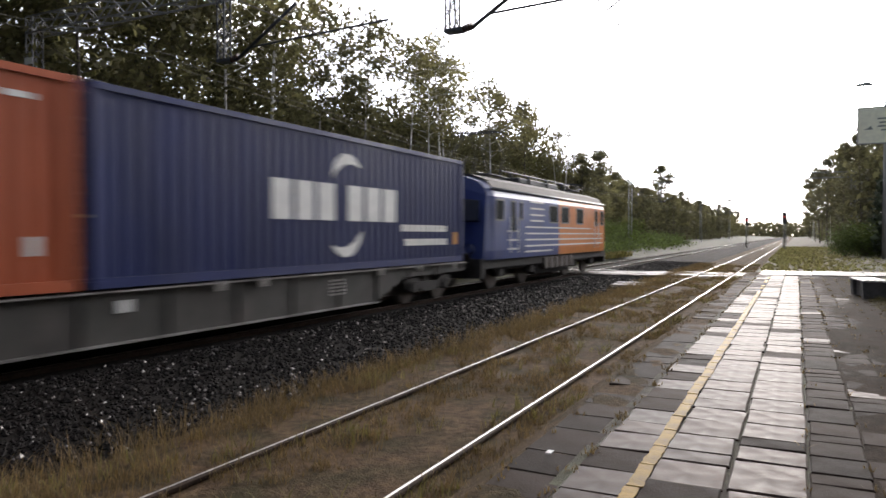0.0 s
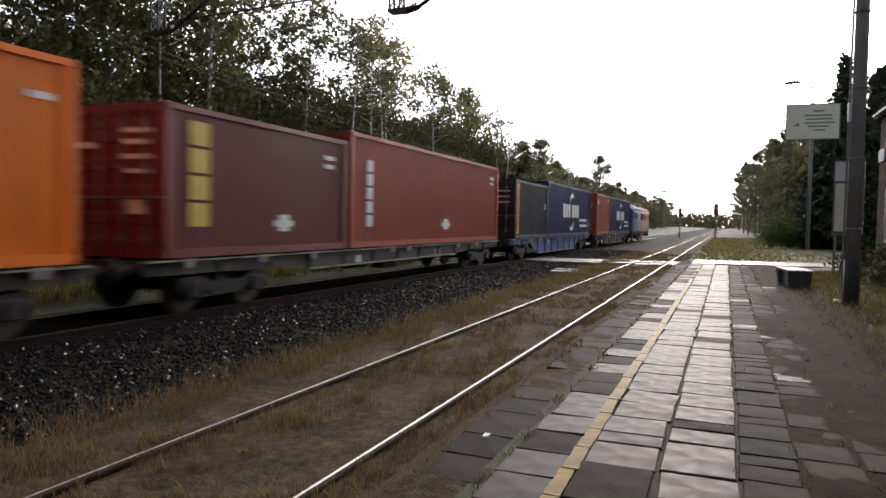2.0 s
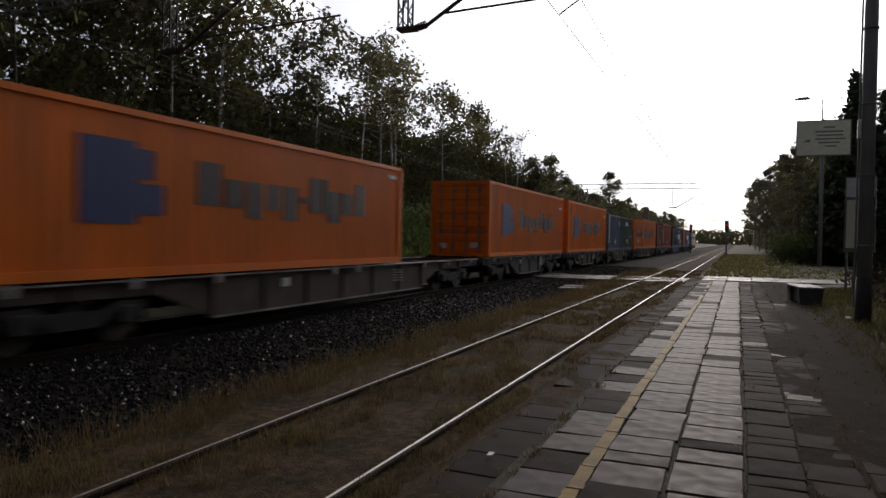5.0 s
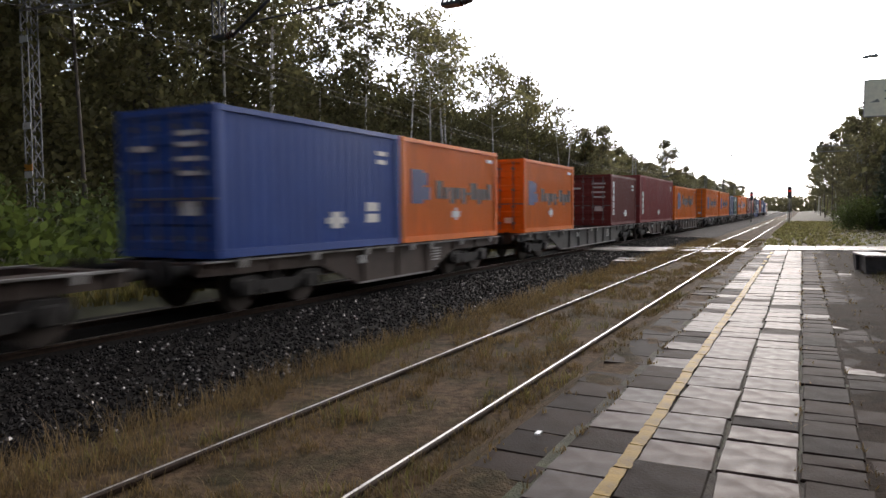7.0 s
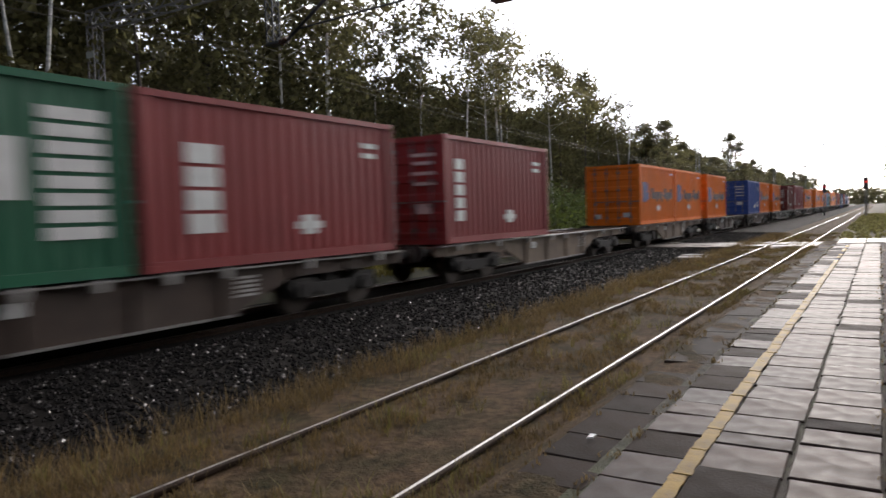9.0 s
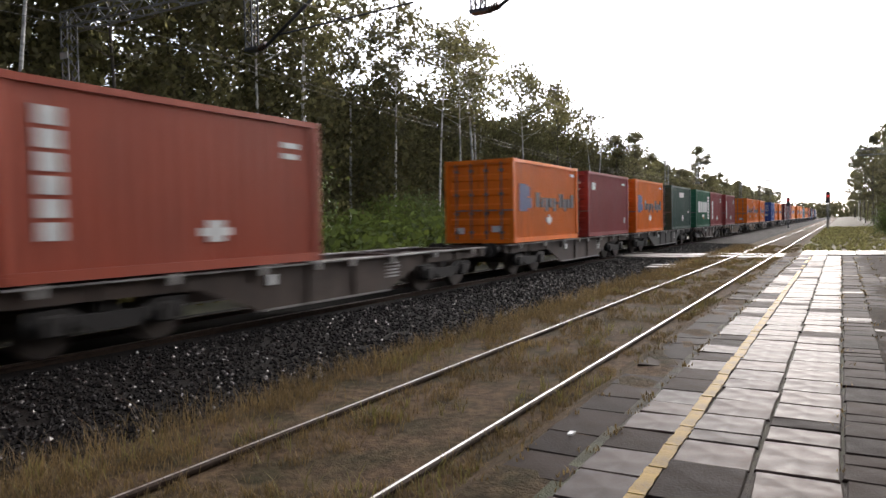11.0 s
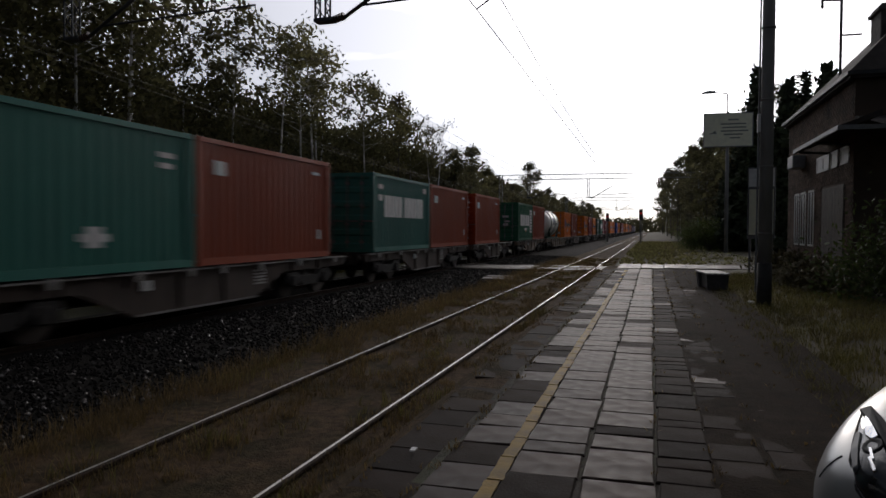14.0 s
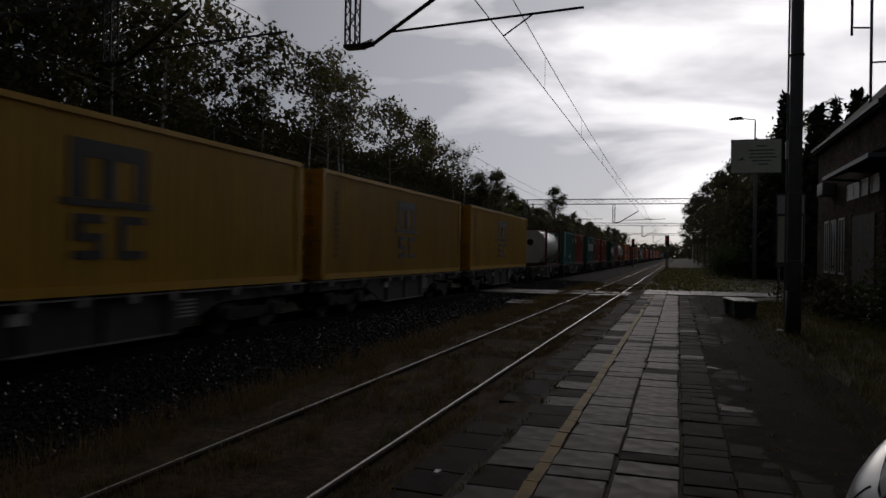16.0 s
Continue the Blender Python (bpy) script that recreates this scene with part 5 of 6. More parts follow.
def street_lamp(x, y, h, reach, base=0.2):
    ob = thing("street_lamp", "slim grey platform lamp with a flat lantern on a bracket", "street lamp", pose(x, y, base), "lamps along the platform")
    bm = bmesh.new()
    tube(bm, (0, 0, 0), (0, 0, h), 0.09, 0.05, n=10)
    part("pole", bm, M["steel_grey"], ob)
    bm = bmesh.new()
    tube(bm, (0, 0, h), (-reach * 0.55, -0.1, h + 0.12), 0.035, n=8)
    part("bracket", bm, M["steel_grey"], ob)
    bm = bmesh.new()
    prism(bm, [(-reach * 0.5, h + 0.06), (-reach * 0.6, h + 0.24), (-reach * 0.9, h + 0.22), (-reach * 1.15, h + 0.1), (-reach * 1.1, h + 0.04)], -0.28, 0.08, "y")
    part("lantern", bm, M["steel_grey"], ob)


big_sign(8.5, 55.0)
street_lamp(8.6, 57.0, 11.85, 1.6)
street_lamp(9.2, 84, 9.5, 1.5)
street_lamp(9.2, 112, 9.5, 1.5)
street_lamp(9.3, 140, 9.5, 1.5)


def signal(x, y, z, label):
    ob = thing("railway_signal", label, "railway signal", pose(x, y, -0.2), "signals beyond the crossing")
    bm = bmesh.new()
    tube(bm, (0, 0, 0), (0, 0, z), 0.07, n=8)
    part("post", bm, M["steel_grey"], ob)
    bm = bmesh.new()
    prism(bm, [(-0.2, z - 0.65), (0.2, z - 0.65), (0.25, z - 0.5), (0.25, z + 0.5), (0.2, z + 0.65), (-0.2, z + 0.65), (-0.25, z + 0.5), (-0.25, z - 0.5)], -0.1, 0.1, "y")
    part("head", bm, M["steel_dark"], ob)
    for k in range(4):
        bm = bmesh.new()
        tube(bm, (0, -0.1, z - 0.45 + k * 0.3), (0, -0.24, z - 0.45 + k * 0.3), 0.1, n=12)
        part("hood", bm, M["steel_dark"], ob)
    bm = bmesh.new()
    tube(bm, (0, -0.242, z + 0.15), (0, -0.25, z + 0.15), 0.085, n=12)
    part("lamp", bm, M["red_lamp"], ob, "red signal lamp")
    bm = bmesh.new()
    for sx in (-0.18, 0.18):
        tube(bm, (sx, 0.3, 0), (sx, 0.3, z - 0.4), 0.02, n=6)
    for i in range(int(z / 0.35)):
        tube(bm, (-0.18, 0.3, 0.3 + i * 0.35), (0.18, 0.3, 0.3 + i * 0.35), 0.015, n=6)
    part("ladder", bm, M["steel_grey"], ob)


signal(-3.45, 115, 4.0, "dark colour-light signal on a post between the tracks")
signal(2.05, 88, 3.85, "dark colour-light signal on a post beside the siding")

# ---- overhead line ----


def lattice(bm, p0, p1, w, n, r=0.03):
    """A square lattice of four chords and zigzag lacing between two points."""
    p0, p1 = Vector(p0), Vector(p1)
    d = (p1 - p0).normalized()
    a = Vector((0, 1, 0)) if abs(d.y) < 0.5 else Vector((1, 0, 0))
    b = d.cross(a)
    c = [(a * sa + b * sb) * w / 2 for sa, sb in ((-1, -1), (1, -1), (1, 1), (-1, 1))]
    for q in c:
        tube(bm, p0 + q, p1 + q, r, n=4)
    for i in range(n):
        u, v = p0 + (p1 - p0) * i / n, p0 + (p1 - p0) * (i + 1) / n
        for k in range(4):
            q0, q1 = (c[k], c[(k + 1) % 4]) if i % 2 else (c[(k + 1) % 4], c[k])
            tube(bm, u + q0, v + q1, r * 0.6, n=4, caps=False)


def portal(y, x_left, x_right, z_beam, tubes, plates=(), label="lattice portal of the overhead line with drop tubes"):
    ob = thing("catenary_portal", label, "catenary portal", pose(0, y, 0), "portals of the overhead line")
    bm = bmesh.new()
    lattice(bm, (x_left, 0, z_beam), (x_right, 0, z_beam), 0.55, int((x_right - x_left) / 0.6), 0.035)
    part("beam", bm, M["steel_grey"], ob)
    for x in (x_left, x_right):
        bm = bmesh.new()
        lattice(bm, (x, 0, -0.1), (x, 0, z_beam + 0.3), 0.36, 18, 0.03)
        leg = part("leg", bm, M["steel_grey"], ob)
        for z, m in plates if x == x_left else ():
            bm = bmesh.new()
            box(bm, x - 0.2, x + 0.22, -0.23, -0.21, z, z + 0.22)
            part("marker_plate", bm, M[m], leg)
    for x, zb, wire_x, wire_z in tubes:
        bm = bmesh.new()
        lattice(bm, (x, 0, zb), (x, 0, z_beam - 0.2), 0.26, 6, 0.028)
        box(bm, x - 0.17, x + 0.3, -0.15, 0.15, zb - 0.05, zb + 0.03)
        part("drop_tube", bm, M["steel_dark"], ob)
        bm = bmesh.new()
        tube(bm, (x + 0.5, 0, zb + 0.0), (x + 2.6, 0, zb + 1.28), 0.05, n=8)
        tube(bm, (x + 0.2, 0, zb), (x + 0.55, 0, zb + 0.03), 0.07, n=8)
        part("cantilever", bm, M["steel_dark"], ob)
        bm = bmesh.new()
        tube(bm, (x + 1.0, 0, zb + 0.28), (x + 5.5, 0, zb + 0.44), 0.028, n=6)
        part("registration_tube", bm, M["steel_dark"], ob)
        bm = bmesh.new()
        tube(bm, (x + 4.4, 0, zb + 0.4), (wire_x, 0, wire_z), 0.018, n=6)
        part("steady_arm", bm, M["steel_dark"], ob)
        bm = bmesh.new()
        for k in range(4):
            tube(bm, (x + 0.3 + k * 0.07, 0, zb + 0.0 + k * 0.02), (x + 0.34 + k * 0.07, 0, zb + 0.01 + k * 0.02), 0.1, n=8)
        part("insulator", bm, M["insulator"], ob)


portal(15.5, -20.1, 12.5, 8.9, [(-4.2, 6.72, -0.47, 6.68), (-11.5, 6.8, -7.3, 6.75)], plates=((7.6, "white_paint"), (4.7, "white_paint"), (3.3, "mark_orange"), (3.05, "white_paint")))
portal(80.0, -13.4, 8.2, 7.75, [(-3.5, 5.4, -0.2, 5.9), (-10.2, 5.4, -7.0, 5.9)])
portal(145.0, -13.4, 8.2, 8.0, [(-3.5, 5.6, -0.2, 6.0), (-10.2, 5.6, -7.0, 6.0)])
portal(210.0, -13.4, 8.2, 8.0, [(-3.5, 5.6, -0.2, 6.0), (-10.2, 5.6, -7.0, 6.0)])


def overhead(x, x_far, z0, z1, label):
    ob = thing("overhead_wire", label, "overhead wire", None, "overhead wires")
    spans = [(-45, 15.5), (15.5, 80), (80, 145), (145, 210), (210, 300)]

    def zc(y):
        return float(np.interp(y, (-45, 15.5, 80, 300), (z0, z0, z1, z1)))

    def xc(y):
        return float(np.interp(y, (15.5, 80), (x, x_far)))
    bm = bmesh.new()
    for a, b in spans:
        tube(bm, (xc(a), a, zc(a)), (xc(b), b, zc(b)), 0.012, n=5)
    part("contact_wire", bm, M["wire"], ob)
    bm = bmesh.new()

    def zm(y, a, b):
        u = (y - a) / (b - a)
        return zc(y) + 1.15 - 3.6 * 0.75 * u * (1 - u)
    ring = None
    for a, b in spans:
        for i in range(8 if b < 300 else 9):
            y = a + (b - a) * i / 8
            nxt = [bm.verts.new((xc(y) + 0.011 * math.cos(k * 1.2566), y, zm(y, a, b) + 0.011 * math.sin(k * 1.2566))) for k in range(5)]
            if ring:
                for k in range(5):
                    bm.faces.new((ring[k], ring[(k + 1) % 5], nxt[(k + 1) % 5], nxt[k]))
            ring = nxt
    part("messenger_wire", bm, M["wire"], ob)
    for a, b in spans[1:3]:
        for i in range(1, 8):
            y = a + (b - a) * i / 8 - 3
            bm = bmesh.new()
            tube(bm, (xc(y), y, zc(y)), (xc(y), y, zm(y, a, b)), 0.006, n=5)
            part("dropper", bm, M["wire"], ob)


overhead(-0.47, -0.28, 6.68, 5.95, "thin contact and messenger wires over the siding")
overhead(-7.3, -7.0, 6.75, 5.9, "thin contact and messenger wires over the main track")


def feeder():
    """Two sagging feeder wires along the edge of the wood."""
    ob = thing("feeder_wire", "pair of pale sagging feeder wires along the wood", "overhead wire", None, "overhead wires")
    for dz in (0.0, 0.2):
        bm = bmesh.new()
        for a, b in ((-50, 15.5), (15.5, 80), (80, 145), (145, 210)):
            pts = []
            for i in range(13):
                u = i / 12
                pts.append(Vector((-13.2, a + (b - a) * u, (6.9 if a < 15 else 6.75) + ((5.95 if b > 20 else 6.75) - 6.75) * u - 2.6 * u * (1 - u) + dz)))
            for p, q in zip(pts, pts[1:]):
                tube(bm, p, q, 0.007, n=5, caps=False)
        part("strand", bm, M["wire"], ob)


feeder()

# ---- station building ----


def station():
    x0, y0, y1, zt = 8.5, 21.6, 31.0, 6.1
    ob = thing("station_building", "old red-brick station building with a dark hipped roof and a canopy", "building", pose(0, 0, 0))
    bm = bmesh.new()
    box(bm, x0, x0 + 9, y0, y1, 0.0, zt)
    part("wall", bm, M["mortar"], ob, "dirty red-brown brickwork")
    # brick courses of the track-side wall
    verts, faces = [], []
    r = random.Random(5)
    z = 0.75
    k = 0
    while z < zt - 0.1:
        y = y0 + 0.01 - (0 if k % 2 else -0.13)
        while y < y1 - 0.05:
            a, b = y, min(y + 0.25, y1 + 0.01)
            hole = (3.65 < z < 4.25 and 21.9 < y < 26.1) or (1.2 < z < 3.25 and (26.2 < y < 27.3 or 27.5 < y < 28.6 or 28.7 < y < 29.7)) or (z < 3.2 and 22.3 < y < 25.2)
            if not hole:
                i = len(verts)
                d = 0.012 + r.uniform(0, 0.006)
                for xx in (x0, x0 - d):
                    verts += [(xx, a, z), (xx, b - 0.012, z), (xx, b - 0.012, z + 0.066), (xx, a, z + 0.066)]
                faces.append((i + 4, i + 5, i + 6, i + 7))
                for u, v in ((0, 1), (1, 2), (2, 3), (3, 0)):
                    faces.append((i + u, i + v, i + 4 + v, i + 4 + u))
            y += 0.262
        z += 0.078
        k += 1
    tagged(part("brickwork", soup("brickwork", verts, faces, M["wall_brick"]), None, ob), kind="stuff")
    bm = bmesh.new()
    box(bm, x0 - 0.05, x0, y0, y1 + 0.05, 0.0, 0.72)
    part("plinth", bm, M["concrete_dark"], ob)
    bm = bmesh.new()
    xa, xb, ya, yb, zr = x0 - 0.18, x0 + 9.3, y0 - 0.2, y1 + 0.2, zt
    base = [(xa, ya), (xb, ya), (xb, yb), (xa, yb)]
    lo = [bm.verts.new((x, y, zr - 0.2)) for x, y in base]
    hi = [bm.verts.new((x, y, zr)) for x, y in base]
    rid = [bm.verts.new((x0 + 4.2, ya + 4.2, zr + 4.5)), bm.verts.new((x0 + 4.2, yb - 4.0, zr + 4.5))]
    bm.faces.new(lo[::-1])
    for k in range(4):
        bm.faces.new((lo[k], lo[(k + 1) % 4], hi[(k + 1) % 4], hi[k]))
    bm.faces.new((hi[0], hi[1], rid[0]))
    bm.faces.new((hi[1], hi[2], rid[1], rid[0]))
    bm.faces.new((hi[2], hi[3], rid[1]))
    bm.faces.new((hi[3], hi[0], rid[0], rid[1]))
    part("roof", bm, M["roof"], ob, "dark weathered roof")
    bm = bmesh.new()
    box(bm, x0 - 0.26, x0 - 0.185, y0 - 0.26, y1 + 0.25, zt - 0.12, zt - 0.02)
    box(bm, x0 - 0.185, x0 + 9.3, y0 - 0.26, y0 - 0.205, zt - 0.12, zt - 0.02)
    part("gutter", bm, M["steel_dark"], ob)
    bm = bmesh.new()
    box(bm, x0 + 1.05, x0 + 2.3, 23.4, 24.4, zt + 0.2, zt + 2.3, 0.03)
    box(bm, x0 + 0.98, x0 + 2.37, 23.33, 24.47, zt + 2.08, zt + 2.2, 0.02)
    part("chimney", bm, M["concrete_dark"], ob, "soot-dark chimney")
    bm = bmesh.new()
    prism(bm, [(x0 - 0.9, 4.24), (x0, 4.6), (x0, 4.72), (x0 - 0.92, 4.36)], 19.2, 24.7, "y")
    prism(bm, [(19.2, 4.24), (y0, 4.8), (y0, 4.92), (19.2, 4.36)], x0, x0 + 9, "x")
    part("canopy", bm, M["roof"], ob, "thin sloping canopy round the corner")
    bm = bmesh.new()
    box(bm, x0 - 0.96, x0 - 0.92, 19.16, 24.72, 4.25, 4.36)
    box(bm, x0 - 0.92, x0 + 9, 19.15, 19.19, 4.25, 4.36)
    part("canopy_fascia", bm, M["steel_grey"], ob)
    for y in (22.0, 24.4):
        bm = bmesh.new()
        tube(bm, (x0 - 0.85, y, 4.26), (x0, y, 4.2), 0.04, n=6)
        part("bracket", bm, M["steel_dark"], ob)

    def window(ya, yb, za, zb, panes, glass="glass"):
        bm = bmesh.new()
        for a, b, c, d in ((ya, yb, za, za + 0.07), (ya, yb, zb - 0.07, zb), (ya, ya + 0.07, za, zb), (yb - 0.07, yb, za, zb)):
            box(bm, x0 - 0.03, x0 + 0.0, a, b, c, d)
        for i in range(1, panes):
            y = ya + (yb - ya) * i / panes
            box(bm, x0 - 0.028, x0, y - 0.035, y + 0.035, za, zb)
        w = part("window", bm, M["white_paint"], ob)
        for i in range(panes):
            a, b = ya + (yb - ya) * i / panes, ya + (yb - ya) * (i + 1) / panes
            bm = bmesh.new()
            box(bm, x0 - 0.012, x0 - 0.006, a + 0.04, b - 0.04, za + 0.07, zb - 0.07)
            part("pane", bm, M[glass], w)
    window(24.3, 26.0, 3.7, 4.2, 2, "white_paint")
    window(23.25, 24.1, 3.7, 4.2, 1, "white_paint")
    window(22.05, 23.0, 3.7, 4.2, 1, "white_paint")
    window(26.3, 27.2, 1.3, 3.2, 2)
    window(27.6, 28.5, 1.3, 3.2, 2)
    window(28.8, 29.6, 1.3, 3.2, 2)
    bm = bmesh.new()
    box(bm, x0 - 0.03, x0 - 0.005, 22.4, 25.1, 0.3, 3.15)
    leaf = part("door", bm, M["wood_dark"], ob)
    for i in range(16):
        bm = bmesh.new()
        box(bm, x0 - 0.05, x0 - 0.031, 22.45 + i * 0.163, 22.60 + i * 0.163, 0.35, 3.1)
        part("board", bm, M["wood_dark"], leaf)
    bm = bmesh.new()
    box(bm, x0 - 0.45, x0 - 0.02, 27.7, 28.7, 4.05, 4.5, 0.03)
    part("air_unit", bm, M["steel_grey"], ob, "small grey wall box")
    bm = bmesh.new()
    tube(bm, (9.0, 25.5, zt - 0.1), (9.0, 25.5, 13.0), 0.045, n=8)
    tube(bm, (9.0, 25.5, 9.15), (8.45, 25.5, 9.2), 0.03, n=6)
    tube(bm, (9.0, 25.5, 8.05), (9.6, 25.5, 8.05), 0.03, n=6)
    tube(bm, (8.45, 25.5, 8.95), (8.45, 25.5, 12.6), 0.04, n=8)
    part("antenna_mast", bm, M["steel_grey"], ob)


station()

# ---- parked car ----

from mathutils.bvhtree import BVHTree


def car(m):
    ob = thing("parked_car", "silver parked hatchback with clear headlamps", "car", m)
    bm = bmesh.new()
    # half sections from the nose backwards: y, then (half width, z) from sill to centre of the top
    secs = [
        (0.00, [(0.45, 0.28), (0.50, 0.45), (0.50, 0.60), (0.42, 0.68), (0.0, 0.70)]),
        (0.10, [(0.66, 0.24), (0.73, 0.45), (0.72, 0.62), (0.58, 0.74), (0.0, 0.77)]),
        (0.28, [(0.78, 0.22), (0.84, 0.45), (0.83, 0.66), (0.66, 0.80), (0.0, 0.84)]),
        (0.60, [(0.84, 0.22), (0.885, 0.48), (0.88, 0.76), (0.72, 0.90), (0.0, 0.92)]),
        (1.05, [(0.85, 0.22), (0.895, 0.50), (0.89, 0.84), (0.76, 0.975), (0.0, 1.00)]),
        (1.30, [(0.85, 0.22), (0.895, 0.50), (0.89, 0.84), (0.74, 0.97), (0.0, 1.05)]),
        (2.00, [(0.85, 0.22), (0.90, 0.50), (0.89, 0.88), (0.62, 1.38), (0.0, 1.46)]),
        (2.60, [(0.85, 0.22), (0.90, 0.50), (0.89, 0.90), (0.60, 1.45), (0.0, 1.52)]),
        (3.40, [(0.85, 0.24), (0.90, 0.52), (0.89, 0.92), (0.60, 1.42), (0.0, 1.49)]),
        (3.90, [(0.82, 0.28), (0.86, 0.55), (0.84, 0.95), (0.55, 1.20), (0.0, 1.28)]),
        (4.05, [(0.72, 0.35), (0.76, 0.55), (0.74, 0.85), (0.5, 0.98), (0.0, 1.02)]),
    ]
    rows = []
    for y, half in secs:
        pts = [(-w, z) for w, z in half[:-1]] + [(0.0, half[-1][1])] + [(w, z) for w, z in reversed(half[:-1])]
        rows.append([bm.verts.new((x, y, z)) for x, z in pts])
    for a, b in zip(rows, rows[1:]):
        for i in range(len(a) - 1):
            bm.faces.new((a[i], b[i], b[i + 1], a[i + 1])).smooth = True
    bm.faces.new(rows[0])
    bm.faces.new(rows[-1][::-1])
    body = part("body", bm, M["car_paint"], ob)
    sub = body.modifiers.new("round", "SUBSURF")
    sub.levels = sub.render_levels = 2
    bpy.context.view_layer.update()
    shell = BVHTree.FromObject(body, bpy.context.evaluated_depsgraph_get())
    up = Vector((0, -0.6, 0.8))
    outline = [(0.735, 0.97), (0.70, 0.85), (0.655, 0.70), (0.615, 0.57), (0.545, 0.44), (0.475, 0.375), (0.40, 0.345), (0.36, 0.37), (0.37, 0.48), (0.42, 0.60), (0.50, 0.72), (0.60, 0.85), (0.69, 0.95)]
    cen = (0.53, 0.60)

    def on_body(x, s, lift):
        o = Vector((x, 0.8 * s, 0.6 * s)) + up
        hit, nor, _, _ = shell.ray_cast(o, -up)
        return (hit if hit else o - up) + up * lift

    def patch(sx, centre, shape, rings):
        """Closed rings of the outline about its centre: (scale, lift)."""
        bm = bmesh.new()
        old = None
        for sc, lift in rings:
            row = [bm.verts.new(on_body(sx * (centre[0] + (x - centre[0]) * sc), centre[1] + (s - centre[1]) * sc, lift)) for x, s in shape]
            if old:
                for k in range(len(row)):
                    bm.faces.new((old[k], old[(k + 1) % len(row)], row[(k + 1) % len(row)], row[k])).smooth = True
            old = row
        bm.faces.new(old)
        return bm
    for sx in (-1, 1):
        lamp = part("headlight", patch(sx, cen, outline, [(1.0, -0.02), (0.99, 0.008), (0.9, 0.016), (0.7, 0.026), (0.45, 0.034), (0.2, 0.037)]), M["lens"], ob, "clear headlamp with dark housing")
        part("lamp_rim", patch(sx, cen, outline, [(1.09, -0.01), (1.08, 0.006), (1.02, 0.009), (0.97, -0.01)]), M["rubber"], lamp)
        inner = [(0.36, 0.40), (0.37, 0.48), (0.42, 0.60), (0.50, 0.72), (0.60, 0.85), (0.70, 0.965)]
        brow = [(x - 0.012, v + 0.012) for x, v in inner] + [(x + 0.03, v - 0.015) for x, v in reversed(inner)]
        part("lamp_brow", patch(sx, (0.53, 0.68), brow, [(1.0, 0.0), (1.0, 0.046), (0.98, 0.048)]), M["rubber"], lamp)
        for shape, m, lift in (([(0.675, 0.885), (0.65, 0.86), (0.60, 0.79), (0.545, 0.71), (0.56, 0.68), (0.60, 0.71), (0.635, 0.79)], "chrome", 0.044),
                               ([(0.655, 0.74), (0.64, 0.75), (0.60, 0.63), (0.55, 0.50), (0.565, 0.485), (0.62, 0.60)], "steel_grey", 0.036),
                               ([(0.53, 0.56), (0.52, 0.565), (0.47, 0.49), (0.48, 0.48)], "chrome", 0.044), ([(0.55, 0.62), (0.54, 0.625), (0.50, 0.55), (0.51, 0.545)], "chrome", 0.044)):
            cx, cv = sum(x for x, v in shape) / len(shape), sum(v for x, v in shape) / len(shape)
            part("reflector", patch(sx, (cx, cv), shape, [(1.0, lift - 0.02), (0.97, lift), (0.9, lift + 0.002)]), M[m], lamp)
        bulb = [(0.545 + 0.04 * math.cos(k * 0.5236), 0.645 + 0.055 * math.sin(k * 0.5236)) for k in range(12)]
        part("bulb_housing", patch(sx, (0.545, 0.645), bulb, [(1.0, 0.02), (0.97, 0.043), (0.7, 0.04), (0.2, 0.03)]), M["rubber"], lamp)
        bm = bmesh.new()
        pts = [on_body(sx * (0.665 + 0.02 * k), 0.60 - 0.022 * k, 0.001) for k in range(5)]
        for a, b in zip(pts, pts[1:]):
            tube(bm, a, b, 0.005, n=5)
        part("bumper_seam", bm, M["rubber"], ob)
        for y in (0.78, 3.3):
            bm = bmesh.new()
            tube(bm, (sx * 0.70, y, 0.31), (sx * 0.90, y, 0.31), 0.31, n=24)
            w = part("wheel", bm, M["rubber"], ob)
            bm = bmesh.new()
            tube(bm, (sx * 0.88, y, 0.31), (sx * 0.912, y, 0.31), 0.2, n=20)
            part("rim", bm, M["steel_grey"], w)
        bm = bmesh.new()
        prism(bm, [(1.5, 1.0), (2.05, 1.34), (3.3, 1.36), (3.6, 1.02)], sx * 0.76, sx * 0.83, "x")
        part("side_window", bm, M["glass"], ob)
    bm = bmesh.new()
    prism(bm, [(1.34, 1.07), (1.36, 1.085), (1.98, 1.45), (1.96, 1.43)], -0.62, 0.62, "x")
    part("windscreen", bm, M["glass"], ob)
    bm = bmesh.new()
    box(bm, -0.4, 0.4, -0.015, 0.02, 0.36, 0.56, 0.01)
    part("grille", bm, M["rubber"], ob)


car(pose(4.53, 3.12, 0.12, 0, 0, -36))

# ---- trees ----


def leaf_cards(verts, faces, c, spread, count, size, r, flat=0.75):
    for _ in range(count):
        p = Vector((r.gauss(0, 1), r.gauss(0, 1), r.gauss(0, flat)))
        q = c + p * spread
        a = Vector((r.gauss(0, 1), r.gauss(0, 1), r.gauss(0, 1))).normalized()
        b = a.orthogonal().normalized()
        s = size * r.uniform(0.6, 1.35)
        k = len(verts)
        verts += [q - a * s, q + b * s * 0.55, q + a * s, q - b * s * 0.55]
        faces.append((k, k + 1, k + 2, k + 3))


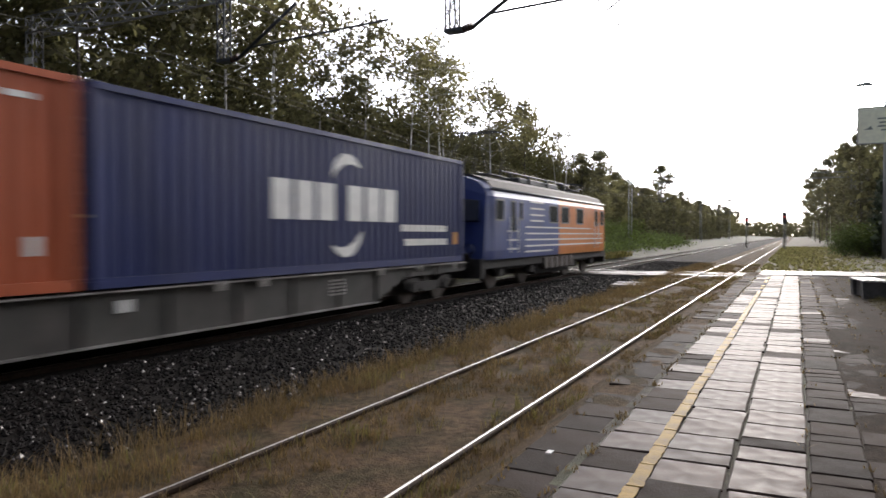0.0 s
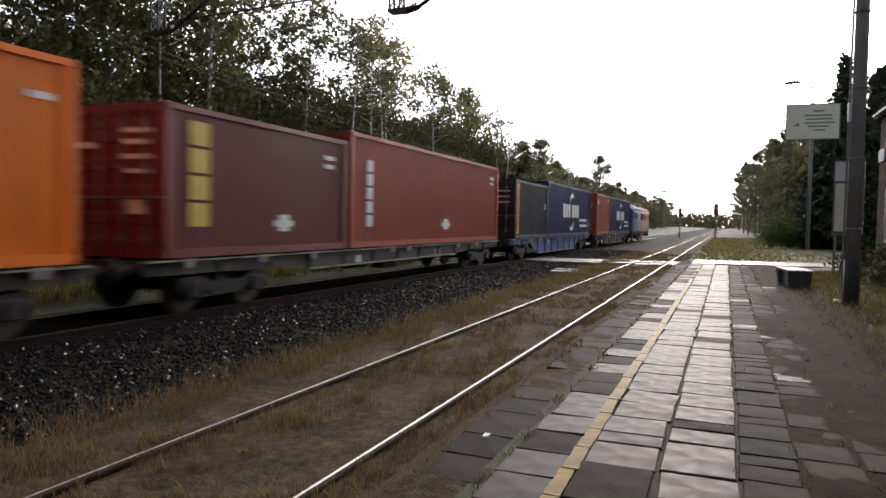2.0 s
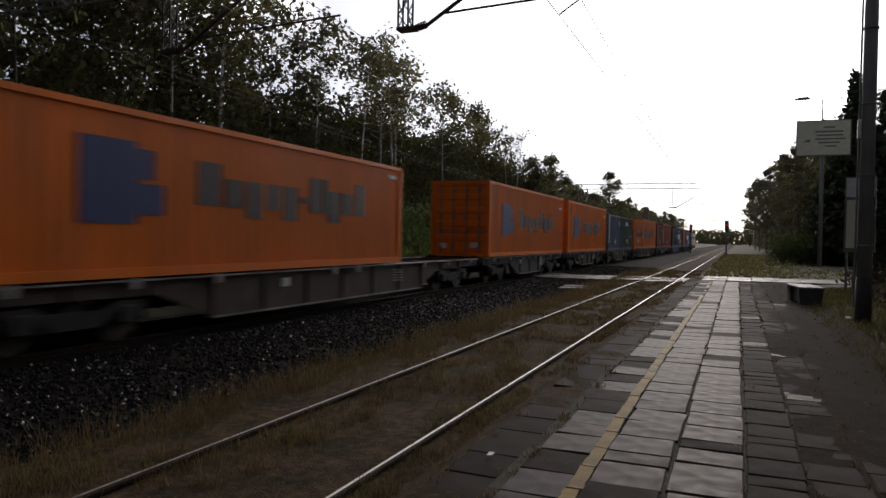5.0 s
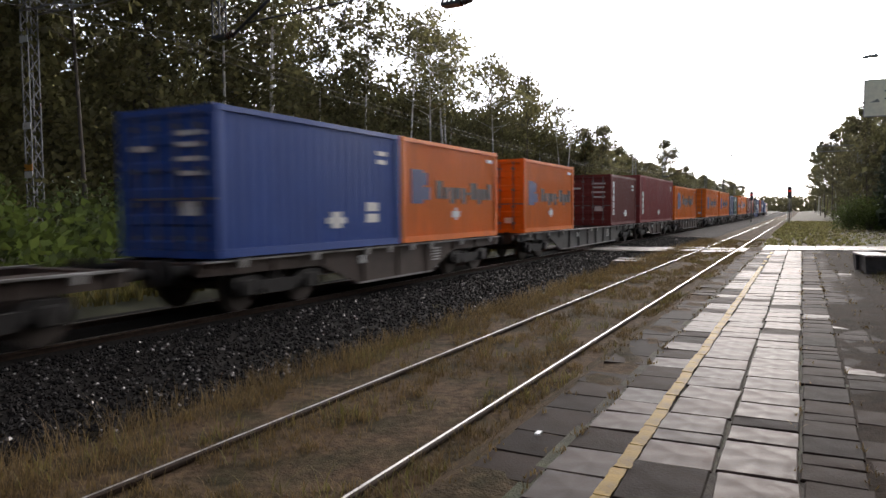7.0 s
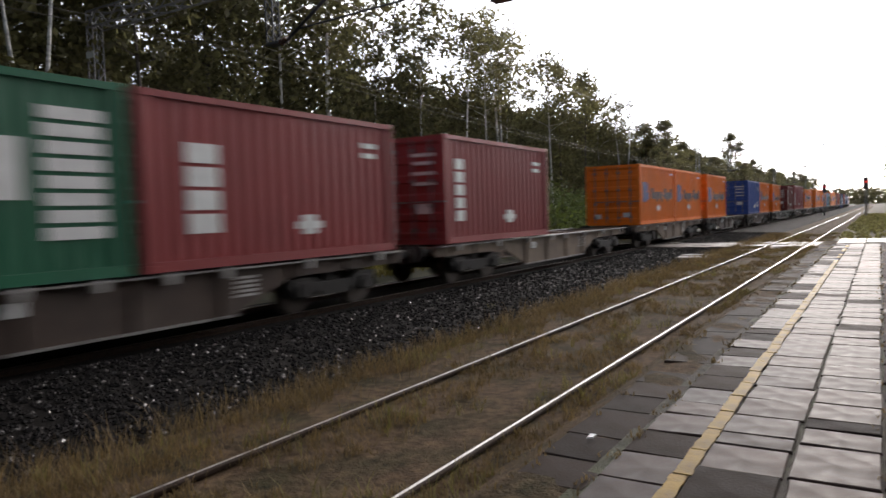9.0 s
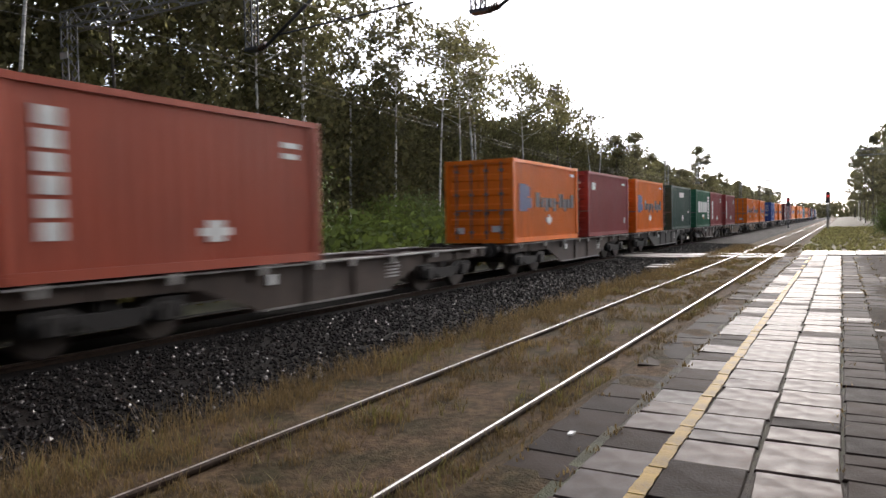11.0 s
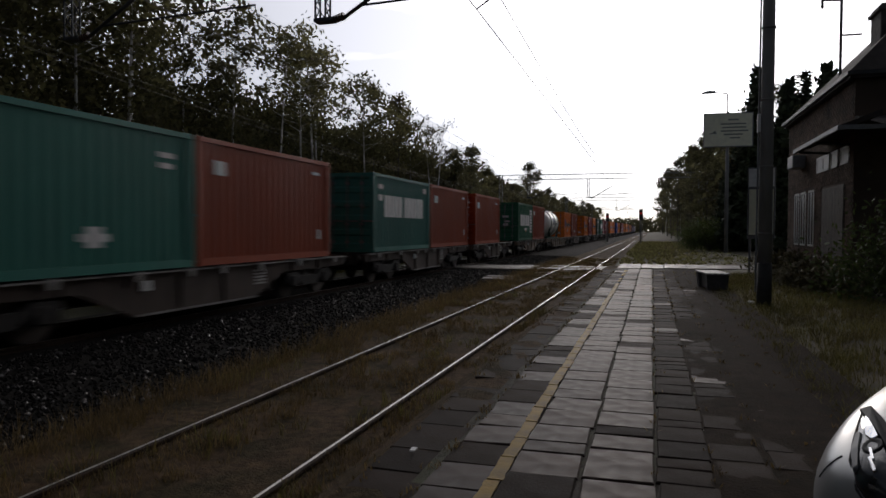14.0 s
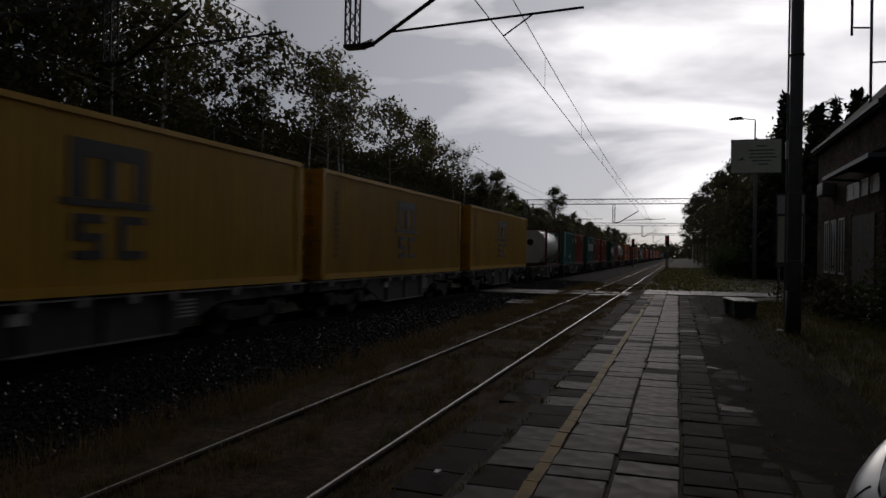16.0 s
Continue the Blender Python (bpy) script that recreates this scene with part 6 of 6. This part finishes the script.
def broad_tree(name, seed, height, clear, width, bark, clumps, per_clump, size, label, twin=False, leafmat="leaf"):
    r = random.Random(seed)
    ob = thing(name, label, "tree", None, "trees of the wood")
    bm = bmesh.new()
    verts, faces = [], []
    for stem in range(2 if twin else 1):
        lean = Vector((r.uniform(-0.05, 0.05) + (0.1 * (stem * 2 - 1) if twin else 0), r.uniform(-0.05, 0.05), 1))
        pts = []
        for i in range(8):
            u = i / 7
            pts.append(Vector((lean.x * height * u + 0.12 * math.sin(3 * u + seed + stem), lean.y * height * u + 0.12 * math.cos(2.6 * u + seed), height * 0.97 * u)))
        rad = [height * 0.0068 * (1 - u / 7 * 0.85) for u in range(8)]
        for i in range(7):
            tube(bm, pts[i], pts[i + 1], rad[i], rad[i + 1], n=7, caps=False)
        for c in range(clumps // (2 if twin else 1)):
            u = clear + (1 - clear) * (r.random() ** 0.85)
            f = u * 7
            i = min(6, int(f))
            base = pts[i].lerp(pts[i + 1], f - i)
            shape = math.sin(math.pi * min(1, (u - clear) / (1 - clear) * 0.86 + 0.14)) ** 0.7
            out = width * shape * r.uniform(0.25, 1.0)
            ang = r.uniform(0, 2 * math.pi)
            tip = base + Vector((math.cos(ang) * out, math.sin(ang) * out, out * r.uniform(0.15, 0.6)))
            tube(bm, base, tip, 0.035, 0.012, n=4, caps=False)
            leaf_cards(verts, faces, tip, r.uniform(0.26, 0.5), per_clump, size, r)
            leaf_cards(verts, faces, base.lerp(tip, 0.6), r.uniform(0.25, 0.4), per_clump // 4, size, r)
    part("trunk", bm, M[bark], ob)
    part("crown", soup("crown", verts, faces, M[leafmat]), None, ob)
    return ob


def spruce(seed, height, width):
    r = random.Random(seed)
    ob = thing("spruce_tree", "dark narrow spruce standing behind the station", "tree", None, "spruces behind the station")
    bm = bmesh.new()
    tube(bm, (0, 0, 0), (0, 0, height), height * 0.013, 0.02, n=7)
    part("trunk", bm, M["bark"], ob)
    verts, faces = [], []
    z = height * 0.08
    while z < height:
        u = 1 - z / height
        n = max(3, int(9 * u) + 3)
        for i in range(n):
            ang = 2 * math.pi * (i + r.random()) / n
            out = width * u * r.uniform(0.75, 1.1) + 0.1
            for k in range(max(2, int(out / 0.16))):
                f = (k + 1) / max(2, int(out / 0.16))
                p = Vector((math.cos(ang) * out * f, math.sin(ang) * out * f, z - out * f * 0.25 + 0.1 * f * f))
                leaf_cards(verts, faces, p, 0.16, 5, 0.26, r, 0.6)
        z += 0.26
    part("crown", soup("crown", verts, faces, M["needle"]), None, ob)
    return ob


def shrub(seed, w, h, material, label, name="bush", group="bushes along the wood"):
    r = random.Random(seed)
    ob = thing(name, label, "bush", None, group)
    bm = bmesh.new()
    verts, faces = [], []
    for i in range(16):
        a = r.uniform(0, 6.28)
        tip = Vector((math.cos(a) * w * r.uniform(0.1, 0.9), math.sin(a) * w * r.uniform(0.1, 0.9), h * r.uniform(0.35, 0.95)))
        tube(bm, (tip.x * 0.15, tip.y * 0.15, 0), tip, 0.02, 0.008, n=4, caps=False)
        leaf_cards(verts, faces, tip, 0.33 * w, 110, 0.07, r, 0.8)
        leaf_cards(verts, faces, Vector((tip.x, tip.y, tip.z * 0.45)), 0.3 * w, 80, 0.07, r, 0.8)
    verts = [Vector((v.x, v.y, max(0.02, v.z))) for v in verts]
    part("stem", bm, M["bark"], ob)
    part("foliage", soup("foliage", verts, faces, M[material]), None, ob)
    return ob


def wood():
    r = random.Random(21)
    kinds = [
        broad_tree("birch_tree", 1, 15, 0.56, 2.1, "birch", 26, 34, 0.15, "slender birch with pale trunk and thin crown"),
        broad_tree("birch_tree", 2, 15, 0.58, 2.0, "birch", 26, 34, 0.15, "slender birch with two pale stems", twin=True),
        broad_tree("aspen_tree", 3, 15, 0.48, 2.7, "bark", 31, 37, 0.155, "tall broad-leaved tree with an airy crown"),
        broad_tree("aspen_tree", 4, 15, 0.52, 2.5, "birch", 29, 37, 0.155, "tall broad-leaved tree with an airy crown"),
        broad_tree("alder_tree", 5, 15, 0.22, 3.0, "bark", 52, 62, 0.16, "dark full-crowned tree at the edge of the wood", leafmat="leaf_far"),
    ]
    used = set()

    def put(k, x, y, h):
        s = h / 15
        m = pose(x, y, 0.4, 0, 0, r.uniform(0, 360)) @ Matrix.Diagonal((s * r.uniform(0.9, 1.15), s * r.uniform(0.9, 1.15), s, 1))
        if k in used:
            o = copy_thing(kinds[k], Matrix.Identity(4))
        else:
            o = kinds[k]
            used.add(k)
        o.matrix_basis = m
        return o

    def top(y):
        return float(np.interp(y, (0, 20, 33, 46, 56, 66, 74, 80, 100, 140, 200, 320), (18.5, 17.5, 16.0, 16.0, 14.8, 15.2, 14.8, 11.4, 10.4, 10.4, 10.7, 11.2)))
    y = 5.0
    while y < 76:
        put(r.choice((0, 1, 2, 2, 3, 3)), -20.0 + r.uniform(-1.6, 1.2), y, top(y) * r.uniform(0.86, 1.03))
        y += r.uniform(2.9, 5.0)
    y = 6.0
    while y < 50:
        put(r.choice((0, 2, 3)), -23.5 + r.uniform(-2, 2), y, top(y) * r.uniform(0.68, 0.86))
        y += r.uniform(4.5, 7.5)
    y = 5.0
    while y < 80:
        put(4, -26.5 + r.uniform(-2.5, 2.5), y, top(y) * r.uniform(0.5, 0.64) * float(np.interp(y, (10, 22), (1.25, 1.0))))
        y += r.uniform(1.7, 2.8)
    y = 78.0
    while y < 330:
        put(r.choice((2, 4, 4, 4)), -19.5 + r.uniform(-2.5, 1.5), y, top(y) * r.uniform(0.8, 1.05))
        y += r.uniform(2.4, 4.2) * (1 + y / 300)
    put(4, -20.5, 142, 15.2)
    put(3, -22.0, 145, 13.5)
    # trees to the right of the line beyond the crossing
    for x, y, h in ((10.5, 64, 8.6), (11.5, 66, 10.5), (13.5, 63, 11.5), (16, 68, 12), (8.6, 74, 9.5), (10.5, 80, 11), (13, 84, 12), (7.8, 88, 10), (9.4, 96, 11), (7.0, 106, 10.5), (9.0, 116, 12), (6.6, 126, 11.5), (8.6, 140, 13),
                    (6.6, 158, 13), (8.2, 176, 14), (6.8, 200, 14.5), (8, 230, 15), (7, 265, 15), (8, 310, 16), (12, 105, 13), (12, 130, 14), (12, 165, 15), (14.5, 58, 10), (17, 60, 9.5), (19, 63, 10), (11, 70, 11), (15, 74, 12), (18, 72, 11)):
        put(r.choice((2, 3, 4, 4)), x, y, h * r.uniform(0.93, 1.05) * (1.17 if y < 120 else 1.08))
    for i, k in enumerate(kinds):
        if i not in used:
            put(i, -40, 60 + i * 5, 13)


wood()


def far_wood():
    """The closed mass of the wood behind its edge, and low growth along the line into the distance."""
    r = random.Random(33)
    verts, faces = [], []
    for i in range(6400):
        y = r.uniform(2, 100)
        x = r.uniform(-44, -30)
        leaf_cards(verts, faces, Vector((x, y, 0.5 + float(np.interp(y, (8, 20, 40), (13.0, 10.5, 8.5))) * r.random() ** 1.15)), 0.8, 7, 0.42, r)
    for i in range(2600):
        y = 80 + 480 * r.random() ** 1.2
        x = r.uniform(-40, -22) - y * 0.02
        leaf_cards(verts, faces, Vector((x, y, 0.5 + 9 * r.random() ** 1.3)), 1.1, 7, 0.5, r)
    for i in range(2000):
        y = 110 + 480 * r.random() ** 1.1
        x = r.uniform(8, 24) + y * 0.01
        leaf_cards(verts, faces, Vector((x, y, 0.5 + 10 * r.random() ** 1.3)), 1.2, 7, 0.55, r)
    for i in range(1500):
        leaf_cards(verts, faces, Vector((r.uniform(10, 24), r.uniform(62, 78), 0.5 + 8.5 * r.random())), 0.8, 7, 0.4, r)
    for i in range(5200):
        leaf_cards(verts, faces, Vector((r.uniform(-320, 320), r.uniform(560, 640), 0.5 + 9 * r.random() ** 1.3)), 2.0, 7, 1.3, r)
    for i in range(2600):
        y = 78 + 200 * r.random() ** 1.3
        leaf_cards(verts, faces, Vector((r.uniform(-26, -18.5), y, 0.5 + 8.2 * r.random() ** 0.8)), 0.7, 8, 0.36, r)
    for i in range(1500):
        y = 64 + 70 * r.random()
        leaf_cards(verts, faces, Vector((r.uniform(8.6, 16) + (2 if y < 70 else 0), y, 0.5 + 9.0 * r.random() ** 0.8)), 0.7, 8, 0.34, r)
    # unseen foliage added behind and beside the camera, blocking sky light from the foreground
    for i in range(2600):
        leaf_cards(verts, faces, Vector((r.uniform(-30, -19), r.uniform(-60, 2), 0.5 + 15 * r.random())), 0.9, 7, 0.5, r)
        leaf_cards(verts, faces, Vector((r.uniform(12, 20), r.uniform(-60, 15), 0.5 + 14 * r.random())), 0.9, 9, 0.55, r)
    tagged(new("far_wood", soup("far_wood", verts, faces, M["leaf_far"])), "dense dark wood behind the first rows of trees, and unseen foliage added as sky blocker", "wood", kind="stuff")
    # closed thicket between the stems, with an uneven top and front
    verts, faces = [], []
    for i in range(13000):
        y = 1 + 84 * r.random() ** 1.25
        n1 = noise.noise((y * 0.16, 2.0, 0.0)) + 0.5 * noise.noise((y * 0.5, 7.0, 0.0))
        h = float(np.interp(y, (2, 18, 24, 28, 33, 45, 70, 85), (18.0, 17.5, 16.0, 12.5, 9.8, 9.4, 10.2, 9.0))) * (1 + 0.16 * n1)
        x = -20.2 - 5.5 * r.random() ** 1.3 + 1.2 * noise.noise((y * 0.3, 4.0, 1.0))
        leaf_cards(verts, faces, Vector((x, y, 0.4 + h * r.random() ** 0.9)), 0.55, 14, 0.15, r)
    tagged(new("thicket", soup("thicket", verts, faces, M["thicket"])), "dense olive-green thicket between the stems of the wood", "thicket", kind="stuff")
    verts, faces = [], []
    for i in range(2600):
        y = 3 + 110 * r.random() ** 1.3
        x = r.gauss(-13.8, 1.5)
        leaf_cards(verts, faces, Vector((x, y, 0.3 + (1.5 if x < -12.5 else 0.6) * r.random())), 0.4, 7, 0.16, r)
    tagged(new("undergrowth", soup("undergrowth", verts, faces, M["bush"])), "rank green undergrowth along the edge of the wood", "undergrowth", kind="stuff")


far_wood()


def shrubs():
    r = random.Random(9)
    a = shrub(1, 1.1, 2.0, "bush", "leafy green bush at the edge of the wood")
    b = shrub(2, 1.4, 2.6, "bush", "leafy green bush at the edge of the wood")
    y, first = 6.0, [a, b]
    while y < 90:
        k = r.choice((0, 1))
        o = first[k] if first[k].location.length == 0 else copy_thing(first[k], Matrix.Identity(4))
        s = r.uniform(0.7, 1.25)
        o.matrix_basis = pose(-15.2 + r.uniform(-1.4, 1.2), y, 0.4, 0, 0, r.uniform(0, 360)) @ Matrix.Diagonal((s, s, s, 1))
        y += r.uniform(1.4, 3.2)
    c = shrub(3, 1.2, 2.2, "bush", "rounded green bush beyond the crossing", group="bushes beyond the crossing")
    spots = [(6.6, 62), (7.8, 61), (9.0, 63), (10.4, 62), (8.3, 65), (11.8, 60)]
    c.matrix_basis = pose(*spots[0], 0.2)
    for x, y in spots[1:]:
        o = copy_thing(c, pose(x, y, 0.2, 0, 0, r.uniform(0, 360)))
    d = shrub(4, 0.7, 0.7, "hedge_red", "low brownish-green hedge bush before the station", "hedge_bush", "hedge before the station")
    d.matrix_basis = pose(7.95, 21.0, 0.05)
    for i in range(1, 10):
        copy_thing(d, pose(7.95 + r.uniform(-0.2, 0.2), 21.0 + i * 0.95, 0.05, 0, 0, r.uniform(0, 360)))
    e = shrub(6, 1.25, 2.5, "bush", "dense dark green bush at the corner of the station", group="bushes at the station")
    e.matrix_basis = pose(8.7, 18.6, 0.1)
    copy_thing(e, pose(10.2, 18.0, 0.1, 0, 0, 120))
    spr = [spruce(1, 13.5, 2.7), spruce(2, 12.0, 2.4)]
    spots = [(11.0, 60, 1.06), (13.3, 60, 1.1), (14.6, 61, 1.04), (15.9, 60, 1.18), (12.2, 64, 0.85), (18.0, 62, 1.12), (10.0, 64, 0.8)]
    for i, (x, y, s) in enumerate(spots):
        o = spr[i] if i < 2 else copy_thing(spr[i % 2], Matrix.Identity(4))
        o.matrix_basis = pose(x, y, 0.2, 0, 0, r.uniform(0, 360)) @ Matrix.Diagonal((s, s, s, 1))


shrubs()

# ---- grass and small things on the ground ----


def grass():
    r = random.Random(17)

    def field(name, label, spots, material, h0, h1, width=0.0032):
        verts, faces = [], []
        for x, y, z, n in spots:
            for _ in range(n):
                bx, by = x + r.gauss(0, 0.035), y + r.gauss(0, 0.035)
                h = r.uniform(h0, h1)
                a = r.uniform(0, 6.28)
                lean = r.uniform(0.2, 1.1) * h
                w = width * (1 + by * 0.04)
                dx, dy = math.cos(a) * w, math.sin(a) * w
                lx, ly = math.cos(a + 1.57) * lean, math.sin(a + 1.57) * lean
                k = len(verts)
                mx, my, mz = bx + lx * 0.35, by + ly * 0.35, z + h * 0.62
                verts.extend([(bx - dx, by - dy, z), (bx + dx, by + dy, z), (mx + dx * 0.8, my + dy * 0.8, mz), (mx - dx * 0.8, my - dy * 0.8, mz), (bx + lx, by + ly, z + h)])
                faces.extend([(k, k + 1, k + 2, k + 3), (k + 3, k + 2, k + 4)])
        tagged(new(name, soup(name, verts, faces, material)), label, "grass", kind="stuff")

    def far(p=1.7, n=45):
        return 1.8 + n * r.random() ** p
    dry = []
    for _ in range(9500):
        y = far()
        x = r.choice((r.gauss(-1.6, 0.35), r.gauss(-1.25, 0.3), r.uniform(-0.7, 0.7), r.uniform(-0.7, 0.7), r.uniform(0.8, 1.45)))
        if noise.noise((x * 1.3, y * 0.8, 1.0)) > -0.08:
            dry.append((x, y, -0.17 if x < -1.75 else -0.075, 10))
    field("dry_grass", "dry yellow-brown grass between and beside the siding rails", dry, M["grass_dry"], 0.03, 0.13, 0.0026)
    tall = []
    for _ in range(2600):
        y = far(1.5)
        tall.append((r.gauss(-1.75, 0.3), y, -0.17, 7))
    field("tall_grass", "taller tawny grass along the ballast edge", tall, M["grass_dry"], 0.1, 0.34, 0.0022)
    green = []
    for _ in range(1500):
        y = far()
        x = r.choice((r.gauss(-1.5, 0.4), r.uniform(-0.65, 0.65), r.uniform(0.85, 1.35)))
        if noise.noise((x * 0.9, y * 0.6, 7.0)) > 0.1:
            green.append((x, y, -0.17 if x < -1.75 else -0.075, 8))
    for _ in range(5200):
        y = 3 + 26 * r.random() ** 1.2
        x = 4.85 + 3.4 * r.random() ** 0.8
        green.append((x, y, 0.09 + 0.02 * (x - 5), 8))
    field("green_grass", "rough green grass beside the platform and in the siding", green, M["grass_green"], 0.06, 0.2)
    bank = []
    for _ in range(3000):
        y = 4 + 60 * r.random() ** 1.3
        bank.append((r.uniform(-12.5, -9.6), y, -0.1, 6))
    field("bank_grass", "long green grass behind the main track", bank, M["grass_green"], 0.2, 0.55, 0.012)
    # tufts in the slab joints
    tuft = []
    for _ in range(420):
        y = 2.0 + 28 * r.random() ** 1.4
        x = r.choice((1.42, 1.885, 1.885, 3.36, 3.75, 4.14, 4.52, 4.8, 4.9)) + r.gauss(0, 0.015)
        tuft.append((x, y, PZ - 0.03, 5))
    field("joint_tufts", "short tufts of grass in the slab joints", tuft, M["grass_dry"], 0.03, 0.075, 0.005)
    # far verge beyond the crossing
    verge = []
    for _ in range(2400):
        y = 37 + 70 * r.random()
        verge.append((r.uniform(1.6, 9), y, 0.06, 7))
    field("verge_grass", "pale dry grass of the verge beyond the crossing", verge, M["verge"], 0.05, 0.2, 0.016)


grass()


def litter():
    r = random.Random(4)
    bm = bmesh.new()
    prism(bm, [(-0.035, -0.02), (0.03, -0.026), (0.04, 0.015), (-0.02, 0.028)], 0.0, 0.008, "z")
    me = mesh_of("paper_scrap", bm, M["white_paint"])
    for i, (x, y, z) in enumerate(((2.75, 3.55, PZ + 0.012), (3.0, 3.75, PZ + 0.012), (1.62, 5.2, PZ + 0.004), (-0.3, 3.9, -0.1), (0.15, 3.1, -0.1), (5.35, 9.2, 0.13))):
        o = part("paper_scrap", me, None)
        o.matrix_basis = pose(x, y, z, r.uniform(-8, 8), r.uniform(-8, 8), r.uniform(0, 360))
        tagged(o, "small crumpled scrap of white paper on the ground", "litter", "scraps of paper")


litter()


# ---- what moves ----


def motions():
    for ob, x, s, z in MOVERS:
        walk(ob, [(t, pose(x, s + SPEED * t, z)) for t in (0, 2, 4, 6, 8, 10, 12, 14, 16)])


motions()
